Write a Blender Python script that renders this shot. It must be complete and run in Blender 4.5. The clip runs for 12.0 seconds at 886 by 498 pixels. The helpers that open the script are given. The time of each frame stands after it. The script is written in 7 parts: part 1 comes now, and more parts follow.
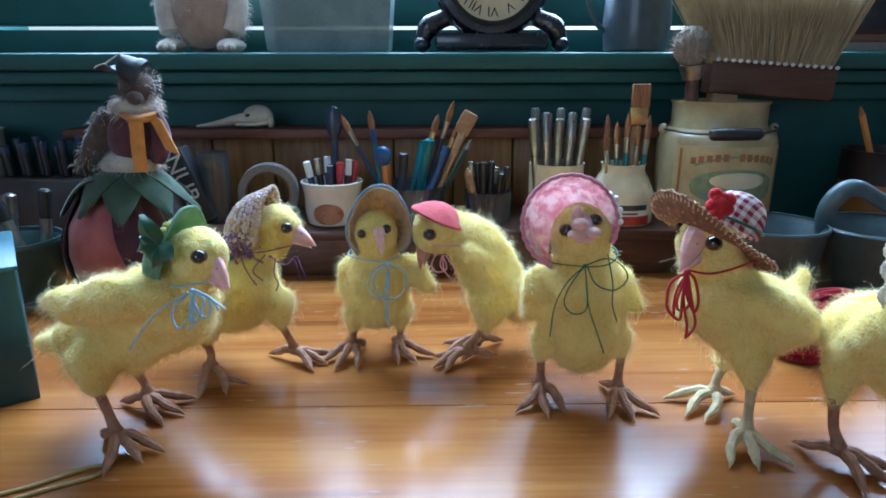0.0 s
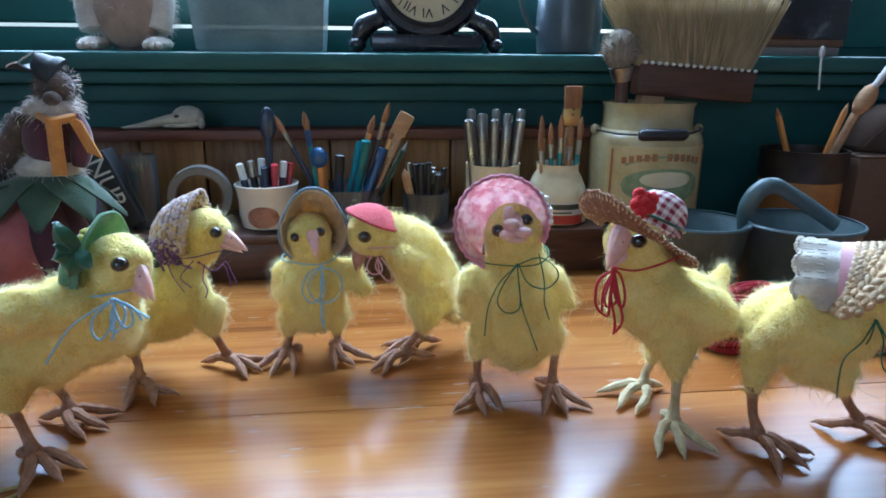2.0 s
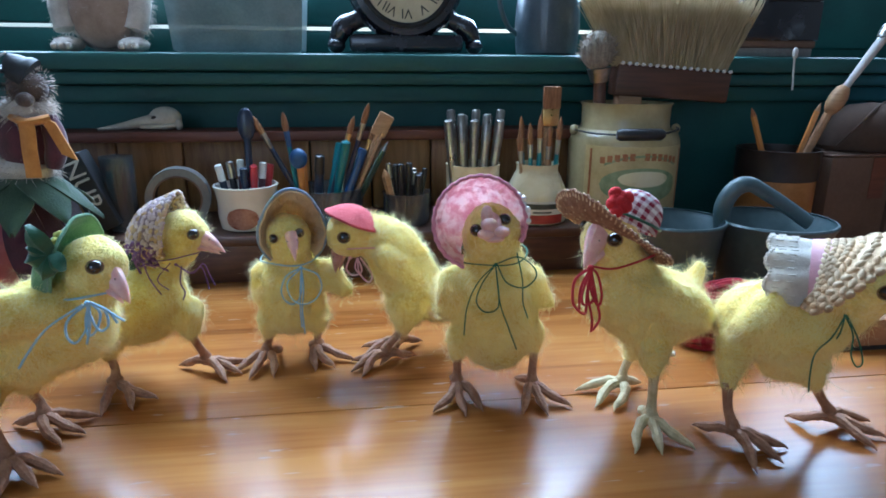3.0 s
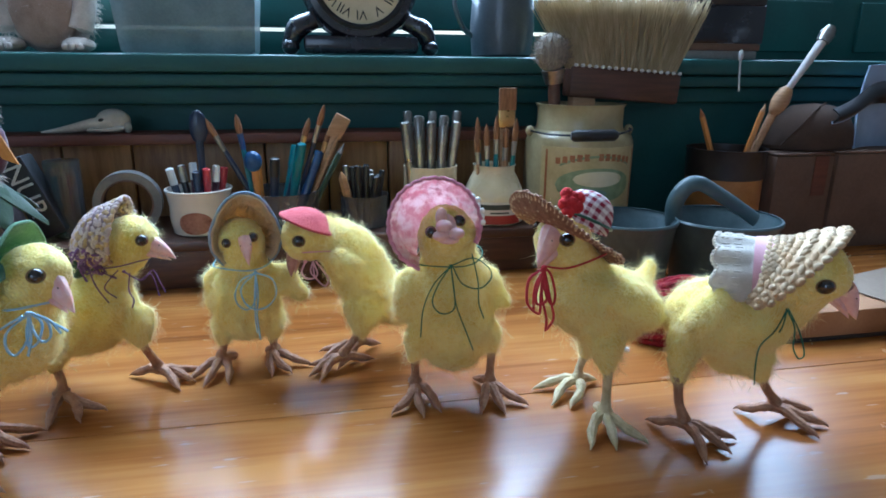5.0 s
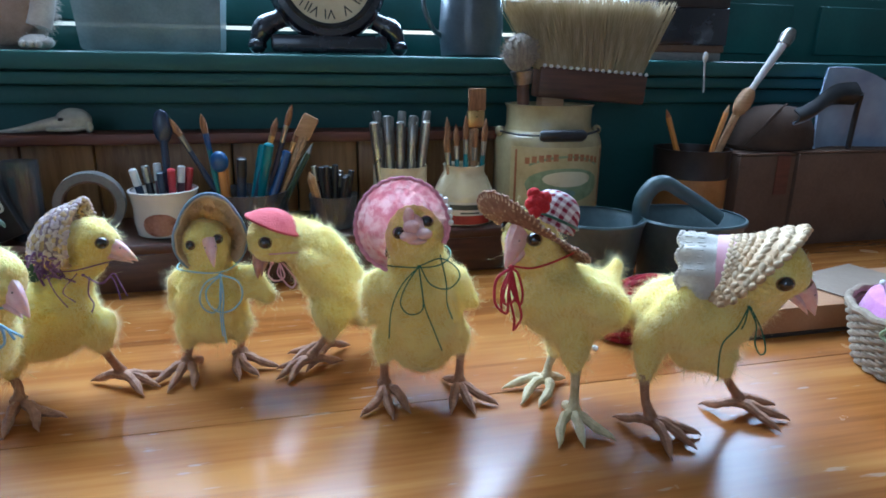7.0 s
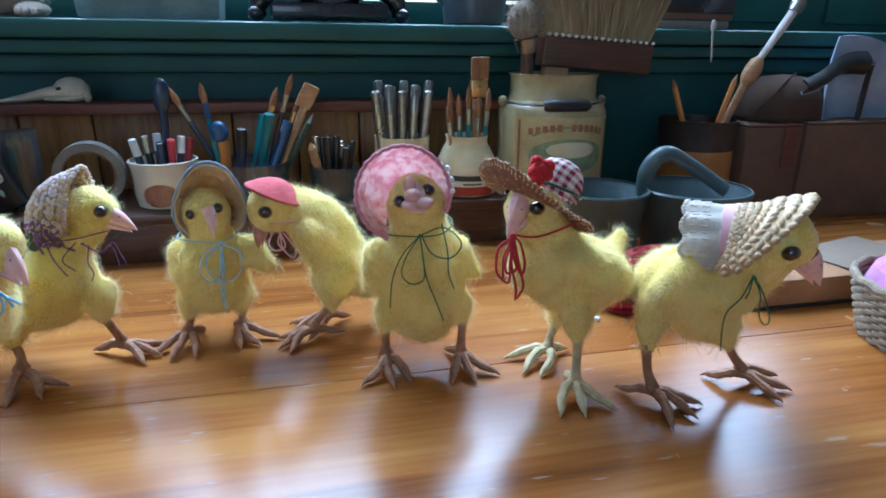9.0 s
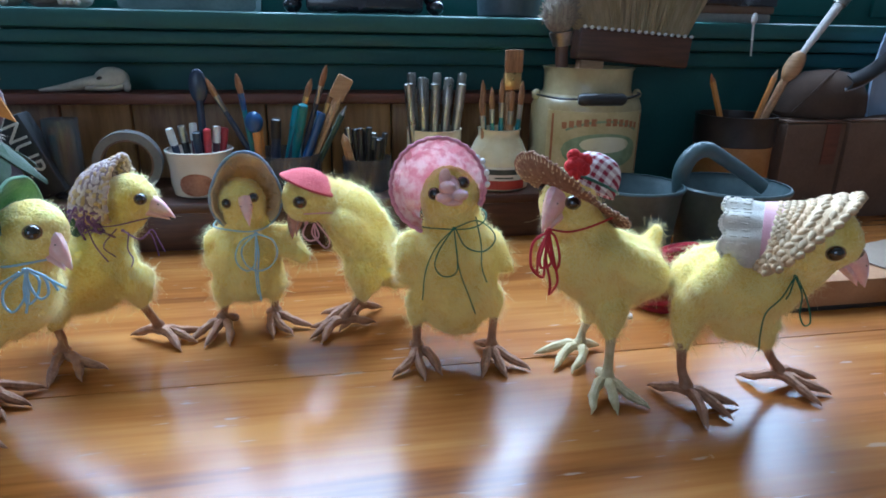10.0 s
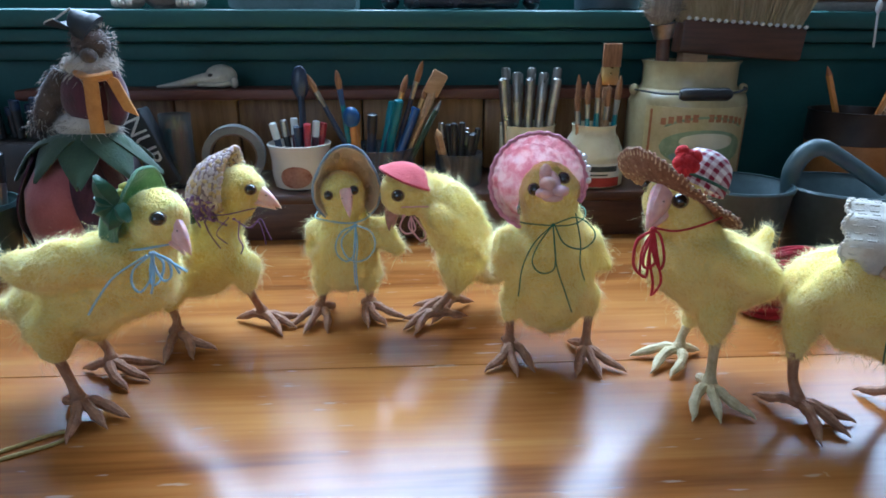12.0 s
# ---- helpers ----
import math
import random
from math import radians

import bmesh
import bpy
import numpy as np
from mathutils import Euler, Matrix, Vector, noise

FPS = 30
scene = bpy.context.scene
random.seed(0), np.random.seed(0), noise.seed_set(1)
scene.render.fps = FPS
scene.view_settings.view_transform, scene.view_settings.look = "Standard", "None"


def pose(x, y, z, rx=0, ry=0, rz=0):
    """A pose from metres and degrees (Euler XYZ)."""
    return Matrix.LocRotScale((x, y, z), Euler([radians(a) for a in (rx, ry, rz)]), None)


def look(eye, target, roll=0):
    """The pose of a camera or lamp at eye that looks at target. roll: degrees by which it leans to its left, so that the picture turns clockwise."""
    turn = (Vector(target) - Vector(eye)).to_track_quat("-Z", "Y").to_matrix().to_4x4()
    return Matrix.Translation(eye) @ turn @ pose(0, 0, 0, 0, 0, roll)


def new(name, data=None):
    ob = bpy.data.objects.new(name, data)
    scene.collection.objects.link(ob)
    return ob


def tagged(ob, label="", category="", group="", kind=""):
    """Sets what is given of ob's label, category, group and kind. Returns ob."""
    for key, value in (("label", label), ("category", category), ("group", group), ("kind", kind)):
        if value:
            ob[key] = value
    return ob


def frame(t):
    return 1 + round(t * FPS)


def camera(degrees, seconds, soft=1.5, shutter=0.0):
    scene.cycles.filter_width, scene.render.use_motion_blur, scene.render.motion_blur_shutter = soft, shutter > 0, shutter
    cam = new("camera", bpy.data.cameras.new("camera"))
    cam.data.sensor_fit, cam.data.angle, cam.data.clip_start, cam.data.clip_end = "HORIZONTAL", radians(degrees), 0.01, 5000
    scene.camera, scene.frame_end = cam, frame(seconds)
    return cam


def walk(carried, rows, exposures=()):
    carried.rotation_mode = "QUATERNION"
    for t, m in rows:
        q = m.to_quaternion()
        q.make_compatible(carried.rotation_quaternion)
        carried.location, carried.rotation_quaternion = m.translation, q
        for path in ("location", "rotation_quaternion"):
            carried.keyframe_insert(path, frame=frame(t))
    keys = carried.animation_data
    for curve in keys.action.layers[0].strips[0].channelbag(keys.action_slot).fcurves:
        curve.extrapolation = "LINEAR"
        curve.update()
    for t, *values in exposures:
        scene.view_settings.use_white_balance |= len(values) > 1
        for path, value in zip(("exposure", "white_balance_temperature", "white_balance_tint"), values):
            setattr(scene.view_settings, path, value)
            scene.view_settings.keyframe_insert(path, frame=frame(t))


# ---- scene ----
cam = camera(70.8, 12.0, 1.75)
PATH = [
    (0, (-0.008, 0.039, 0.246), (0.025, 1.958, -0.317), -0.1),
    (0.5, (-0.005, 0.039, 0.246), (0.076, 1.957, -0.315), -0.0),
    (1, (-0.003, 0.038, 0.246), (0.137, 1.953, -0.314), 0.1),
    (1.5, (-0.001, 0.038, 0.246), (0.178, 1.95, -0.314), 0.2),
    (2, (0.0, 0.039, 0.247), (0.208, 1.947, -0.315), 0.3),
    (2.5, (0.001, 0.038, 0.247), (0.224, 1.944, -0.315), 0.3),
    (3, (0.003, 0.037, 0.247), (0.264, 1.94, -0.313), 0.3),
    (5, (0.008, 0.036, 0.248), (0.387, 1.92, -0.309), 0.4),
    (5.5, (0.01, 0.036, 0.248), (0.413, 1.915, -0.306), 0.5),
    (6, (0.012, 0.035, 0.248), (0.441, 1.908, -0.306), 0.5),
    (6.5, (0.012, 0.036, 0.248), (0.474, 1.901, -0.306), 0.7),
    (8.5, (0.013, 0.037, 0.246), (0.468, 1.891, -0.351), 0.7),
    (9, (0.014, 0.039, 0.243), (0.461, 1.883, -0.39), 0.7),
    (9.5, (0.012, 0.039, 0.243), (0.444, 1.882, -0.402), 1.2),
    (10, (0.009, 0.041, 0.242), (0.374, 1.895, -0.411), 1.0),
    (10.5, (0.005, 0.041, 0.242), (0.294, 1.905, -0.424), 0.7),
    (11, (0.001, 0.042, 0.241), (0.216, 1.915, -0.425), 0.5),
    (11.5, (-0.002, 0.042, 0.241), (0.155, 1.92, -0.428), 0.3),
    (12, (-0.003, 0.042, 0.241), (0.109, 1.925, -0.426), 0.1),
]
walk(cam, [(t, look(e, g, r)) for t, e, g, r in PATH], exposures=[(0.0, -0.14, 4700, 7), (6.5, -0.2, 4700, 7), (9.0, -0.2, 4700, 7), (12.0, -0.2, 4700, 7)])

# ---------- world, window light and exposure ----------
world = bpy.data.worlds.new("sky")
world.use_nodes = True
scene.world = world
wn = world.node_tree
sky = wn.nodes.new("ShaderNodeTexSky")
sky.sky_type, sky.sun_disc, sky.sun_elevation, sky.sun_rotation = "NISHITA", False, radians(38), radians(20)
wn.links.new(sky.outputs[0], wn.nodes["Background"].inputs[0])
wn.nodes["Background"].inputs[1].default_value = 0.12


def window_lamp(name, at, aim, w, h, watts, tint):
    d = bpy.data.lights.new(name, "AREA")
    d.shape, d.size, d.size_y, d.energy, d.color = "RECTANGLE", w, h, watts, tint
    ob = new(name, d)
    ob.matrix_world = look(at, aim)
    return ob


window_lamp("daylight_desk_window", (-0.02, 1.055, 0.80), (-0.02, -0.6, 0.30), 1.26, 0.88, 67, (0.88, 0.955, 1.0))
window_lamp("daylight_side_window", (0.87, 1.055, 0.62), (0.87, -0.6, 0.30), 0.32, 0.46, 5.6, (0.88, 0.945, 1.0))
# Fill lamp brightens the fronts from an assumed, unseen window behind the camera.
window_lamp("daylight_room_window", (-1.2, -1.92, 0.75), (0.0, 0.5, 0.05), 1.3, 1.2, 8, (0.97, 0.98, 1.0))

# ---------- materials ----------


def surface(name, c1, c2, scale=40.0, rough=0.6, bump=0.2, fine=300.0, metal=0.0, sheen=0.0, coat=0.0, stretch=(1, 1, 1), spread=0.25, alpha=1.0, trans=0.0, rnd=0.0, sss=0.0, dist=0.001):
    m = bpy.data.materials.new(name)
    m.use_nodes = True
    n, l = m.node_tree.nodes, m.node_tree.links
    p = n["Principled BSDF"]
    tc, mp = n.new("ShaderNodeTexCoord"), n.new("ShaderNodeMapping")
    mp.inputs["Scale"].default_value = stretch
    l.new(tc.outputs["Object"], mp.inputs["Vector"])
    big, small = n.new("ShaderNodeTexNoise"), n.new("ShaderNodeTexNoise")
    big.inputs["Scale"].default_value, big.inputs["Detail"].default_value = scale, 5
    small.inputs["Scale"].default_value, small.inputs["Detail"].default_value = fine, 3
    l.new(mp.outputs[0], big.inputs["Vector"]), l.new(mp.outputs[0], small.inputs["Vector"])
    ramp = n.new("ShaderNodeValToRGB")
    ramp.color_ramp.elements[0].position, ramp.color_ramp.elements[1].position = 0.5 - spread, 0.5 + spread
    ramp.color_ramp.elements[0].color, ramp.color_ramp.elements[1].color = (*c1, 1), (*c2, 1)
    add = n.new("ShaderNodeMath")
    add.operation = "MULTIPLY_ADD"
    add.inputs[1].default_value, add.inputs[2].default_value = 0.35, -0.17
    l.new(small.outputs["Fac"], add.inputs[0])
    total = n.new("ShaderNodeMath")
    l.new(big.outputs["Fac"], total.inputs[0]), l.new(add.outputs[0], total.inputs[1])
    last = total
    if rnd:
        info, sc, t2 = n.new("ShaderNodeObjectInfo"), n.new("ShaderNodeMath"), n.new("ShaderNodeMath")
        sc.operation = "MULTIPLY_ADD"
        sc.inputs[1].default_value, sc.inputs[2].default_value = rnd, -rnd / 2
        l.new(info.outputs["Random"], sc.inputs[0]), l.new(sc.outputs[0], t2.inputs[0]), l.new(total.outputs[0], t2.inputs[1])
        last = t2
    l.new(last.outputs[0], ramp.inputs[0]), l.new(ramp.outputs[0], p.inputs["Base Color"])
    rr = n.new("ShaderNodeMath")
    rr.operation = "MULTIPLY_ADD"
    rr.inputs[1].default_value, rr.inputs[2].default_value = 0.25, rough - 0.12
    l.new(big.outputs["Fac"], rr.inputs[0]), l.new(rr.outputs[0], p.inputs["Roughness"])
    if bump:
        b = n.new("ShaderNodeBump")
        b.inputs["Strength"].default_value, b.inputs["Distance"].default_value = bump, dist
        l.new(small.outputs["Fac"], b.inputs["Height"]), l.new(b.outputs[0], p.inputs["Normal"])
    p.inputs["Metallic"].default_value = metal
    p.inputs["Sheen Weight"].default_value, p.inputs["Sheen Roughness"].default_value = sheen, 0.5
    p.inputs["Coat Weight"].default_value, p.inputs["Coat Roughness"].default_value = coat, 0.1
    p.inputs["Alpha"].default_value, p.inputs["Transmission Weight"].default_value = alpha, trans
    if sss:
        p.inputs["Subsurface Weight"].default_value, p.inputs["Subsurface Scale"].default_value = sss, 0.006
        p.inputs["Subsurface Radius"].default_value = (1.0, 0.7, 0.25)
    return m


def table_wood():
    """Golden varnished pine: long streaks along the boards, a few knots, worn gloss and fine scratches."""
    m = bpy.data.materials.new("varnished_pine")
    m.use_nodes = True
    n, l = m.node_tree.nodes, m.node_tree.links
    p = n["Principled BSDF"]
    geo, mp = n.new("ShaderNodeNewGeometry"), n.new("ShaderNodeMapping")
    info = n.new("ShaderNodeObjectInfo")
    shift = n.new("ShaderNodeVectorMath")
    comb = n.new("ShaderNodeCombineXYZ")
    mul = n.new("ShaderNodeMath")
    mul.operation, mul.inputs[1].default_value = "MULTIPLY", 7.0
    l.new(info.outputs["Random"], mul.inputs[0]), l.new(mul.outputs[0], comb.inputs[0])
    l.new(geo.outputs["Position"], shift.inputs[0]), l.new(comb.outputs[0], shift.inputs[1])
    l.new(shift.outputs[0], mp.inputs["Vector"])
    mp.inputs["Scale"].default_value = (1.7, 12, 12)
    warp = n.new("ShaderNodeTexNoise")
    warp.inputs["Scale"].default_value, warp.inputs["Detail"].default_value, warp.inputs["Distortion"].default_value = 1.6, 8, 0.6
    l.new(mp.outputs[0], warp.inputs["Vector"])
    mp2 = n.new("ShaderNodeMapping")
    mp2.inputs["Scale"].default_value = (5, 170, 170)
    l.new(shift.outputs[0], mp2.inputs["Vector"])
    fine = n.new("ShaderNodeTexNoise")
    fine.inputs["Scale"].default_value, fine.inputs["Detail"].default_value = 1.0, 4
    l.new(mp2.outputs[0], fine.inputs["Vector"])
    mix = n.new("ShaderNodeMath")
    mix.operation, mix.inputs[1].default_value = "MULTIPLY_ADD", 0.34
    l.new(fine.outputs["Fac"], mix.inputs[0]), l.new(warp.outputs["Fac"], mix.inputs[2])
    ramp = n.new("ShaderNodeValToRGB")
    e = ramp.color_ramp.elements
    e[0].position, e[0].color = 0.38, (0.080, 0.020, 0.004, 1)
    e[1].position, e[1].color = 0.86, (0.43, 0.190, 0.042, 1)
    mid = e.new(0.60)
    mid.color = (0.28, 0.098, 0.017, 1)
    l.new(mix.outputs[0], ramp.inputs[0])
    # pale worn spots and scratches
    mp3 = n.new("ShaderNodeMapping")
    mp3.inputs["Scale"].default_value, mp3.inputs["Rotation"].default_value = (30, 190, 1), (0, 0, 0.9)
    l.new(geo.outputs["Position"], mp3.inputs["Vector"])
    scr = n.new("ShaderNodeTexNoise")
    scr.inputs["Scale"].default_value, scr.inputs["Detail"].default_value = 1.0, 2
    l.new(mp3.outputs[0], scr.inputs["Vector"])
    sr = n.new("ShaderNodeMapRange")
    sr.inputs["From Min"].default_value, sr.inputs["From Max"].default_value = 0.675, 0.73
    l.new(scr.outputs["Fac"], sr.inputs["Value"])
    mc = n.new("ShaderNodeMix")
    mc.data_type = "RGBA"
    mc.inputs[7].default_value = (0.55, 0.48, 0.40, 1)
    sm = n.new("ShaderNodeMath")
    sm.operation, sm.inputs[1].default_value = "MULTIPLY", 0.3
    l.new(sr.outputs[0], sm.inputs[0]), l.new(sm.outputs[0], mc.inputs[0]), l.new(ramp.outputs[0], mc.inputs[6]), l.new(mc.outputs[2], p.inputs["Base Color"])
    blot = n.new("ShaderNodeTexNoise")
    blot.inputs["Scale"].default_value, blot.inputs["Detail"].default_value = 14, 6
    l.new(geo.outputs["Position"], blot.inputs["Vector"])
    rg = n.new("ShaderNodeMapRange")
    rg.inputs["To Min"].default_value, rg.inputs["To Max"].default_value = 0.12, 0.34
    l.new(blot.outputs["Fac"], rg.inputs["Value"]), l.new(rg.outputs[0], p.inputs["Roughness"])
    b = n.new("ShaderNodeBump")
    b.inputs["Strength"].default_value, b.inputs["Distance"].default_value = 0.06, 0.0006
    sub = n.new("ShaderNodeMath")
    sub.operation = "SUBTRACT"
    l.new(fine.outputs["Fac"], sub.inputs[0]), l.new(sr.outputs[0], sub.inputs[1]), l.new(sub.outputs[0], b.inputs["Height"]), l.new(b.outputs[0], p.inputs["Normal"])
    p.inputs["Specular IOR Level"].default_value = 0.43
    return m


def checked(name, c1, c2, size):
    """Woven gingham: two crossing sets of stripes."""
    m = surface(name, c1, c2, 80, 0.9, 0.4, 900)
    n, l = m.node_tree.nodes, m.node_tree.links
    p = n["Principled BSDF"]
    tc, sep = n.new("ShaderNodeTexCoord"), n.new("ShaderNodeSeparateXYZ")
    l.new(tc.outputs["UV"], sep.inputs[0])
    got = []
    for i in (0, 1):
        a, b = n.new("ShaderNodeMath"), n.new("ShaderNodeMath")
        a.operation, a.inputs[1].default_value = "PINGPONG", size
        b.operation, b.inputs[1].default_value = "GREATER_THAN", size / 2
        l.new(sep.outputs[i], a.inputs[0]), l.new(a.outputs[0], b.inputs[0])
        got.append(b)
    s = n.new("ShaderNodeMath")
    l.new(got[0].outputs[0], s.inputs[0]), l.new(got[1].outputs[0], s.inputs[1])
    h = n.new("ShaderNodeMath")
    h.operation, h.inputs[1].default_value = "MULTIPLY", 0.5
    l.new(s.outputs[0], h.inputs[0])
    mx = n.new("ShaderNodeMix")
    mx.data_type = "RGBA"
    mx.inputs[6].default_value, mx.inputs[7].default_value = (*c1, 1), (*c2, 1)
    l.new(h.outputs[0], mx.inputs[0]), l.new(mx.outputs[2], p.inputs["Base Color"])
    return m


def wool(name, c1, c2):
    """Thin fibres that let light through from behind."""
    m = surface(name, c1, c2, 60, 0.9, 0, sheen=0.4)
    n, l = m.node_tree.nodes, m.node_tree.links
    t, mix = n.new("ShaderNodeBsdfTranslucent"), n.new("ShaderNodeMixShader")
    t.inputs["Color"].default_value = (*c2, 1)
    mix.inputs[0].default_value = 0.55
    l.new(n["Principled BSDF"].outputs[0], mix.inputs[1]), l.new(t.outputs[0], mix.inputs[2])
    l.new(mix.outputs[0], n["Material Output"].inputs["Surface"])
    return m


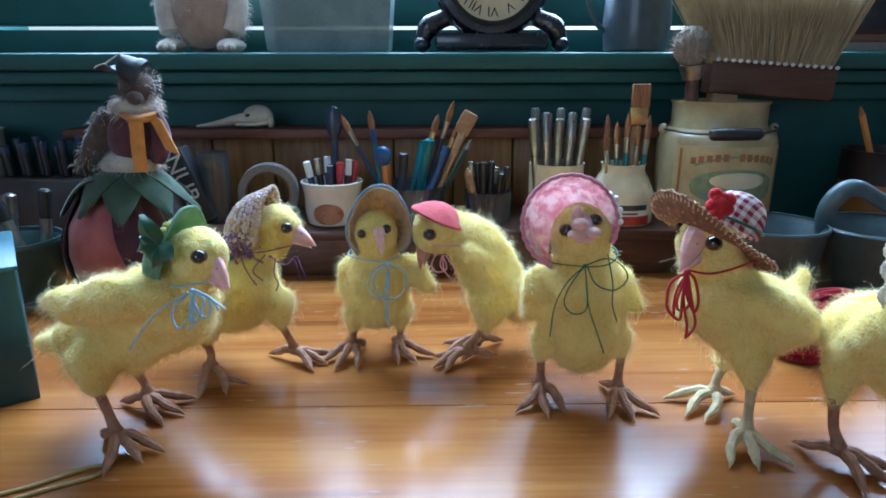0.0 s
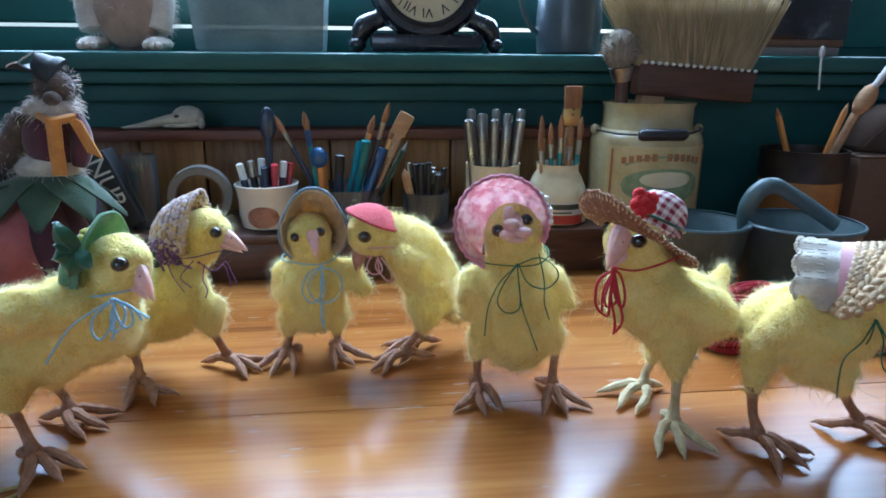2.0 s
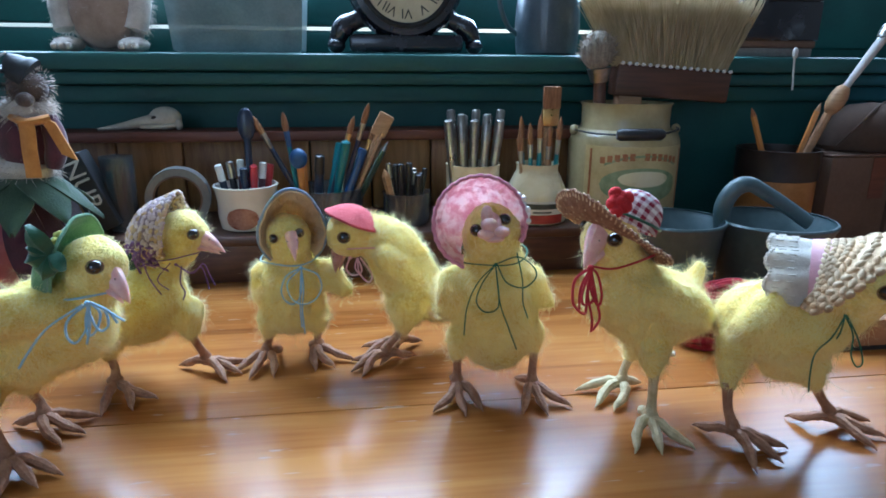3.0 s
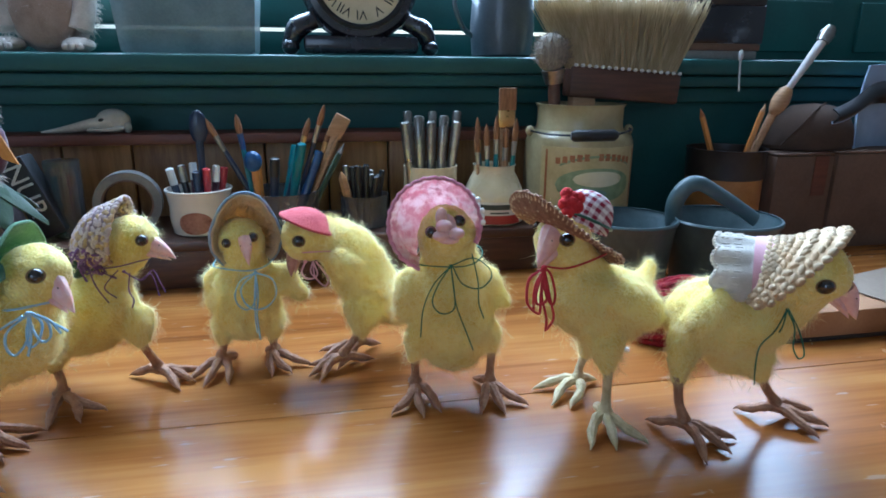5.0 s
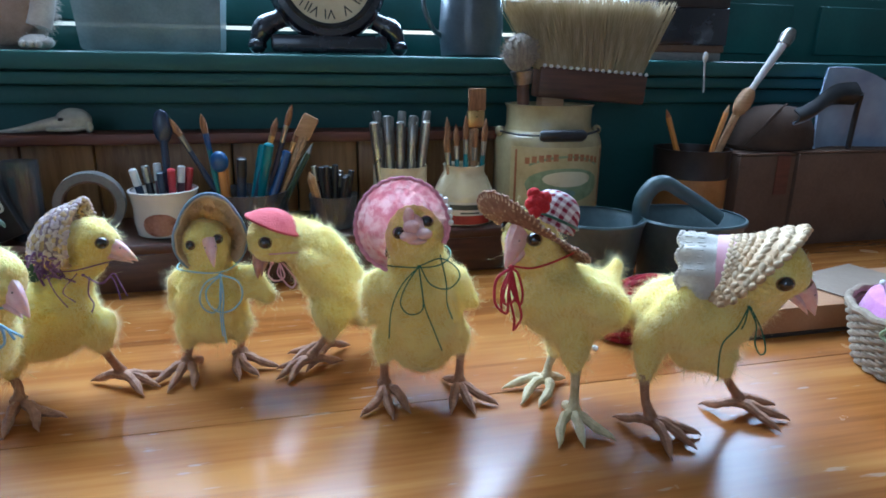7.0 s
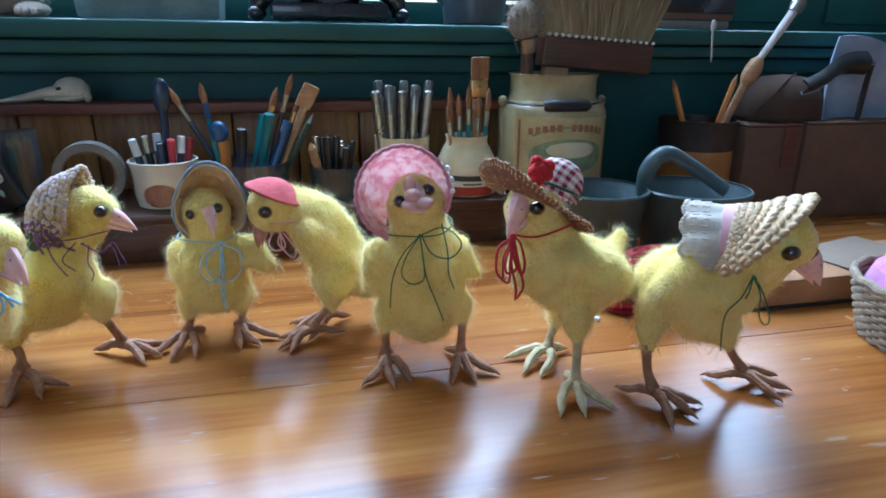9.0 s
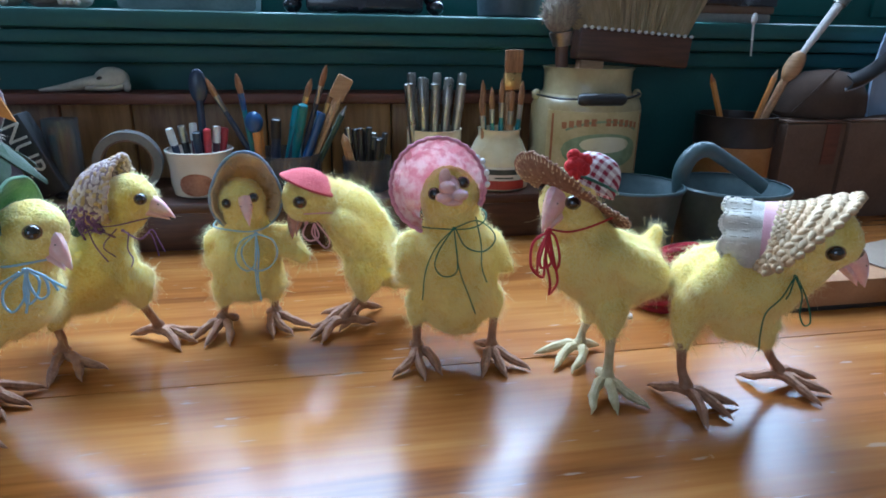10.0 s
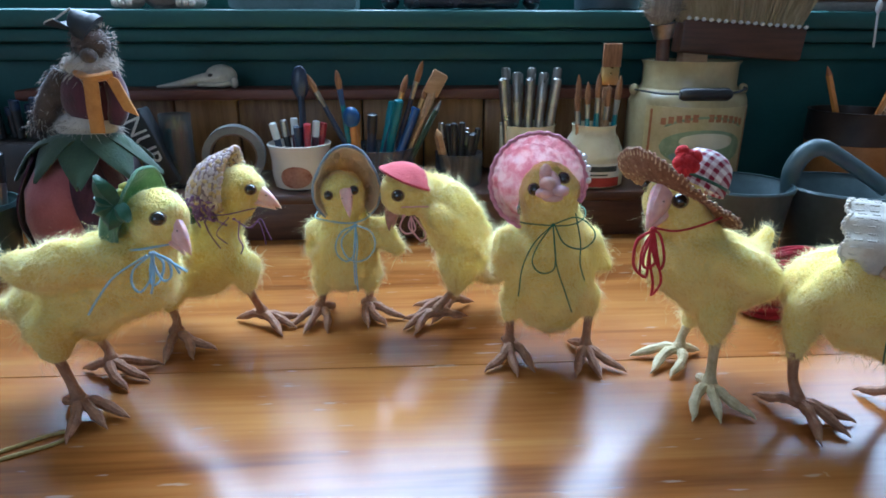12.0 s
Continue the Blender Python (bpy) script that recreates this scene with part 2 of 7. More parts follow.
M = {
    "pine": table_wood(),
    "felt": surface("yellow_wool_felt", (0.74, 0.54, 0.085), (0.95, 0.83, 0.28), 65, 0.95, 0.9, 520, sheen=0.3, spread=0.22, sss=0.2, dist=0.002),
    "fuzz": wool("pale_yellow_wool_fibre", (0.90, 0.78, 0.29), (0.98, 0.93, 0.57)),
    "beak": surface("pink_modelled_beak", (0.74, 0.40, 0.36), (0.88, 0.62, 0.55), 160, 0.5, 0.35, 600, sss=0.3),
    "beak_brown": surface("brown_pink_beak", (0.36, 0.17, 0.12), (0.55, 0.30, 0.24), 160, 0.45, 0.35, 600),
    "eye": surface("black_glass_eye", (0.012, 0.008, 0.006), (0.02, 0.014, 0.01), 30, 0.12, 0, coat=1.0),
    "eyelid": surface("dark_ochre_eyelid", (0.20, 0.11, 0.04), (0.32, 0.20, 0.08), 160, 0.7, 0.3, 600),
    "leg": surface("wrapped_brown_leg", (0.22, 0.098, 0.046), (0.45, 0.245, 0.135), 150, 0.65, 0.8, 500),
    "leg_pale": surface("wrapped_cream_leg", (0.41, 0.33, 0.16), (0.64, 0.54, 0.31), 150, 0.7, 0.8, 500),
    "claw": surface("dark_claw", (0.10, 0.06, 0.045), (0.2, 0.13, 0.1), 200, 0.5, 0.3),
    "green_felt": surface("green_felt", (0.11, 0.25, 0.13), (0.25, 0.42, 0.23), 120, 0.95, 0.8, 900, sheen=0.4),
    "deep_green": surface("deep_green_satin", (0.008, 0.06, 0.028), (0.03, 0.12, 0.055), 60, 0.45, 0.3, 500, sheen=0.3),
    "yellow_knot": surface("yellow_green_thread", (0.45, 0.42, 0.06), (0.65, 0.6, 0.15), 200, 0.8, 0.3),
    # Dark copy of the lilac yarn: shade between stitches painted in.
    "lilac_shade": surface("shaded_lilac_yarn", (0.20, 0.13, 0.15), (0.34, 0.24, 0.25), 110, 0.95, 0.6, 900, rnd=0.2),
    # Darker copy of the cardboard: the flap's deep shade put into its colour.
    "dark_card": surface("shaded_brown_card", (0.045, 0.026, 0.016), (0.085, 0.050, 0.030), 18, 0.85, 0.2, 220),
    "lilac": surface("lilac_beige_yarn", (0.48, 0.36, 0.36), (0.72, 0.60, 0.52), 110, 0.9, 0.6, 900, rnd=0.4, sheen=0.3),
    "purple": surface("purple_yarn", (0.10, 0.035, 0.16), (0.24, 0.11, 0.30), 200, 0.85, 0.5, 900, sheen=0.3),
    "cream_fleece": surface("cream_fleece", (0.66, 0.50, 0.26), (0.84, 0.70, 0.44), 90, 0.95, 0.8, 600, sheen=0.5),
    "blue_yarn": surface("grey_blue_yarn", (0.22, 0.32, 0.44), (0.40, 0.50, 0.60), 200, 0.85, 0.5, 900, sheen=0.3),
    "sky_ribbon": surface("pale_blue_cotton_thread", (0.27, 0.48, 0.62), (0.42, 0.62, 0.74), 200, 0.7, 0.3, 900),
    "coral": surface("coral_red_felt", (0.46, 0.055, 0.065), (0.62, 0.12, 0.13), 90, 0.95, 0.9, 700, sheen=0.1),
    "pink_print": surface("pink_printed_cotton", (0.74, 0.40, 0.45), (0.92, 0.79, 0.78), 110, 0.9, 0.4, 900, spread=0.1),
    "pink_edge": surface("rose_binding", (0.55, 0.19, 0.27), (0.70, 0.36, 0.42), 200, 0.85, 0.4, 900),
    "pale_pink": surface("pale_pink_ribbon", (0.72, 0.38, 0.42), (0.82, 0.52, 0.54), 80, 0.55, 0.2, 700, sheen=0.2),
    "pearl": surface("white_pearl", (0.75, 0.72, 0.68), (0.85, 0.82, 0.78), 80, 0.25, 0, coat=0.5),
    "green_thread": surface("dark_green_thread", (0.01, 0.10, 0.06), (0.03, 0.17, 0.10), 300, 0.7, 0.3, 900),
    "straw": surface("woven_straw", (0.42, 0.27, 0.13), (0.72, 0.54, 0.32), 150, 0.8, 0.5, 900, rnd=0.4),
    "straw_dark": surface("brown_straw_braid", (0.16, 0.07, 0.035), (0.34, 0.18, 0.10), 200, 0.8, 0.5, 900),
    "gingham": checked("red_white_gingham", (0.78, 0.74, 0.72), (0.24, 0.02, 0.045), 0.0030),
    "red_wool": surface("red_wool", (0.34, 0.008, 0.010), (0.56, 0.025, 0.025), 200, 0.95, 0.9, 800),
    "red_ribbon": surface("red_cotton_ribbon", (0.36, 0.012, 0.02), (0.52, 0.03, 0.045), 120, 0.75, 0.3, 800),
    "dark_red": surface("crimson_yarn", (0.17, 0.004, 0.012), (0.34, 0.010, 0.022), 150, 0.95, 0.8, 700),
    "lace": surface("white_cotton_lace", (0.70, 0.66, 0.58), (0.84, 0.80, 0.72), 200, 0.9, 0.6, 900),
    "green_paint": surface("bottle_green_paint", (0.014, 0.068, 0.062), (0.027, 0.105, 0.092), 12, 0.6, 0.15, 200),
    "dark_wood": surface("dark_stained_wood", (0.045, 0.018, 0.010), (0.11, 0.045, 0.022), 14, 0.45, 0.2, 120, stretch=(1, 12, 12), coat=0.2),
    "red_wood": surface("red_brown_timber", (0.08, 0.022, 0.012), (0.15, 0.05, 0.026), 14, 0.5, 0.2, 120, stretch=(1, 12, 12)),
    "board": surface("honey_pine_board", (0.20, 0.095, 0.030), (0.44, 0.25, 0.09), 10, 0.5, 0.2, 100, stretch=(12, 12, 1), rnd=0.35),
    "porcelain": surface("white_glazed_china", (0.66, 0.62, 0.54), (0.76, 0.72, 0.64), 20, 0.2, 0.05, 100, coat=0.4),
    "cream_glaze": surface("cream_enamel", (0.62, 0.54, 0.33), (0.74, 0.67, 0.46), 25, 0.28, 0.08, 120, coat=0.4),
    "stoneware": surface("aged_cream_stoneware", (0.30, 0.24, 0.11), (0.46, 0.39, 0.21), 22, 0.4, 0.15, 180, coat=0.3),
    "brown_print": surface("brown_printed_oval", (0.20, 0.07, 0.04), (0.42, 0.22, 0.15), 70, 0.3, 0.05),
    "ochre_print": surface("rust_red_print", (0.28, 0.09, 0.03), (0.40, 0.17, 0.06), 90, 0.5, 0.05),
    "label_cream": surface("aged_yellow_label", (0.42, 0.33, 0.14), (0.58, 0.48, 0.25), 40, 0.45, 0.05),
    "teal_print": surface("blue_green_print", (0.14, 0.22, 0.18), (0.22, 0.32, 0.27), 90, 0.5, 0.05),
    "sage_print": surface("sage_green_print", (0.16, 0.22, 0.10), (0.30, 0.36, 0.20), 90, 0.5, 0.05),
    "label_dark": surface("dark_label", (0.03, 0.04, 0.03), (0.08, 0.08, 0.06), 90, 0.5, 0.05),
    "label_red": surface("red_label", (0.30, 0.02, 0.015), (0.42, 0.05, 0.03), 90, 0.5, 0.05),
    "black": surface("black_plastic", (0.010, 0.010, 0.011), (0.025, 0.024, 0.024), 60, 0.35, 0.1),
    "iron": surface("black_iron", (0.012, 0.012, 0.014), (0.04, 0.04, 0.042), 60, 0.5, 0.3, metal=0.4),
    "steel": surface("brushed_steel", (0.22, 0.21, 0.19), (0.42, 0.40, 0.36), 60, 0.32, 0.1, 300, metal=0.9, rnd=0.4),
    "brass": surface("brass_ferrule", (0.46, 0.28, 0.09), (0.66, 0.44, 0.17), 60, 0.3, 0.1, metal=0.9),
    "bristle": surface("pale_horsehair", (0.36, 0.28, 0.14), (0.62, 0.52, 0.32), 20, 0.8, 0.3, 300, stretch=(6, 6, 1)),
    "brown_hair": surface("brown_brush_hair", (0.16, 0.07, 0.028), (0.34, 0.17, 0.07), 60, 0.8, 0.4, 400, stretch=(6, 6, 1)),
    "grey_hair": surface("grey_badger_hair", (0.16, 0.13, 0.10), (0.36, 0.31, 0.24), 50, 0.85, 0.4, 400, stretch=(6, 6, 1)),
    "beech": surface("beech_wood", (0.30, 0.16, 0.07), (0.48, 0.29, 0.14), 30, 0.55, 0.15, 200, stretch=(1, 1, 8)),
    "orange_wood": surface("orange_pencil_paint", (0.45, 0.17, 0.03), (0.60, 0.27, 0.06), 40, 0.4, 0.1, coat=0.2),
    "teal": surface("teal_paint", (0.01, 0.13, 0.16), (0.03, 0.22, 0.24), 40, 0.35, 0.1, coat=0.2),
    "blue": surface("blue_paint", (0.012, 0.05, 0.16), (0.03, 0.10, 0.26), 40, 0.35, 0.1, coat=0.2),
    "navy": surface("navy_paint", (0.010, 0.018, 0.04), (0.025, 0.04, 0.08), 40, 0.35, 0.1, coat=0.2),
    "red": surface("red_paint", (0.36, 0.02, 0.03), (0.5, 0.04, 0.05), 40, 0.35, 0.1, coat=0.2),
    "white": surface("white_plastic", (0.66, 0.66, 0.64), (0.76, 0.76, 0.73), 40, 0.4, 0.1),
    "glass": surface("dusty_clear_plastic", (0.10, 0.14, 0.14), (0.20, 0.25, 0.25), 26, 0.35, 0.05, alpha=0.8),
    "smoke": surface("smoky_plastic", (0.06, 0.07, 0.08), (0.16, 0.17, 0.18), 20, 0.2, 0.05, alpha=0.55, coat=0.5),
    "pail": surface("grey_blue_enamel", (0.036, 0.060, 0.064), (0.078, 0.110, 0.116), 18, 0.45, 0.35, 140, coat=0.15),
    "pail_green": surface("grey_green_enamel", (0.040, 0.085, 0.085), (0.07, 0.13, 0.13), 18, 0.4, 0.2, 140, coat=0.15),
    "cardboard": surface("brown_cardboard", (0.105, 0.058, 0.034), (0.165, 0.098, 0.060), 18, 0.85, 0.2, 220),
    "tape_ring": surface("off_white_paper_tape", (0.15, 0.145, 0.135), (0.25, 0.24, 0.22), 30, 0.7, 0.2),
    "plastic_blue": surface("pale_blue_plastic_sheet", (0.20, 0.26, 0.38), (0.34, 0.42, 0.54), 16, 0.35, 0.3, 60, coat=0.3),
    "bone": surface("weathered_bone", (0.42, 0.40, 0.34), (0.66, 0.63, 0.55), 60, 0.7, 0.5, 250),
    "book": surface("charcoal_book_cloth", (0.012, 0.014, 0.016), (0.03, 0.032, 0.035), 60, 0.55, 0.2),
    "teal_box": surface("dark_teal_card", (0.006, 0.040, 0.046), (0.014, 0.065, 0.075), 30, 0.45, 0.1, 300),
    # Lighter copy of teal_box: the light on the top is put into the colour.
    "teal_lit": surface("teal_card_lit_top", (0.010, 0.075, 0.10), (0.016, 0.11, 0.15), 30, 0.4, 0.1, 300),
    "fur_cream": surface("cream_plush_fur", (0.42, 0.36, 0.30), (0.68, 0.61, 0.53), 60, 0.95, 0.9, 500, sheen=0.5),
    "fur_brown": surface("brown_plush_fur", (0.040, 0.026, 0.020), (0.12, 0.078, 0.058), 70, 0.95, 0.9, 500, sheen=0.4),
    "tummy": surface("tan_plush_tummy", (0.26, 0.18, 0.13), (0.42, 0.31, 0.24), 50, 0.95, 0.8, 500, sheen=0.3),
    "maroon": surface("maroon_velvet", (0.045, 0.012, 0.020), (0.10, 0.025, 0.040), 70, 0.9, 0.5, 500, sheen=0.4),
    "orange_felt": surface("orange_felt", (0.42, 0.16, 0.025), (0.60, 0.27, 0.06), 70, 0.9, 0.5, 500, sheen=0.3),
    "leaf_felt": surface("dull_green_felt", (0.018, 0.044, 0.022), (0.046, 0.080, 0.040), 70, 0.9, 0.5, 500, sheen=0.3),
    "rose_felt": surface("rose_pink_felt", (0.40, 0.11, 0.12), (0.55, 0.19, 0.20), 50, 0.9, 0.6, 500, sheen=0.4),
    "plum_felt": surface("plum_felt", (0.035, 0.012, 0.028), (0.085, 0.028, 0.060), 50, 0.9, 0.6, 500, sheen=0.4),
    "clock_face": surface("aged_ivory_dial", (0.55, 0.48, 0.30), (0.68, 0.61, 0.42), 30, 0.5, 0.05),
    "ebony": surface("black_lacquered_case", (0.008, 0.008, 0.012), (0.02, 0.02, 0.028), 40, 0.25, 0.1, coat=0.5),
    "jug": surface("dark_blue_grey_enamel", (0.03, 0.04, 0.05), (0.07, 0.085, 0.10), 25, 0.35, 0.2, coat=0.3),
    "wall": surface("warm_white_plaster", (0.30, 0.28, 0.25), (0.38, 0.36, 0.32), 4, 0.9, 0.1, 60),
    "floor": surface("brown_floorboards", (0.10, 0.055, 0.03), (0.2, 0.12, 0.07), 6, 0.6, 0.1, 60, stretch=(1, 10, 1)),
    "wicker": surface("pale_wicker", (0.18, 0.13, 0.08), (0.32, 0.25, 0.17), 120, 0.8, 0.4, 600, rnd=0.3),
    "pale_straw": surface("pale_plaited_straw", (0.34, 0.24, 0.13), (0.60, 0.46, 0.28), 120, 0.8, 0.4, 600),
    "mauve": surface("mauve_felt_pincushion", (0.42, 0.13, 0.30), (0.58, 0.24, 0.44), 70, 0.95, 0.6, 600, sheen=0.4),
    "tray": surface("orange_brown_card", (0.30, 0.14, 0.055), (0.42, 0.22, 0.10), 20, 0.7, 0.1),
    "paper": surface("cream_paper", (0.20, 0.14, 0.09), (0.27, 0.20, 0.14), 20, 0.8, 0.1),
    "string": surface("waxed_yellow_string", (0.42, 0.30, 0.08), (0.60, 0.46, 0.16), 200, 0.6, 0.3, 700),
    "cord": surface("grey_cord", (0.42, 0.40, 0.38), (0.56, 0.54, 0.50), 100, 0.7, 0.3),
    "tin_dark": surface("black_brown_tin", (0.016, 0.012, 0.010), (0.04, 0.028, 0.022), 50, 0.4, 0.1),
    "tin_orange": surface("faded_orange_tin", (0.30, 0.12, 0.025), (0.46, 0.22, 0.06), 30, 0.45, 0.15),
}



def let_light_through(m, share):
    """Thin cloth: part of the light comes through in the cloth's own colour."""
    n, l = m.node_tree.nodes, m.node_tree.links
    p = n["Principled BSDF"]
    t, mix = n.new("ShaderNodeBsdfTranslucent"), n.new("ShaderNodeMixShader")
    l.new(p.inputs["Base Color"].links[0].from_socket, t.inputs["Color"])
    mix.inputs[0].default_value = share
    l.new(p.outputs[0], mix.inputs[1]), l.new(t.outputs[0], mix.inputs[2])
    l.new(mix.outputs[0], n["Material Output"].inputs["Surface"])


for cloth, share in (("pink_print", 0.45), ("lace", 0.45), ("cream_fleece", 0.5), ("blue_yarn", 0.35), ("green_felt", 0.25), ("pale_pink", 0.3), ("gingham", 0.3), ("bristle", 0.3)):
    let_light_through(M[cloth], share)

# ---------- geometry helpers ----------


class Geo:
    """Collects shapes with their materials; becomes one mesh."""

    def __init__(self):
        self.v, self.f, self.k, self.mats, self.uv = [], [], [], [], {}

    def slot(self, mat):
        if mat not in self.mats:
            self.mats.append(mat)
        return self.mats.index(mat)

    def add(self, verts, faces, mat):
        o, s = len(self.v), self.slot(mat)
        self.v.extend(tuple(p) for p in verts)
        self.f.extend(tuple(i + o for i in q) for q in faces)
        self.k.extend([s] * len(faces))
        return self

    def ball(self, c, r, mat, seg=12, rings=8, m=None):
        r = (r, r, r) if isinstance(r, (int, float)) else r
        vs = [Vector((0, 0, r[2]))]
        for i in range(1, rings):
            a = math.pi * i / rings
            for j in range(seg):
                b = 2 * math.pi * j / seg
                vs.append(Vector((r[0] * math.sin(a) * math.cos(b), r[1] * math.sin(a) * math.sin(b), r[2] * math.cos(a))))
        vs.append(Vector((0, 0, -r[2])))
        if m is not None:
            vs = [m @ p for p in vs]
        c = Vector(c)
        fs = [(0, 1 + j, 1 + (j + 1) % seg) for j in range(seg)]
        for i in range(rings - 2):
            a = 1 + i * seg
            fs += [(a + j, a + seg + j, a + seg + (j + 1) % seg, a + (j + 1) % seg) for j in range(seg)]
        a, e = 1 + (rings - 2) * seg, len(vs) - 1
        fs += [(a + j, e, a + (j + 1) % seg) for j in range(seg)]
        return self.add([c + p for p in vs], fs, mat)

    def tube(self, pts, radii, mat, n=8, closed=False, flat=1.0):
        pts = [Vector(p) for p in pts]
        radii = [radii] * len(pts) if isinstance(radii, (int, float)) else radii
        vs, fs, side = [], [], None
        for i, p in enumerate(pts):
            a = pts[i - 1] if (i or closed) else p
            b = pts[(i + 1) % len(pts)] if (i < len(pts) - 1 or closed) else p
            d = (b - a).normalized() if (b - a).length > 1e-9 else Vector((0, 0, 1))
            if side is None:
                side = d.cross(Vector((0.13, 0.21, 1))).normalized()
                if side.length < 0.5:
                    side = Vector((1, 0, 0))
            side = (side - d * side.dot(d)).normalized()
            up = d.cross(side)
            vs += [p + radii[i] * (math.cos(2 * math.pi * j / n) * side + flat * math.sin(2 * math.pi * j / n) * up) for j in range(n)]
        rows = len(pts) if closed else len(pts) - 1
        for i in range(rows):
            a, b = i * n, ((i + 1) % len(pts)) * n
            fs += [(a + j, a + (j + 1) % n, b + (j + 1) % n, b + j) for j in range(n)]
        if not closed:
            fs += [tuple(reversed(range(n))), tuple(range((len(pts) - 1) * n, len(pts) * n))]
        return self.add(vs, fs, mat)

    def box(self, c, size, mat, bevel=0.002, m=None, seg=2):
        bm = bmesh.new()
        bmesh.ops.create_cube(bm, size=1.0)
        bmesh.ops.scale(bm, vec=size, verts=bm.verts)
        if bevel:
            bmesh.ops.bevel(bm, geom=bm.edges[:], offset=min(bevel, min(size) * 0.45), segments=seg, affect="EDGES", profile=0.5)
        bm.verts.index_update()
        m = m or Matrix()
        vs = [Vector(c) + (m @ v.co) for v in bm.verts]
        fs = [tuple(v.index for v in f.verts) for f in bm.faces]
        bm.free()
        return self.add(vs, fs, mat)

    def lathe(self, profile, mat, n=32, m=None):
        """Turned about z: profile of (radius, height), from the outside bottom up and down the inside."""
        m = m or Matrix()
        vs, fs = [], []
        for r, z in profile:
            vs += [m @ Vector((r * math.cos(2 * math.pi * j / n), r * math.sin(2 * math.pi * j / n), z)) for j in range(n)]
        for i in range(len(profile) - 1):
            fs += [(i * n + j, i * n + (j + 1) % n, (i + 1) * n + (j + 1) % n, (i + 1) * n + j) for j in range(n)]
        return self.add(vs, fs, mat)

    def sheet(self, fn, nu, nv, mat, thick=0.001, wrap=False):
        """A cloth of some thickness over fn(u, v), u and v from 0 to 1."""
        g = [[Vector(fn(i / nu, j / nv)) for j in range(nv + 1)] for i in range(nu + 1)]
        vs, out = [], []
        for i in range(nu + 1):
            for j in range(nv + 1):
                du = g[min(i + 1, nu)][j] - g[max(i - 1, 0)][j]
                dv = g[i][min(j + 1, nv)] - g[i][max(j - 1, 0)]
                nn = du.cross(dv)
                nn = nn.normalized() if nn.length > 1e-12 else Vector((0, 0, 1))
                vs.append(g[i][j] + nn * thick / 2), out.append(g[i][j] - nn * thick / 2)
        w, base = nv + 1, len(vs)
        fs = []
        for i in range(nu):
            for j in range(nv):
                q = (i * w + j, (i + 1) * w + j, (i + 1) * w + j + 1, i * w + j + 1)
                fs += [q, tuple(base + x for x in reversed(q))]
        for i in range(nu):
            for j in (0, nv):
                a, b = i * w + j, (i + 1) * w + j
                fs.append((a, b, base + b, base + a))
        for j in range(nv):
            for i in (0, nu):
                a, b = i * w + j, i * w + j + 1
                fs.append((a, b, base + b, base + a))
        return self.add(vs + out, fs, mat)

    def mesh(self, name, smooth=True):
        d = bpy.data.meshes.new(name)
        d.from_pydata([tuple(p) for p in self.v], [], self.f)
        for k in self.mats:
            d.materials.append(k)
        d.polygons.foreach_set("material_index", self.k)
        bm = bmesh.new()
        bm.from_mesh(d)
        bmesh.ops.recalc_face_normals(bm, faces=bm.faces)
        if smooth:
            for e in bm.edges:
                e.smooth = len(e.link_faces) == 2 and e.calc_face_angle(0) < 0.7
            for q in bm.faces:
                q.smooth = True
        bm.to_mesh(d)
        bm.free()
        return d


def thing(name, geo, label, category, group="", kind="", at=(0, 0, 0)):
    ob = new(name, geo.mesh(name) if geo else None)
    ob.location = at
    return tagged(ob, label, category, group, kind)


def part(name, geo, parent, label=""):
    ob = new(name, geo.mesh(name))
    ob.parent = parent
    return tagged(ob, label) if label else ob


def structure(name, geo, label, category):
    return thing(name, geo, label, category, kind="structure")


def arc(c, r, a0, a1, n, u=(1, 0, 0), w=(0, 0, 1), squash=1.0):
    c, u, w = Vector(c), Vector(u), Vector(w)
    return [c + r * (math.cos(a) * u + squash * math.sin(a) * w) for a in (radians(a0 + (a1 - a0) * i / n) for i in range(n + 1))]


def spline(pts, steps=6):
    """A smooth curve through the points (Catmull-Rom)."""
    p = [Vector(q) for q in pts]
    p = [2 * p[0] - p[1]] + p + [2 * p[-1] - p[-2]]
    out = []
    for i in range(1, len(p) - 2):
        for k in range(steps):
            t = k / steps
            a, b, c, d = p[i - 1], p[i], p[i + 1], p[i + 2]
            out.append(0.5 * (2 * b + (c - a) * t + (2 * a - 5 * b + 4 * c - d) * t * t + (3 * b - a - 3 * c + d) * t ** 3))
    return out + [p[-2]]


def writing(body, size, mat, m):
    """Flat raised letters as geometry."""
    cu = bpy.data.curves.new("letters", "FONT")
    cu.body, cu.size, cu.align_x, cu.align_y, cu.extrude = body, size, "CENTER", "CENTER", 0.0003
    ob = bpy.data.objects.new("letters", cu)
    d = bpy.data.meshes.new_from_object(ob)
    g = Geo().add([m @ v.co for v in d.vertices], [tuple(q.vertices) for q in d.polygons], mat)
    bpy.data.objects.remove(ob)
    return g

# ---------- the room and the desk ----------
room = dict(x0=-2.2, x1=2.2, y0=-2.0, y1=1.06, z0=-0.75, z1=1.75)


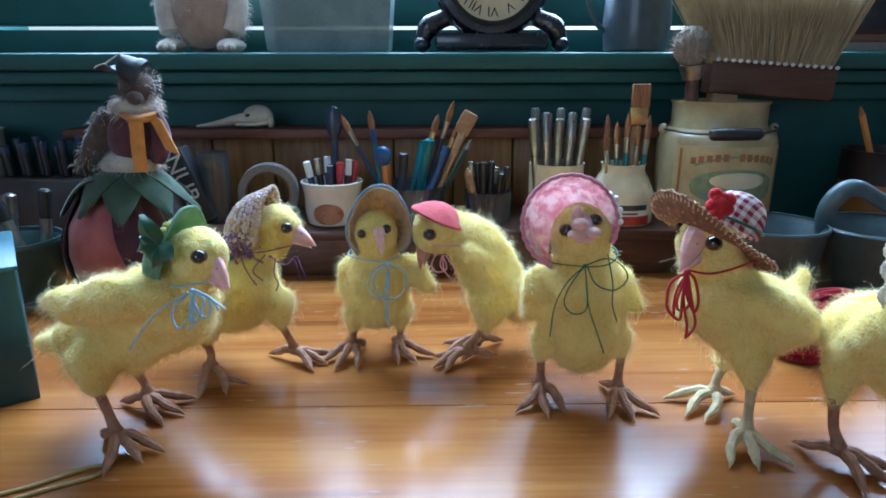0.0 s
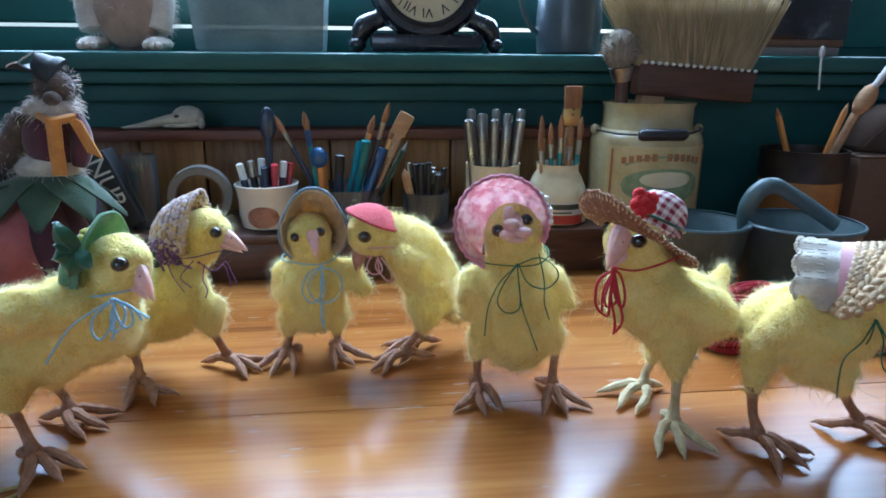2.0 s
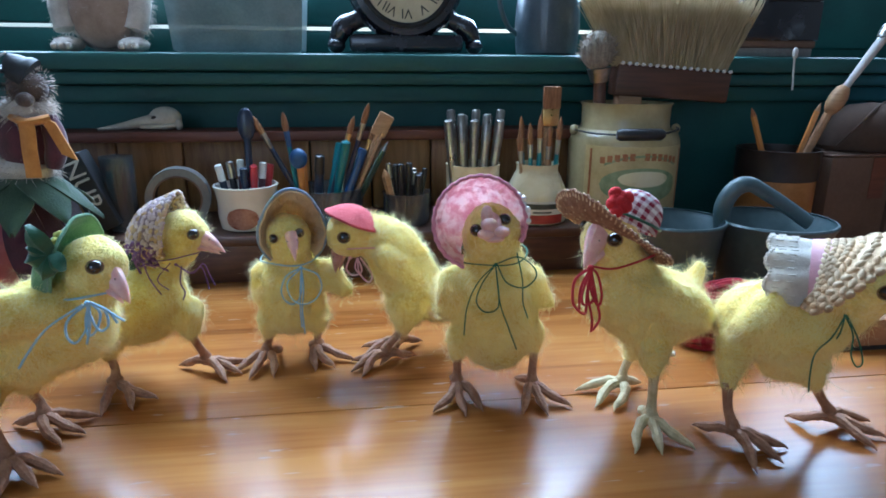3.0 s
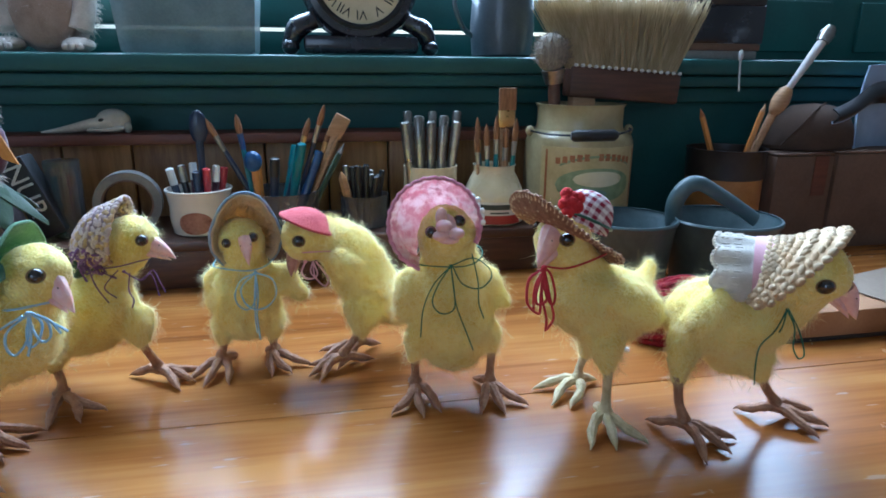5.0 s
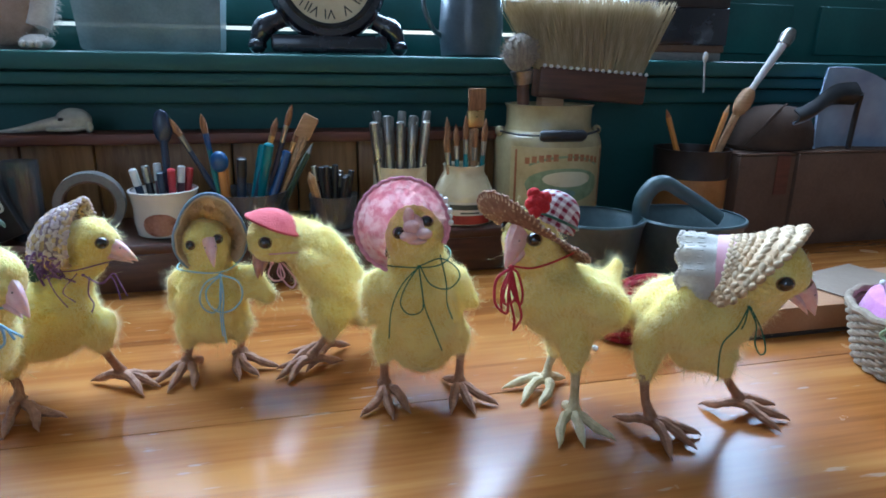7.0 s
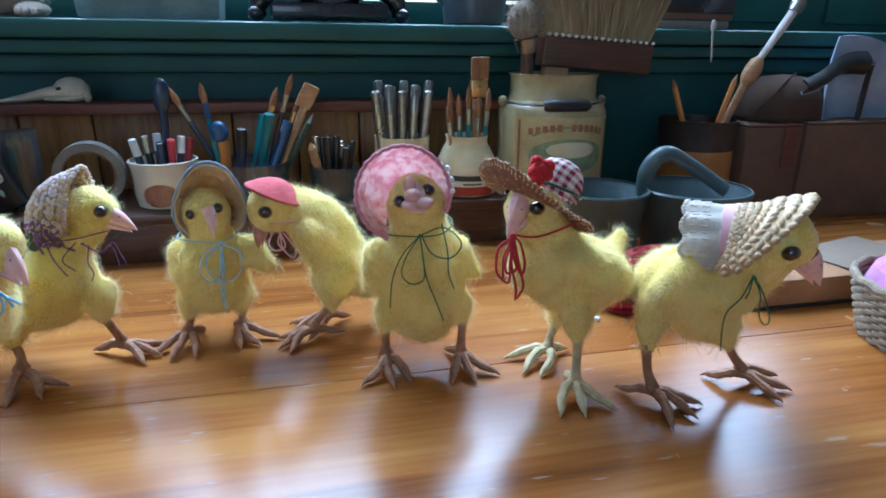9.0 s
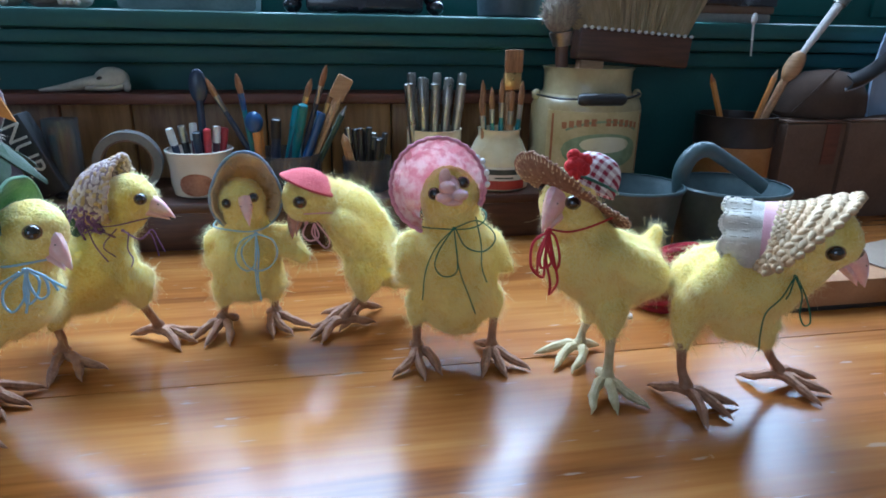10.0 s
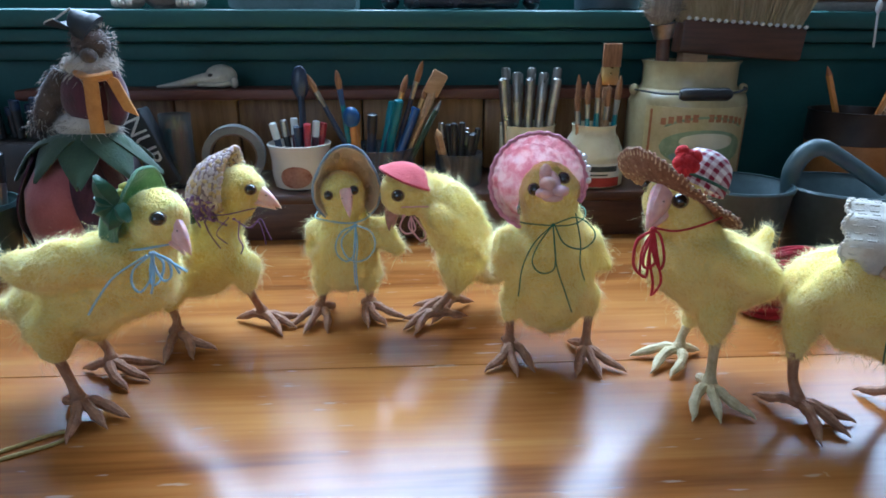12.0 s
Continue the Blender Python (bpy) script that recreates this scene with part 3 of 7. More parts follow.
def wall_with_opening(name, along, at, a0, a1, z0, z1, holes, mat, label, thick=0.12):
    """An upright wall in the plane along = 'x' or 'y', with openings (a0, a1, z0, z1) through it."""
    g = Geo()

    def slab(p0, p1, q0, q1):
        if p1 - p0 < 1e-4 or q1 - q0 < 1e-4:
            return
        c, s = (p0 + p1) / 2, p1 - p0
        if along == "x":
            g.box((c, at, (q0 + q1) / 2), (s, thick, q1 - q0), mat, 0)
        else:
            g.box((at, c, (q0 + q1) / 2), (thick, s, q1 - q0), mat, 0)
    left = a0
    for h0, h1, k0, k1 in holes:
        slab(left, h0, z0, z1), slab(h0, h1, z0, k0), slab(h0, h1, k1, z1)
        left = h1
    slab(left, a1, z0, z1)
    return structure(name, g, label, "wall")


r = room
wall_with_opening("wall_north", "x", 1.06, r["x0"], r["x1"], r["z0"], r["z1"], [(-0.66, 0.62, 0.264, 1.26), (0.69, 1.17, 0.264, 1.26)], M["green_paint"], "bottle green painted timber wall behind the desk")
# South and side walls and ceiling are unseen, added to enclose and bounce light.
wall_with_opening("wall_south", "x", -2.06, r["x0"], r["x1"], r["z0"], r["z1"], [(-1.9, -0.5, 0.1, 1.4)], M["wall"], "unseen warm white plaster wall added behind the camera")
wall_with_opening("wall_west", "y", -2.26, -2.12, 1.12, r["z0"], r["z1"], [], M["wall"], "unseen warm white plaster side wall, added to close the room")
wall_with_opening("wall_east", "y", 2.26, -2.12, 1.12, r["z0"], r["z1"], [], M["wall"], "unseen warm white plaster side wall, added to close the room")
structure("floor", Geo().box((0, -0.5, -0.80), (4.6, 3.3, 0.1), M["floor"], 0), "brown wooden floor", "floor")
structure("ceiling", Geo().box((0, -0.5, 1.81), (4.6, 3.3, 0.1), M["wall"], 0), "unseen warm white plaster ceiling, added to close the room", "ceiling")

# desk: four glossy boards on legs
desk = thing("desk", None, "golden varnished pine desk, scratched and glossy", "desk")
for y0, y1 in ((-0.12, 0.215), (0.215, 0.458), (0.458, 0.70), (0.70, 0.94)):
    part("board", Geo().box((0.1, (y0 + y1) / 2, -0.014), (2.3, y1 - y0 - 0.0005, 0.028), M["pine"], 0.0006, seg=1), desk)
part("apron", Geo().box((0.1, -0.08, -0.09), (2.1, 0.025, 0.12), M["pine"]), desk)
for x in (-0.98, 1.18):
    for y in (-0.07, 0.88):
        part("leg", Geo().box((x, y, -0.39), (0.06, 0.06, 0.72), M["pine"], 0.004), desk)

# raised back ledge with its honey-coloured board backing
ledge = thing("desk_ledge", None, "dark stained raised wooden ledge along the back of the desk", "ledge")
part("top", Geo().box((0.0, 0.835, 0.051), (0.88, 0.155, 0.012), M["dark_wood"], 0.003), ledge)
part("front", Geo().box((0.0, 0.772, 0.0225), (0.87, 0.016, 0.045), M["dark_wood"], 0.002), ledge)
for x in (-0.42, 0.42):
    part("side", Geo().box((x, 0.845, 0.0225), (0.012, 0.128, 0.045), M["dark_wood"], 0.002), ledge)
backing = thing("board_backing", None, "row of honey pine boards under a red-brown rail", "panelling")
for i in range(10):
    part("board", Geo().box((-0.43 + i * 0.082, 0.903, 0.106), (0.080, 0.012, 0.098), M["board"], 0.0025), backing)
part("rail", Geo().box((-0.06, 0.880, 0.1625), (0.84, 0.058, 0.013), M["red_wood"], 0.003), backing, "red-brown timber rail")

# green shelf with mouldings, sash and light gap
shelf = structure("window_shelf", Geo().box((0.0, 0.950, 0.252), (4.3, 0.175, 0.022), M["green_paint"], 0.006), "bottle green painted window shelf with mouldings", "shelf")
part("moulding", Geo().box((0.0, 0.905, 0.232), (4.3, 0.055, 0.016), M["green_paint"], 0.005), shelf)
part("moulding", Geo().box((0.0, 0.925, 0.212), (4.3, 0.035, 0.022), M["green_paint"], 0.004), shelf)
structure("wall_panel", Geo().box((0.0, 0.945, 0.10), (4.3, 0.03, 0.2), M["green_paint"], 0), "bottle green painted panel under the shelf", "panel")
window = structure("window_1", None, "green painted sash window above the shelf", "window")
part("window_sill", Geo().box((-0.02, 1.018, 0.2805), (1.28, 0.035, 0.033), M["green_paint"], 0.003), window)
part("sash_rail", Geo().box((-0.02, 1.018, 0.326), (1.28, 0.035, 0.045), M["green_paint"], 0.003), window)
part("sash_rail", Geo().box((-0.02, 1.018, 1.245), (1.28, 0.035, 0.045), M["green_paint"], 0.003), window)
for x in (-0.645, 0.605):
    part("sash_stile", Geo().box((x, 1.018, 0.785), (0.05, 0.035, 0.872), M["green_paint"], 0.003), window)
for x in (-0.225, 0.19):
    part("glazing_bar", Geo().box((x, 1.018, 0.785), (0.022, 0.03, 0.872), M["green_paint"], 0.003), window)

# side window over a green panel
window = structure("window_2", None, "green painted side window with panelled apron above the shelf", "window")
part("apron", Geo().box((0.93, 1.010, 0.3195), (0.48, 0.030, 0.109), M["green_paint"], 0.003), window)
part("apron_panel", Geo().box((0.78, 0.992, 0.318), (0.15, 0.008, 0.080), M["green_paint"], 0.003), window)
part("apron_panel", Geo().box((1.02, 0.992, 0.318), (0.22, 0.008, 0.080), M["green_paint"], 0.003), window)
part("sash_rail", Geo().box((0.93, 1.018, 1.245), (0.48, 0.035, 0.045), M["green_paint"], 0.003), window)
for x in (0.708, 1.152):
    part("sash_stile", Geo().box((x, 1.018, 0.785), (0.036, 0.035, 0.872), M["green_paint"], 0.003), window)
structure("window_casing", Geo().box((0.655, 0.990, 0.55), (0.062, 0.022, 0.572), M["green_paint"], 0.003), "green painted casing between the windows", "casing")

# ---------- felt chicks ----------


def felt_body(chains, voxel):
    """One smooth felted form from chains of (x, y, z, radius) beads."""
    bm = bmesh.new()
    for ch in chains:
        beads = []
        for (a, b) in zip(ch, ch[1:]):
            n = max(2, int((Vector(a[:3]) - Vector(b[:3])).length / (0.35 * max(0.004, min(a[3], b[3])))))
            beads += [tuple(p + (q - p) * i / n for p, q in zip(a, b)) for i in range(n)]
        for x, y, z, rad in beads + [ch[-1]]:
            bmesh.ops.create_icosphere(bm, subdivisions=2, radius=rad, matrix=Matrix.Translation((x, y, z)))
    d = bpy.data.meshes.new("tmp")
    bm.to_mesh(d)
    bm.free()
    ob = new("tmp", d)
    mod = ob.modifiers.new("join", "REMESH")
    mod.mode, mod.voxel_size = "VOXEL", voxel
    sm = ob.modifiers.new("soft", "SMOOTH")
    sm.factor, sm.iterations = 0.6, 9
    got = bpy.data.meshes.new_from_object(ob.evaluated_get(bpy.context.evaluated_depsgraph_get()))
    bpy.data.objects.remove(ob)
    bpy.data.meshes.remove(d)
    for v in got.vertices:
        v.co += v.normal * (0.0016 * noise.noise(v.co * 42) + 0.0019 * noise.noise(v.co * 85) + 0.0009 * noise.noise(v.co * 230))
    return got


def fibres(d, count, length, width, rng, hide=()):
    """Curled wool fibres lying in soft swirls over the felt: vertices and faces."""
    d.calc_loop_triangles()
    tri = np.array([t.vertices[:] for t in d.loop_triangles])
    co = np.array([v.co[:] for v in d.vertices])
    no = np.array([v.normal[:] for v in d.vertices])
    a, b, c = co[tri[:, 0]], co[tri[:, 1]], co[tri[:, 2]]
    area = np.linalg.norm(np.cross(b - a, c - a), axis=1)
    pick = rng.choice(len(tri), count, p=area / area.sum())
    u, v = rng.random(count), rng.random(count)
    flip = np.where(u + v > 1)
    u[flip], v[flip] = 1 - u[flip], 1 - v[flip]
    p = a[pick] + u[:, None] * (b - a)[pick] + v[:, None] * (c - a)[pick]
    n = no[tri[pick, 0]]
    ok = np.ones(count, bool)
    for hx, hy, hz, hr in hide:
        ok &= np.linalg.norm(p - np.array([hx, hy, hz]), axis=1) > hr
    p, n = p[ok], n[ok]
    k = len(p)
    swirl = np.stack([np.sin(95 * p[:, 1] + 160 * p[:, 2]), np.sin(120 * p[:, 0] + 90 * p[:, 2] + 1), np.sin(130 * p[:, 0] - 100 * p[:, 1] + 2) - 0.7], 1)
    w = swirl + 0.75 * rng.normal(size=(k, 3))
    w -= n * (w * n).sum(1)[:, None]
    w /= np.linalg.norm(w, axis=1)[:, None] + 1e-9
    q = np.cross(n, w)
    bend = rng.normal(size=(k, 1)) * 0.45
    ln = length * (0.35 + rng.random((k, 1)) ** 2 * 1.4)
    lift = 0.14 + 0.55 * rng.random((k, 1)) ** 1.6
    p1 = p + ln * (0.36 * n * lift * 1.3 + 0.34 * w)
    p2 = p + ln * (0.75 * n * lift + 0.62 * w + 0.30 * bend * q)
    p3 = p + ln * (0.90 * n * lift + 0.78 * w + 0.75 * bend * q)
    side = q * width
    vs = np.stack([p - side, p + side, p1 - side, p1 + side, p2 - side * 0.7, p2 + side * 0.7, p3], 1).reshape(-1, 3)
    o = 7 * np.arange(k)[:, None]
    quads = np.concatenate([o + np.array([0, 1, 3, 2]), o + np.array([2, 3, 5, 4])])
    return vs, quads, o + np.array([4, 5, 6])


def felted_mesh(d, tufts):
    """One mesh of the felt form and its fibres; slot 0 the felt, slot 1 the fibres."""
    verts = [np.array([v.co[:] for v in d.vertices])]
    faces = [tuple(q.vertices) for q in d.polygons]
    base, at = len(faces), len(verts[0])
    for vs, quads, tris in tufts:
        faces += [tuple(q) for q in (quads + at).tolist()] + [tuple(q) for q in (tris + at).tolist()]
        verts.append(vs)
        at += len(vs)
    got = bpy.data.meshes.new("body")
    got.from_pydata(np.concatenate(verts).tolist(), [], faces)
    got.materials.append(M["felt"])
    got.materials.append(M["fuzz"])
    slot = np.ones(len(faces), dtype=np.int32)
    slot[:base] = 0
    got.polygons.foreach_set("material_index", slot)
    got.polygons.foreach_set("use_smooth", np.ones(len(faces), dtype=bool))
    return got


def foot(g, at, knee, heading, mat, toe=0.030, spread=34, kinds=(1, 1, 1, 0.7)):
    """A wrapped-wire leg with three front toes and one back toe."""
    x, y = at
    rng = random.Random(int(abs(x * 9173 + y * 3571) * 100))
    ank = Vector((x, y, 0.012))
    k = Vector(knee)
    midp = k.lerp(ank, 0.55) + Vector((rng.uniform(-0.001, 0.001), 0.0015, 0))
    g.tube(spline([k + (k - ank) * 0.15, k, midp, ank + Vector((0, 0, 0.003)), ank], 4), [0.0043, 0.0042, 0.0041, 0.004, 0.0038, 0.0035, 0.0033, 0.0032, 0.0032, 0.0033, 0.0035, 0.0039, 0.0044, 0.0050, 0.0054, 0.0056, 0.0050], mat, 9)
    for i, (off, s) in enumerate(zip((-spread, 0, spread, 180), kinds)):
        a = radians(heading + off + rng.uniform(-7, 7))
        d = Vector((math.cos(a), math.sin(a), 0))
        q = Vector((-d.y, d.x, 0)) * rng.uniform(-0.004, 0.004)
        ln = toe * s * rng.uniform(0.9, 1.12)
        pts = spline([ank + Vector((0, 0, -0.002)), ank + d * ln * 0.3 + Vector((0, 0, -0.002)) + q, ank + d * ln * 0.65 + Vector((0, 0, -0.0055)) + q, ank + d * ln + Vector((0, 0, -0.0085))], 4)
        rr = [0.0044, 0.0041, 0.0036, 0.0037, 0.0042, 0.0036, 0.0032, 0.0034, 0.0038, 0.0032, 0.0029, 0.0025, 0.0017]
        g.tube(pts, rr, mat, 8)
        tip = pts[-1]
        g.tube([tip - d * 0.003 + Vector((0, 0, 0.001)), tip + d * 0.001, tip + d * 0.004 + Vector((0, 0, -0.002))], [0.0017, 0.0013, 0.0004], mat, 6)


def beak(g, root, tip, up, wide, high, mat, gap=0.0):
    """Upper and lower bill from the brow at root to the tip, with nostrils."""
    root, tip, up = Vector(root), Vector(tip), Vector(up).normalized()
    d = tip - root
    side = d.cross(up).normalized()
    up = side.cross(d).normalized()
    for k, (h, l, off) in enumerate(((1.0, 1.0, 0.12), (0.55, 0.86, -0.38 - gap))):
        rings, vs, fs, n = 7, [], [], 10
        for i in range(rings + 1):
            t = i / rings
            s = (1 - t ** 1.7) * 0.96 + 0.04
            c = root + d * (t * l) + up * (off * high * (1 - 0.6 * t) - 0.25 * high * t * t)
            for j in range(n):
                a = 2 * math.pi * j / n
                vs.append(c + side * (wide * s * math.cos(a)) + up * (high * h * 0.55 * s * math.sin(a)))
        for i in range(rings):
            fs += [(i * n + j, i * n + (j + 1) % n, (i + 1) * n + (j + 1) % n, (i + 1) * n + j) for j in range(n)]
        fs.append(tuple(range(rings * n, rings * n + n)))
        g.add(vs, fs, mat)
    for s in (-1, 1):
        g.ball(root + d * 0.32 + side * s * wide * 0.72 + up * high * 0.32, (0.0006, 0.0006, 0.0006), M["claw"], 6, 4)


def felt_chick(chains, eyes, beak_at, feet, seed, label, eye_r=0.0042, leg="leg", bill="beak", hide=(), ridge=()):
    """A needle-felted chick: felted body with fibres, bill, two eyes and two wrapped legs."""
    chick = thing("felt_chick", None, label, "felt chick", "felt chicks on the desk")
    d = felt_body(chains, 0.0022)
    rng = np.random.default_rng(seed)
    hx, hy, hz, hr = chains[0][0]
    face = [(hx, hy - 0.004, hz - 0.002, hr * 1.12)] + list(hide)
    tufts = [fibres(d, 23000, 0.0052, 0.00009, rng, face), fibres(d, 9000, 0.0028, 0.00008, rng, hide), fibres(d, 4200, 0.0095, 0.00007, rng, face), fibres(d, 500, 0.016, 0.00006, rng, face)]
    body = new("body", felted_mesh(d, tufts))
    body.parent = chick
    bpy.data.meshes.remove(d)
    head = Vector(chains[0][0][:3])
    for e in eyes:
        n = (Vector(e) - head).normalized()
        q = n.to_track_quat("Z", "Y").to_matrix()
        g = Geo().ball(Vector(e), (eye_r, eye_r, eye_r * 0.75), M["eye"], 16, 10, q)
        c = Vector(e) - n * eye_r * 0.05
        ring = [c + q @ Vector((eye_r * 1.10 * math.cos(a), eye_r * 0.96 * math.sin(a), 0)) for a in (2 * math.pi * i / 20 for i in range(20))]
        g.tube(ring, 0.0005, M["eyelid"], 6, closed=True)
        part("eye", g, chick, "black glass eye")
    g = Geo()
    beak(g, *beak_at, M[bill], gap=0.10)
    for c, rr in ridge:
        g.ball(c, rr, M[bill], 12, 9)
    part("bill", g, chick, "modelled pink bill" if bill == "beak" else "modelled brown-pink bill")
    for at, knee, heading in feet:
        g = Geo()
        foot(g, at, knee, heading, M[leg])
        part("leg", g, chick, "wrapped leg with four toes")
    return chick


chick_green = felt_chick(
    [[(-0.161, 0.429, 0.128, 0.0200), (-0.1680, 0.432, 0.109, 0.0180), (-0.180, 0.434, 0.0900, 0.0285), (-0.2161, 0.438, 0.0755, 0.0310), (-0.2447, 0.442, 0.0650, 0.0235), (-0.2660, 0.447, 0.0610, 0.0095), (-0.2870, 0.450, 0.0585, 0.0050)],
     [(-0.185, 0.412, 0.1060, 0.0145), (-0.206, 0.405, 0.1075, 0.0165), (-0.2300, 0.408, 0.1020, 0.0135), (-0.2490, 0.412, 0.1030, 0.0075)],
     [(-0.195, 0.460, 0.100, 0.013), (-0.222, 0.464, 0.095, 0.012), (-0.242, 0.466, 0.090, 0.007)],
     [(-0.2314, 0.416, 0.0603, 0.0175), (-0.2300, 0.412, 0.045, 0.0085)],
     [(-0.228, 0.458, 0.050, 0.016), (-0.228, 0.460, 0.034, 0.0070)]],
    [(-0.1535, 0.4126, 0.1325), (-0.1535, 0.4454, 0.1325)], ((-0.1510, 0.4235, 0.1240), (-0.1360, 0.4155, 0.1095), (0.8, -0.2, 0.6), 0.0058, 0.0138),
    [((-0.221, 0.408), (-0.229, 0.411, 0.040), -42), ((-0.222, 0.460), (-0.228, 0.460, 0.030), -18)], 1,
    "yellow needle-felted chick leaning forward, brown wrapped legs, green bonnet", hide=[(-0.140, 0.418, 0.12, 0.014)])
chick_lilac = felt_chick(
    [[(-0.132, 0.520, 0.123, 0.0200), (-0.151, 0.520, 0.100, 0.0155), (-0.156, 0.514, 0.077, 0.0262), (-0.166, 0.520, 0.062, 0.0265), (-0.190, 0.540, 0.050, 0.0215), (-0.215, 0.560, 0.055, 0.008)],
     [(-0.133, 0.509, 0.064, 0.0140), (-0.132, 0.510, 0.047, 0.0070)],
     [(-0.190, 0.512, 0.049, 0.0130), (-0.194, 0.510, 0.032, 0.0065)],
     [(-0.172, 0.498, 0.082, 0.012), (-0.198, 0.510, 0.068, 0.008)]],
    [(-0.1200, 0.5050, 0.1270), (-0.1200, 0.5350, 0.1270)], ((-0.117, 0.516, 0.120), (-0.099, 0.513, 0.112), (0.3, 0, 1), 0.0055, 0.0115),
    [((-0.189, 0.504), (-0.193, 0.510, 0.030), -62), ((-0.129, 0.535), (-0.132, 0.511, 0.046), -18)], 2,
    "yellow needle-felted chick striding, brown wrapped legs, lilac crocheted bonnet", 0.0040)
chick_blue = felt_chick(
    [[(-0.056, 0.544, 0.113, 0.0200), (-0.056, 0.549, 0.090, 0.0190), (-0.056, 0.549, 0.069, 0.0275), (-0.057, 0.552, 0.053, 0.0290), (-0.057, 0.575, 0.050, 0.016), (-0.057, 0.600, 0.060, 0.006)],
     [(-0.078, 0.554, 0.078, 0.0118), (-0.083, 0.554, 0.063, 0.0085)],
     [(-0.028, 0.549, 0.079, 0.0135), (-0.013, 0.544, 0.066, 0.0080)],
     [(-0.077, 0.549, 0.038, 0.0115), (-0.077, 0.549, 0.026, 0.0055)],
     [(-0.037, 0.549, 0.040, 0.0115), (-0.036, 0.549, 0.027, 0.0055)]],
    [(-0.045, 0.5275, 0.1200), (-0.0655, 0.5268, 0.1160)], ((-0.0515, 0.528, 0.1185), (-0.048, 0.512, 0.1025), (0, -0.6, 0.8), 0.0052, 0.0095),
    [((-0.080, 0.545), (-0.077, 0.549, 0.026), -105), ((-0.037, 0.553), (-0.036, 0.549, 0.027), -62)], 3,
    "small yellow needle-felted chick facing forward, brown wrapped legs, blue-edged bonnet", 0.0035)
chick_coral = felt_chick(
    [[(-0.007, 0.544, 0.114, 0.0195), (0.011, 0.544, 0.113, 0.0185), (0.027, 0.544, 0.104, 0.0225), (0.038, 0.544, 0.083, 0.0270), (0.051, 0.549, 0.060, 0.0262), (0.071, 0.559, 0.040, 0.0160), (0.082, 0.566, 0.034, 0.008)],
     [(0.039, 0.527, 0.053, 0.0165), (0.038, 0.527, 0.036, 0.0080)],
     [(0.037, 0.566, 0.048, 0.0150), (0.036, 0.562, 0.034, 0.0070)],
     [(0.024, 0.522, 0.098, 0.012), (0.052, 0.526, 0.068, 0.010)], [(0.026, 0.566, 0.098, 0.012), (0.054, 0.572, 0.068, 0.010)]],
    [(-0.0104, 0.5250, 0.1155), (-0.0104, 0.5630, 0.1155)], ((-0.015, 0.541, 0.101), (-0.0205, 0.539, 0.082), (-0.9, 0, 0.2), 0.0050, 0.010),
    [((0.022, 0.531), (0.036, 0.528, 0.035), -158), ((0.035, 0.557), (0.036, 0.560, 0.033), -152)], 4,
    "yellow needle-felted chick bowing its head, brown wrapped legs, coral felt cap", 0.0046, bill="beak_brown")
chick_pink = felt_chick(
    [[(0.095, 0.457, 0.135, 0.0215), (0.100, 0.465, 0.112, 0.0205), (0.100, 0.467, 0.091, 0.0305), (0.103, 0.469, 0.067, 0.0328), (0.105, 0.473, 0.050, 0.0290), (0.106, 0.500, 0.055, 0.018), (0.106, 0.525, 0.070, 0.007)],
     [(0.072, 0.467, 0.095, 0.0135), (0.067, 0.468, 0.073, 0.0092)],
     [(0.128, 0.467, 0.093, 0.0128), (0.141, 0.462, 0.078, 0.0062)],
     [(0.076, 0.467, 0.052, 0.0125), (0.073, 0.467, 0.036, 0.0060)],
     [(0.130, 0.467, 0.052, 0.0125), (0.134, 0.467, 0.037, 0.0060)]],
    [(0.0811, 0.4414, 0.1405), (0.1010, 0.4413, 0.1480)], ((0.0910, 0.443, 0.1445), (0.0955, 0.4265, 0.1420), (0.1, -0.3, 0.95), 0.0072, 0.0130),
    [((0.074, 0.471), (0.073, 0.467, 0.036), -92), ((0.132, 0.463), (0.134, 0.467, 0.037), -78)], 5,
    "plump yellow needle-felted chick tilting its head, brown wrapped legs, pink bonnet", 0.0040, hide=[(0.092, 0.432, 0.143, 0.010)], ridge=[((0.0875, 0.4375, 0.1520), (0.0042, 0.0035, 0.0065)), ((0.0885, 0.4335, 0.1460), (0.0058, 0.0050, 0.0048)), ((0.0865, 0.4325, 0.1400), (0.0062, 0.0050, 0.0036)), ((0.0965, 0.4315, 0.1415), (0.0060, 0.0050, 0.0038)), ((0.0920, 0.4330, 0.1365), (0.0072, 0.0045, 0.0026))])
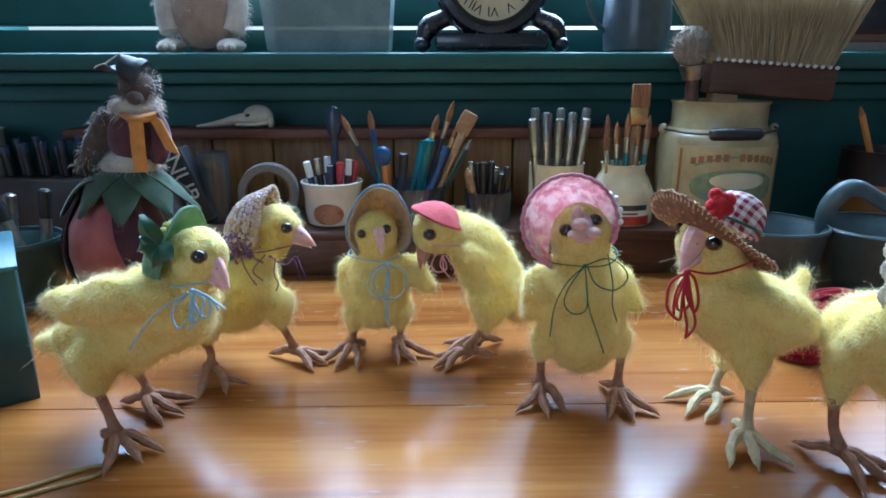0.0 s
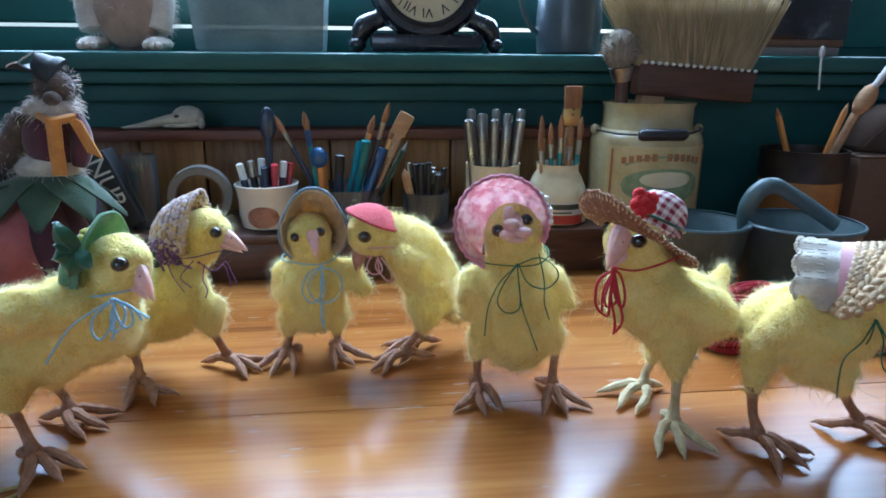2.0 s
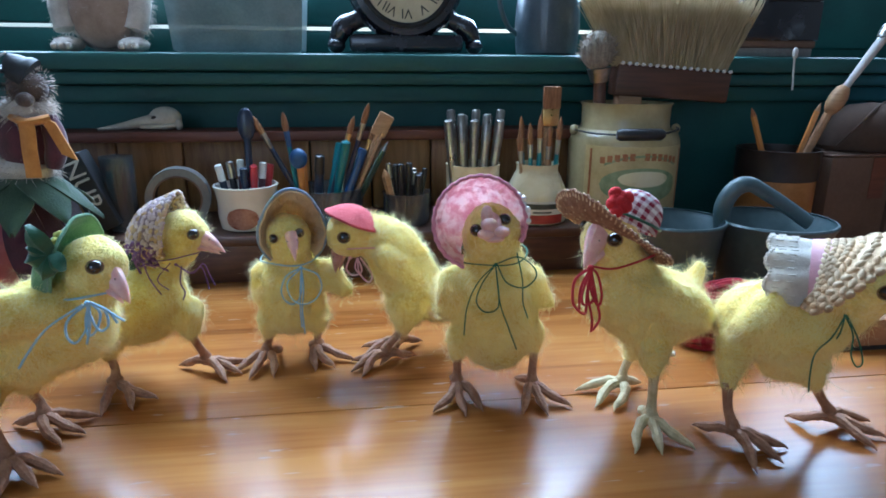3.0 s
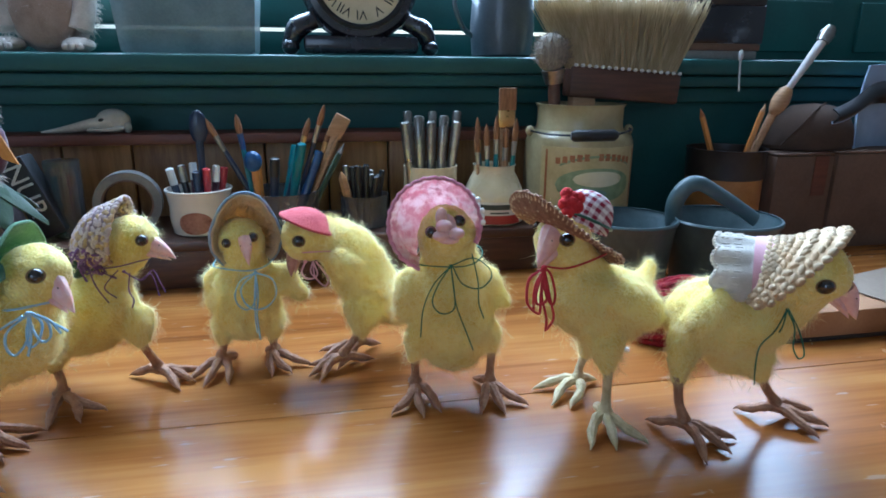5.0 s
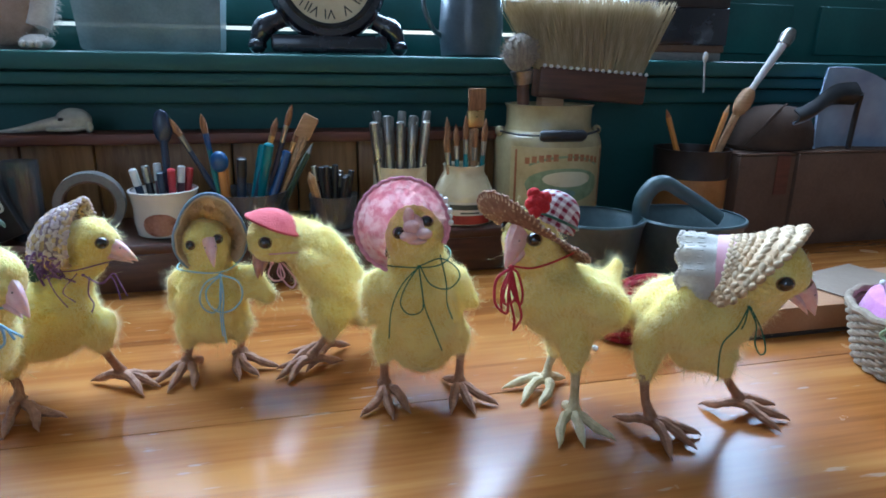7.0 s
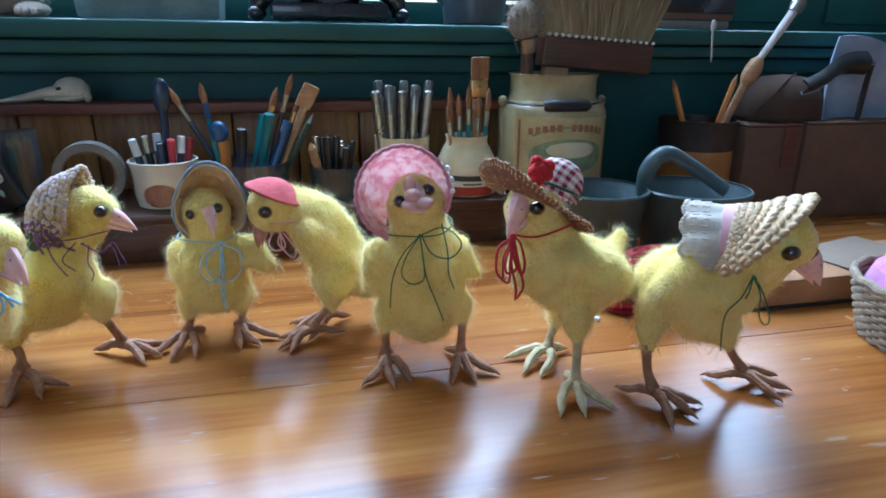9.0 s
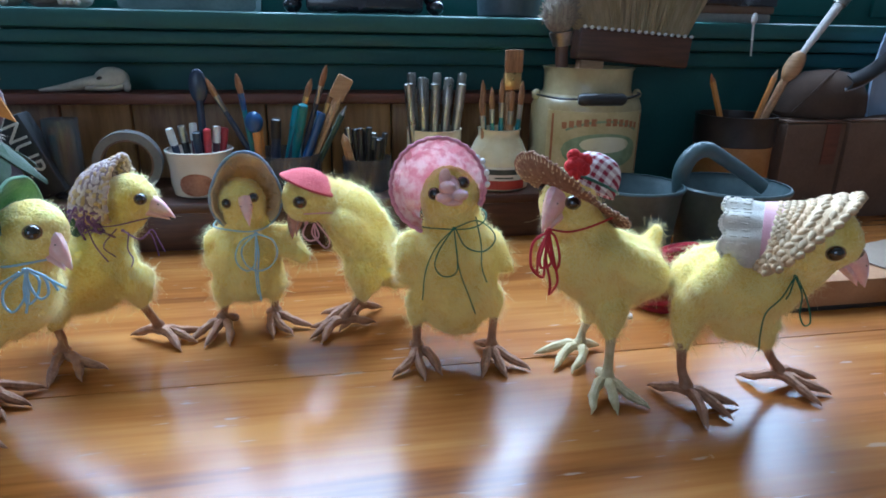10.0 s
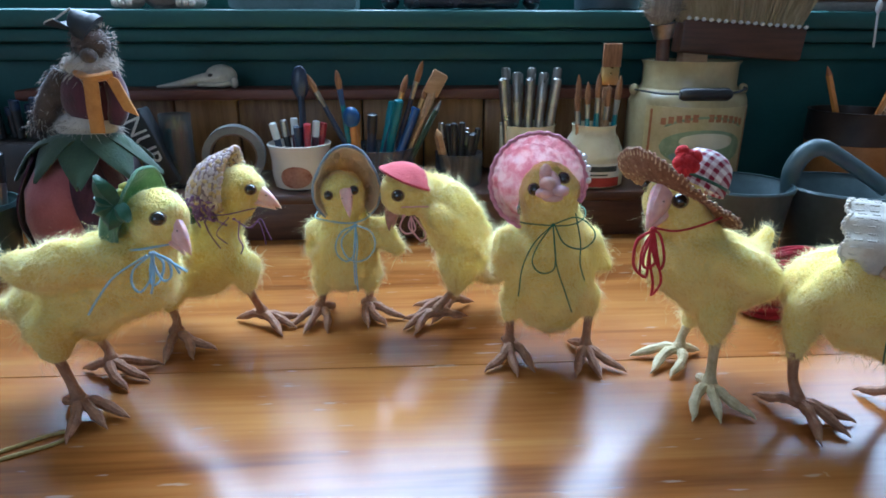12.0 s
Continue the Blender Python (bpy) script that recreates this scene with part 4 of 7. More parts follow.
chick_hat = felt_chick(
    [[(0.169, 0.424, 0.136, 0.0205), (0.181, 0.430, 0.115, 0.0215), (0.184, 0.427, 0.096, 0.0285), (0.206, 0.431, 0.083, 0.0322), (0.230, 0.440, 0.077, 0.0245), (0.247, 0.449, 0.091, 0.0085), (0.255, 0.454, 0.104, 0.0050)],
     [(0.205, 0.407, 0.097, 0.0165), (0.228, 0.411, 0.087, 0.0150), (0.240, 0.418, 0.074, 0.0075)],
     [(0.214, 0.452, 0.095, 0.0150), (0.246, 0.462, 0.072, 0.0075)],
     [(0.203, 0.412, 0.062, 0.0140), (0.202, 0.406, 0.044, 0.0055)],
     [(0.208, 0.448, 0.055, 0.0140), (0.207, 0.454, 0.034, 0.0055)]],
    [(0.1648, 0.4045, 0.1413), (0.1535, 0.4295, 0.1450)], ((0.1580, 0.4130, 0.1415), (0.1425, 0.400, 0.1265), (-0.6, -0.5, 0.7), 0.0070, 0.0185),
    [((0.203, 0.455), (0.207, 0.454, 0.032), -150), ((0.202, 0.404), (0.202, 0.405, 0.042), -98)], 6,
    "yellow needle-felted chick with upturned tail, cream wrapped legs, straw hat", 0.0044, leg="leg_pale", hide=[(0.150, 0.407, 0.137, 0.012)])
chick_lace = felt_chick(
    [[(0.3150, 0.3610, 0.1245, 0.0218), (0.3068, 0.3750, 0.1040, 0.0215), (0.2980, 0.3840, 0.0868, 0.0255), (0.2797, 0.3920, 0.0835, 0.0300), (0.2663, 0.4020, 0.0850, 0.0215), (0.2560, 0.4100, 0.0760, 0.0120)],
     [(0.2660, 0.3790, 0.0990, 0.0125), (0.2520, 0.3830, 0.0830, 0.0120), (0.2450, 0.3870, 0.0720, 0.0070)],
     [(0.2493, 0.3900, 0.0700, 0.0135), (0.2470, 0.3880, 0.0550, 0.0090), (0.2445, 0.3850, 0.0430, 0.0062)],
     [(0.2889, 0.3940, 0.0610, 0.0205), (0.2960, 0.3920, 0.0580, 0.0190)],
     [(0.3070, 0.3870, 0.0530, 0.0120), (0.3100, 0.3860, 0.0380, 0.0060)]],
    [(0.3065, 0.3405, 0.1220), (0.3290, 0.3780, 0.1220)], ((0.3300, 0.3530, 0.1140), (0.3460, 0.3500, 0.0955), (0.6, -0.3, 0.75), 0.0060, 0.0135),
    [((0.250, 0.382), (0.2440, 0.384, 0.042), -58), ((0.329, 0.390), (0.3105, 0.386, 0.038), -36)], 7,
    "yellow needle-felted chick looking down, brown wrapped legs, straw and lace bonnet", 0.0048)

# ---------- bonnets, hats and ties ----------


def head_axes(c, face, up):
    """Axes at a head: x across, y out of the face, z over the crown."""
    f = Vector(face).normalized()
    s = f.cross(Vector(up)).normalized()
    u = s.cross(f)
    m = Matrix((s, f, u)).transposed().to_4x4()
    m.translation = c
    return m


def shell(m, profile, a0, a1, ripple=0.0, folds=14, point=0.0, scallop=0.0, shear=0.0):
    """fn(u, v): u round the head from a0 to a1 degrees off the crown, v along the profile of (forward, radius)."""
    def fn(u, v):
        t = v * (len(profile) - 1)
        i = min(int(t), len(profile) - 2)
        k = t - i
        y = profile[i][0] + (profile[i + 1][0] - profile[i][0]) * k
        rad = profile[i][1] + (profile[i + 1][1] - profile[i][1]) * k
        a = radians(a0 + (a1 - a0) * u)
        edge = 1 - v
        rad *= 1 + point * max(0.0, math.cos(a)) ** 5 * edge + ripple * math.sin(folds * a) * (0.3 + edge)
        y += shear * (math.cos(a) - 1) * (0.15 + 0.85 * edge) + scallop * math.cos(folds * a) * edge + point * 0.02 * max(0.0, math.cos(a)) ** 5 * edge
        return m @ Vector((rad * math.sin(a), y, rad * math.cos(a)))
    return fn


def knots(fn, rows, per, size, mats, rng, loose=0.3, v0=0.0, v1=1.0):
    """Rows of yarn stitches over a shell."""
    g = Geo()
    for i in range(rows + 1):
        for j in range(per):
            v = min(1.0, max(0.0, v0 + (v1 - v0) * (i + rng.uniform(-loose, loose)) / max(1, rows)))
            u = min(1.0, (j + 0.5 * (i % 2) + rng.uniform(-0.8, 0.8) * loose) / per)
            u = max(u, 0.0)
            p = Vector(fn(min(u, 1), v))
            du = Vector(fn(min(u + 0.02, 1), v)) - Vector(fn(max(u - 0.02, 0), v))
            if du.length < 1e-7:
                continue
            q = du.to_track_quat("X", "Z").to_matrix() @ Matrix.Rotation(rng.uniform(-3.0, 3.0) * loose + (0.55 if i % 2 else -0.55), 3, "Z")
            g.ball(p, (size * rng.uniform(1.15, 1.45), size * 0.78, size * 0.8), rng.choice(mats), 7, 5, q)
    return g


def edging(fn, v, n, size, mat, rad=0.0011, every=1):
    """A bound edge: a cord along the shell's edge and stitches across it."""
    g = Geo()
    pts = [Vector(fn(i / n, v)) for i in range(n + 1)]
    g.tube(pts, rad, mat, 7)
    for i in range(0, n, every):
        g.ball((pts[i] + pts[i + 1]) / 2, (size, size * 0.7, size), mat, 6, 4)
    return g


def tie(name, mat, loops, tails, rad, label, band=None):
    """A tied bow: neck band, loops and hanging ends."""
    ob = thing(name, None, label, "ribbon", "chicks' ties")
    rad *= 0.82
    if band:
        c, face, up, r1, r2 = band
        m = head_axes(c, face, up)
        part("neck_band", Geo().tube([m @ Vector((r1 * math.sin(a), r2 * math.cos(a), 0.001 * math.sin(3 * a))) for a in (2 * math.pi * i / 40 for i in range(40))], rad, mat, 6, closed=True), ob)
    for p in loops:
        wig = [Vector(q) + Vector((0, -0.002 * math.sin(math.pi * i / (len(p) - 1)), 0)) for i, q in enumerate(p)]
        part("loop", Geo().tube(spline(wig, 7), rad, mat, 6), ob)
    for p in tails:
        part("tail", Geo().tube(spline(p, 7), rad * 0.95, mat, 6), ob)
    k = (loops or tails)[0][0]
    part("knot", Geo().ball(k, (rad * 2.6, rad * 2.0, rad * 2.2), mat, 8, 6), ob)
    return ob


rng4 = random.Random(4)

# green felt bonnet: rolled brim, dark satin bow, yellow blossom knots
b = thing("felt_bonnet", None, "green felt bonnet with yellow knots and dark bow", "bonnet", "chicks' bonnets")
m = head_axes((-0.165, 0.430, 0.129), (0.89, -0.20, 0.41), (-0.4, 0, 0.9))
fn = shell(m, [(0.014, 0.0280), (0.008, 0.0255), (0.000, 0.0238), (-0.010, 0.0225), (-0.018, 0.0180), (-0.024, 0.0100), (-0.026, 0.0020)], -96, 96, 0.010, 9, shear=0.020)
part("crown", Geo().sheet(fn, 40, 18, M["green_felt"], 0.0016), b)
part("edge", edging(fn, 0.0, 46, 0.0012, M["green_felt"]), b)
for i in range(16):
    u, v = rng4.uniform(0.60, 0.80), rng4.uniform(0.15, 0.45)
    p = Vector(fn(u, v))
    n = (p - m.translation).normalized()
    part("knot", Geo().ball(p + n * 0.0012, 0.0021, M["yellow_knot"], 7, 5), b)
for a, ln, wd in ((110, 0.020, 0.0060), (195, 0.012, 0.0065), (255, 0.014, 0.0070), (310, 0.012, 0.0060), (150, 0.011, 0.0055)):
    c0 = Vector((-0.1737, 0.408, 0.1430))
    d0 = Vector((math.cos(radians(a)), -0.25, math.sin(radians(a))))
    s0 = d0.cross(Vector((0, -1, 0.2))).normalized()

    def leaf(u, v, c0=c0, d0=d0, s0=s0, ln=ln, wd=wd):
        w = wd * math.sin(math.pi * min(1, 0.12 + 0.86 * u)) * (v - 0.5) * 2
        return c0 + d0 * ln * u + s0 * w + Vector((0, -0.004 * (1 - abs(2 * v - 1)) - 0.003 * math.sin(3 * u), 0))
    part("bow_leaf", Geo().sheet(leaf, 8, 6, M["deep_green"], 0.0007), b, "dark green satin bow leaf")
tie("thread_bow", M["sky_ribbon"],
    [[(-0.151, 0.390, 0.1180), (-0.162, 0.390, 0.1090), (-0.164, 0.390, 0.1000), (-0.160, 0.390, 0.0950), (-0.153, 0.390, 0.1040), (-0.151, 0.390, 0.1180)],
     [(-0.150, 0.390, 0.1190), (-0.142, 0.390, 0.1140), (-0.141, 0.390, 0.1050), (-0.146, 0.390, 0.1020), (-0.150, 0.390, 0.1110), (-0.150, 0.390, 0.1190)],
     [(-0.150, 0.391, 0.1180), (-0.145, 0.391, 0.1120), (-0.148, 0.391, 0.1020), (-0.153, 0.391, 0.0990), (-0.153, 0.391, 0.1090), (-0.150, 0.391, 0.1180)]],
    [[(-0.150, 0.390, 0.1190), (-0.140, 0.388, 0.1140), (-0.135, 0.386, 0.1070)], [(-0.150, 0.390, 0.1190), (-0.138, 0.388, 0.1120), (-0.131, 0.386, 0.1080)], [(-0.153, 0.388, 0.1180), (-0.172, 0.386, 0.1060), (-0.183, 0.384, 0.0930), (-0.190, 0.384, 0.0830)], [(-0.150, 0.390, 0.1190), (-0.151, 0.388, 0.1040), (-0.154, 0.388, 0.0940)]],
    0.0009, "pale blue cotton thread bow under a felt chick's chin", ((-0.170, 0.432, 0.112), (1, -0.2, 0.0), (0.55, 0, 1), 0.0215, 0.0235))

# lilac crocheted bonnet
b = thing("crocheted_bonnet", None, "lilac and beige crocheted pointed bonnet with purple tassels", "bonnet", "chicks' bonnets")
m = head_axes((-0.138, 0.521, 0.125), (0.96, -0.12, 0.26), (-0.25, 0, 1))
fn = shell(m, [(0.010, 0.0255), (0.002, 0.0245), (-0.008, 0.0240), (-0.018, 0.0210), (-0.026, 0.0150), (-0.031, 0.0070), (-0.032, 0.0015)], -118, 118, point=0.13, shear=0.010)
# crown darker than its stitches, so the gaps read as shaded
part("crown", Geo().sheet(fn, 36, 16, M["lilac_shade"], 0.0016), b)
part("stitches", knots(fn, 12, 34, 0.0023, [M["lilac"], M["lilac"], M["straw"]], rng4), b)
part("edge", edging(fn, 0.0, 44, 0.0014, M["lilac"]), b)
g = Geo()
for i in range(30):
    g.ball(fn(rng4.uniform(0.84, 1.0), rng4.uniform(0.2, 0.85)), (0.0028, 0.0022, 0.0024), M["purple"], 7, 5)
part("purple_stitches", g, b, "purple yarn stitches")
g = Geo()
for i in range(34):
    p = Vector((-0.153, 0.501, 0.112)) + Vector((rng4.uniform(-0.009, 0.007), rng4.uniform(-0.003, 0.005), rng4.uniform(-0.008, 0.010)))
    g.tube(spline([p, p + Vector((rng4.uniform(-0.004, 0.004), -0.003, rng4.uniform(-0.002, 0.003))), p + Vector((rng4.uniform(-0.007, 0.007), -0.003, rng4.uniform(-0.010, 0.002)))], 3), 0.0008, M["purple"], 5)
part("tassel", g, b, "purple yarn tassel")
part("leaf", Geo().ball((-0.165, 0.503, 0.108), (0.005, 0.002, 0.007), M["leaf_felt"], 8, 6), b, "small green felt leaf")
tie("thread_tie", M["purple"], [],
    [[(-0.131, 0.492, 0.1080), (-0.120, 0.492, 0.1010), (-0.112, 0.492, 0.1080), (-0.108, 0.492, 0.0990), (-0.105, 0.492, 0.0910)], [(-0.131, 0.492, 0.1080), (-0.121, 0.490, 0.1020), (-0.113, 0.490, 0.1060), (-0.110, 0.490, 0.0960), (-0.109, 0.490, 0.0890)], [(-0.126, 0.488, 0.1080), (-0.127, 0.484, 0.0970), (-0.124, 0.482, 0.0900), (-0.126, 0.482, 0.0840)], [(-0.134, 0.490, 0.1100), (-0.143, 0.486, 0.0990), (-0.135, 0.482, 0.0920)], [(-0.153, 0.490, 0.1110), (-0.148, 0.486, 0.0990), (-0.140, 0.481, 0.0890)]],
    0.0006, "thin purple and brown thread tied under a felt chick's chin", ((-0.143, 0.520, 0.109), (1, -0.1, 0), (0.45, 0, 1), 0.0200, 0.0225))

# blue-edged bonnet lined with cream fleece
b = thing("fleece_bonnet", None, "cream fleece-lined bonnet with grey-blue blanket-stitched edge", "bonnet", "chicks' bonnets")
m = head_axes((-0.0545, 0.553, 0.116), (0.18, -0.97, 0.05), (0.0, 0, 1))
fn = shell(m, [(0.0185, 0.0258), (0.012, 0.0222), (0.004, 0.0208), (-0.012, 0.0218), (-0.021, 0.0130), (-0.024, 0.002)], -138, 138, 0.012, 11, point=0.40)
part("lining", Geo().sheet(fn, 40, 16, M["cream_fleece"], 0.0016), b)
fo = shell(m, [(0.0165, 0.0270), (0.008, 0.0262), (-0.004, 0.0255), (-0.014, 0.0235), (-0.022, 0.0150), (-0.0262, 0.002)], -138, 138, point=0.40)
part("cover", Geo().sheet(fo, 40, 16, M["cream_fleece"], 0.0008), b)
g = Geo()
for i in range(54):
    p, q = Vector(fo(i / 54, 0.0)), Vector(fn((i + 0.4) / 54, 0.10))
    g.tube([p, (p + q) / 2 + (m @ Vector((0, 0.021, 0)) - m.translation) * 0.04, q], 0.0007, M["blue_yarn"], 5)
part("stitching", g, b, "grey-blue blanket stitches")
g = Geo()
for i in range(420):
    p = Vector(fn(rng4.random(), rng4.uniform(0.02, 0.55)))
    d = (m.translation - p).normalized() * 0.0028 + Vector((rng4.gauss(0, 0.0016), rng4.gauss(-0.0016, 0.0012), rng4.gauss(0, 0.0016)))
    g.tube([p, p + d * 0.6, p + d * 1.4 + Vector((0, 0, -0.0006))], [0.0004, 0.0003, 0.0001], M["cream_fleece"], 4)
part("fleece", g, b, "curly cream fleece")
part("edge", edging(fo, 0.0, 54, 0.0012, M["blue_yarn"], 0.0013), b)
tie("thread_bow", M["sky_ribbon"],
    [[(-0.044, 0.514, 0.0950), (-0.032, 0.513, 0.0900), (-0.029, 0.512, 0.0790), (-0.035, 0.512, 0.0690), (-0.045, 0.512, 0.0660), (-0.053, 0.512, 0.0720), (-0.055, 0.513, 0.0840), (-0.044, 0.514, 0.0950)],
     [(-0.044, 0.514, 0.0950), (-0.055, 0.513, 0.0900), (-0.060, 0.513, 0.0790), (-0.058, 0.513, 0.0700), (-0.051, 0.513, 0.0660), (-0.045, 0.513, 0.0750), (-0.044, 0.514, 0.0950)]],
    [[(-0.044, 0.514, 0.0950), (-0.043, 0.513, 0.0790), (-0.045, 0.513, 0.0600), (-0.044, 0.513, 0.0390)], [(-0.044, 0.515, 0.0950), (-0.046, 0.514, 0.0750), (-0.0465, 0.513, 0.0560), (-0.046, 0.513, 0.0450)]],
    0.0008, "blue cotton thread bow with round loops on a chick's breast", ((-0.056, 0.547, 0.0955), (0, -1, 0), (0, 0.15, 1), 0.0235, 0.0275))

# coral felt cap
b = thing("beret", None, "coral red felt beret with stitched edge", "beret", "chicks' bonnets")
m = head_axes((-0.006, 0.544, 0.115), (0.38, 0.05, 0.92), (-1, 0, 0.3))
fn = shell(m, [(0.0110, 0.0240), (0.0130, 0.0215), (0.0172, 0.0165), (0.0205, 0.0105), (0.0222, 0.0050), (0.0228, 0.0005)], -180, 180, 0.015, 5)
part("crown", Geo().sheet(fn, 30, 10, M["coral"], 0.0020), b)
g = edging(fn, 0.0, 40, 0.0013, M["coral"], 0.0014)
part("edge", g, b, "blanket-stitched coral edge")
tie("thread_bow", M["pale_pink"],
    [[(-0.006, 0.520, 0.1000), (-0.009, 0.518, 0.0920), (-0.004, 0.517, 0.0870), (0.003, 0.517, 0.0900), (0.000, 0.520, 0.1000)], [(0.000, 0.520, 0.1000), (0.001, 0.517, 0.0890), (0.008, 0.516, 0.0810), (0.011, 0.517, 0.0870), (0.002, 0.520, 0.1000)]],
    [[(0.000, 0.520, 0.100), (-0.002, 0.517, 0.092), (0.004, 0.516, 0.084)]], 0.0008, "pale pink thread bow under a bowed felt chick", ((0.006, 0.544, 0.106), (-1, 0, 0), (-0.9, 0, 0.7), 0.0215, 0.0225))

# pink gathered sun bonnet
b = thing("sun_bonnet", None, "pink floral gathered cotton sun bonnet with pearl trim", "bonnet", "chicks' bonnets")
m = head_axes((0.0850, 0.460, 0.1420), (-0.02, -0.97, 0.16), (-0.16, 0, 1))
fn = shell(m, [(0.015, 0.0322), (0.010, 0.0310), (0.003, 0.0280), (-0.002, 0.0258), (-0.012, 0.0270), (-0.022, 0.0230), (-0.029, 0.0130), (-0.031, 0.002)], -125, 150, 0.016, 30)
part("brim", Geo().sheet(fn, 150, 24, M["pink_print"], 0.0012), b)
part("binding", edging(fn, 0.0, 60, 0.0016, M["pink_edge"], 0.0013), b, "rose binding with small gathers")
for i in range(6):
    p = Vector(fn(0.10 + 0.026 * i, 0.02 + 0.05 * (i % 2)))
    part("pearl", Geo().ball(p + Vector((0.002, -0.001, 0)), 0.0023, M["pearl"], 8, 6), b)
tie("thread_bow", M["green_thread"],
    [[(0.093, 0.431, 0.1190), (0.084, 0.431, 0.1060), (0.080, 0.431, 0.0940), (0.085, 0.431, 0.0860), (0.093, 0.431, 0.0860), (0.096, 0.431, 0.0930), (0.093, 0.431, 0.1190)],
     [(0.093, 0.431, 0.1190), (0.108, 0.431, 0.1240), (0.119, 0.431, 0.1170), (0.121, 0.431, 0.1090), (0.113, 0.431, 0.1020), (0.101, 0.431, 0.1060), (0.094, 0.431, 0.1190)]],
    [[(0.093, 0.431, 0.1190), (0.081, 0.431, 0.1060), (0.074, 0.431, 0.0890), (0.072, 0.431, 0.0680)], [(0.109, 0.436, 0.1250), (0.112, 0.430, 0.1070), (0.113, 0.430, 0.0910), (0.117, 0.430, 0.0790)], [(0.093, 0.431, 0.1190), (0.097, 0.431, 0.0910), (0.104, 0.431, 0.0710), (0.110, 0.431, 0.0550)]],
    0.0006, "dark green thread bow on a plump chick's breast", ((0.097, 0.461, 0.118), (0, -1, 0), (-0.1, 0.1, 1), 0.0250, 0.0300))

# straw hat with gingham crown
b = thing("straw_hat", None, "brown straw hat with red gingham crown and wool rose", "hat", "chicks' bonnets")
ax = Vector((0.46, 0.14, 0.86)).normalized()
m = head_axes((0.1700, 0.4215, 0.1420), (-0.86, -0.30, 0.44), ax)


def brim(u, v):
    a = 2 * math.pi * u
    rad = 0.019 + 0.0240 * v
    front = max(0.0, math.cos(a))
    z = -0.002 * v + 0.015 * front ** 2 * v * v - 0.005 * max(0.0, -math.cos(a)) ** 2 * v + 0.0006 * math.sin(22 * a) * v
    return m @ Vector((rad * math.sin(a), rad * math.cos(a), z))


part("brim", Geo().sheet(brim, 72, 6, M["straw_dark"], 0.0014), b)
g = Geo()
for k in range(6):
    v = 0.12 + 0.17 * k
    for i in range(64):
        p = Vector(brim((i + 0.5 * (k % 2)) / 64, min(v, 1)))
        g.ball(p + ax * 0.0004, (0.0014, 0.0014, 0.0016), M["pale_straw"] if (i + 2 * k) % 4 == 0 else M["straw_dark"], 6, 4)
part("braid", g, b, "plaited straw stitches")
g = Geo()
for i in range(80):
    p, q = Vector(brim(i / 80, 1.0)), Vector(brim(i / 80, 0.9))
    g.tube([q - ax * 0.001, p + (p - q) * 0.2, q + ax * 0.0012], 0.0006, M["straw"], 5)
part("edge", g, b, "pale straw whipped edge")
prof = [(0.0205, 0.0), (0.0205, 0.006), (0.0195, 0.012), (0.0165, 0.0175), (0.0115, 0.0210), (0.006, 0.0225), (0.0005, 0.0229)]
mc = Matrix.Translation((0.0155, 0.004, 0.0080)) @ m
cr = Geo().lathe([(rr * 0.9, zz * 1.1) for rr, zz in prof], M["gingham"], 40, mc @ pose(0, 0, -0.006))
crown = part("crown", cr, b, "red and white gingham crown")
uvl = crown.data.uv_layers.new(name="UVMap")
inv = mc.inverted()
for lp in crown.data.loops:
    q = inv @ crown.data.vertices[lp.vertex_index].co
    uvl.data[lp.index].uv = (q.x + 0.4 * q.y + 1.0, q.z * 1.1 - 0.3 * q.y + 1.0)
part("hat_band", Geo().tube([mc @ Vector((0.0192 * math.sin(a), 0.0192 * math.cos(a), -0.001)) for a in (2 * math.pi * i / 48 for i in range(48))], 0.0011, M["deep_green"], 6, closed=True), b, "dark green band")
rose = part("rose", Geo().ball((0.1668, 0.408, 0.1650), 0.0050, M["red_wool"], 10, 8), b, "red wool rose")
c0 = Vector((0.1668, 0.408, 0.1650))
for i in range(9):
    a = i * 2.4
    o = Vector((math.cos(a), 0.6 * math.sin(a), math.sin(a))) * (0.0018 + 0.0006 * i)
    part("petal", Geo().ball(c0 + o, (0.0046, 0.0040, 0.0044), M["red_wool"], 9, 7), rose)
part("chin_strap", Geo().tube(spline([m @ Vector((-0.006, -0.038, -0.002)), (0.192, 0.404, 0.130), (0.176, 0.401, 0.1255), (0.160, 0.396, 0.1245), (0.146, 0.396, 0.127)], 8), 0.0007, M["red_ribbon"], 6), b, "thin red chin strap")
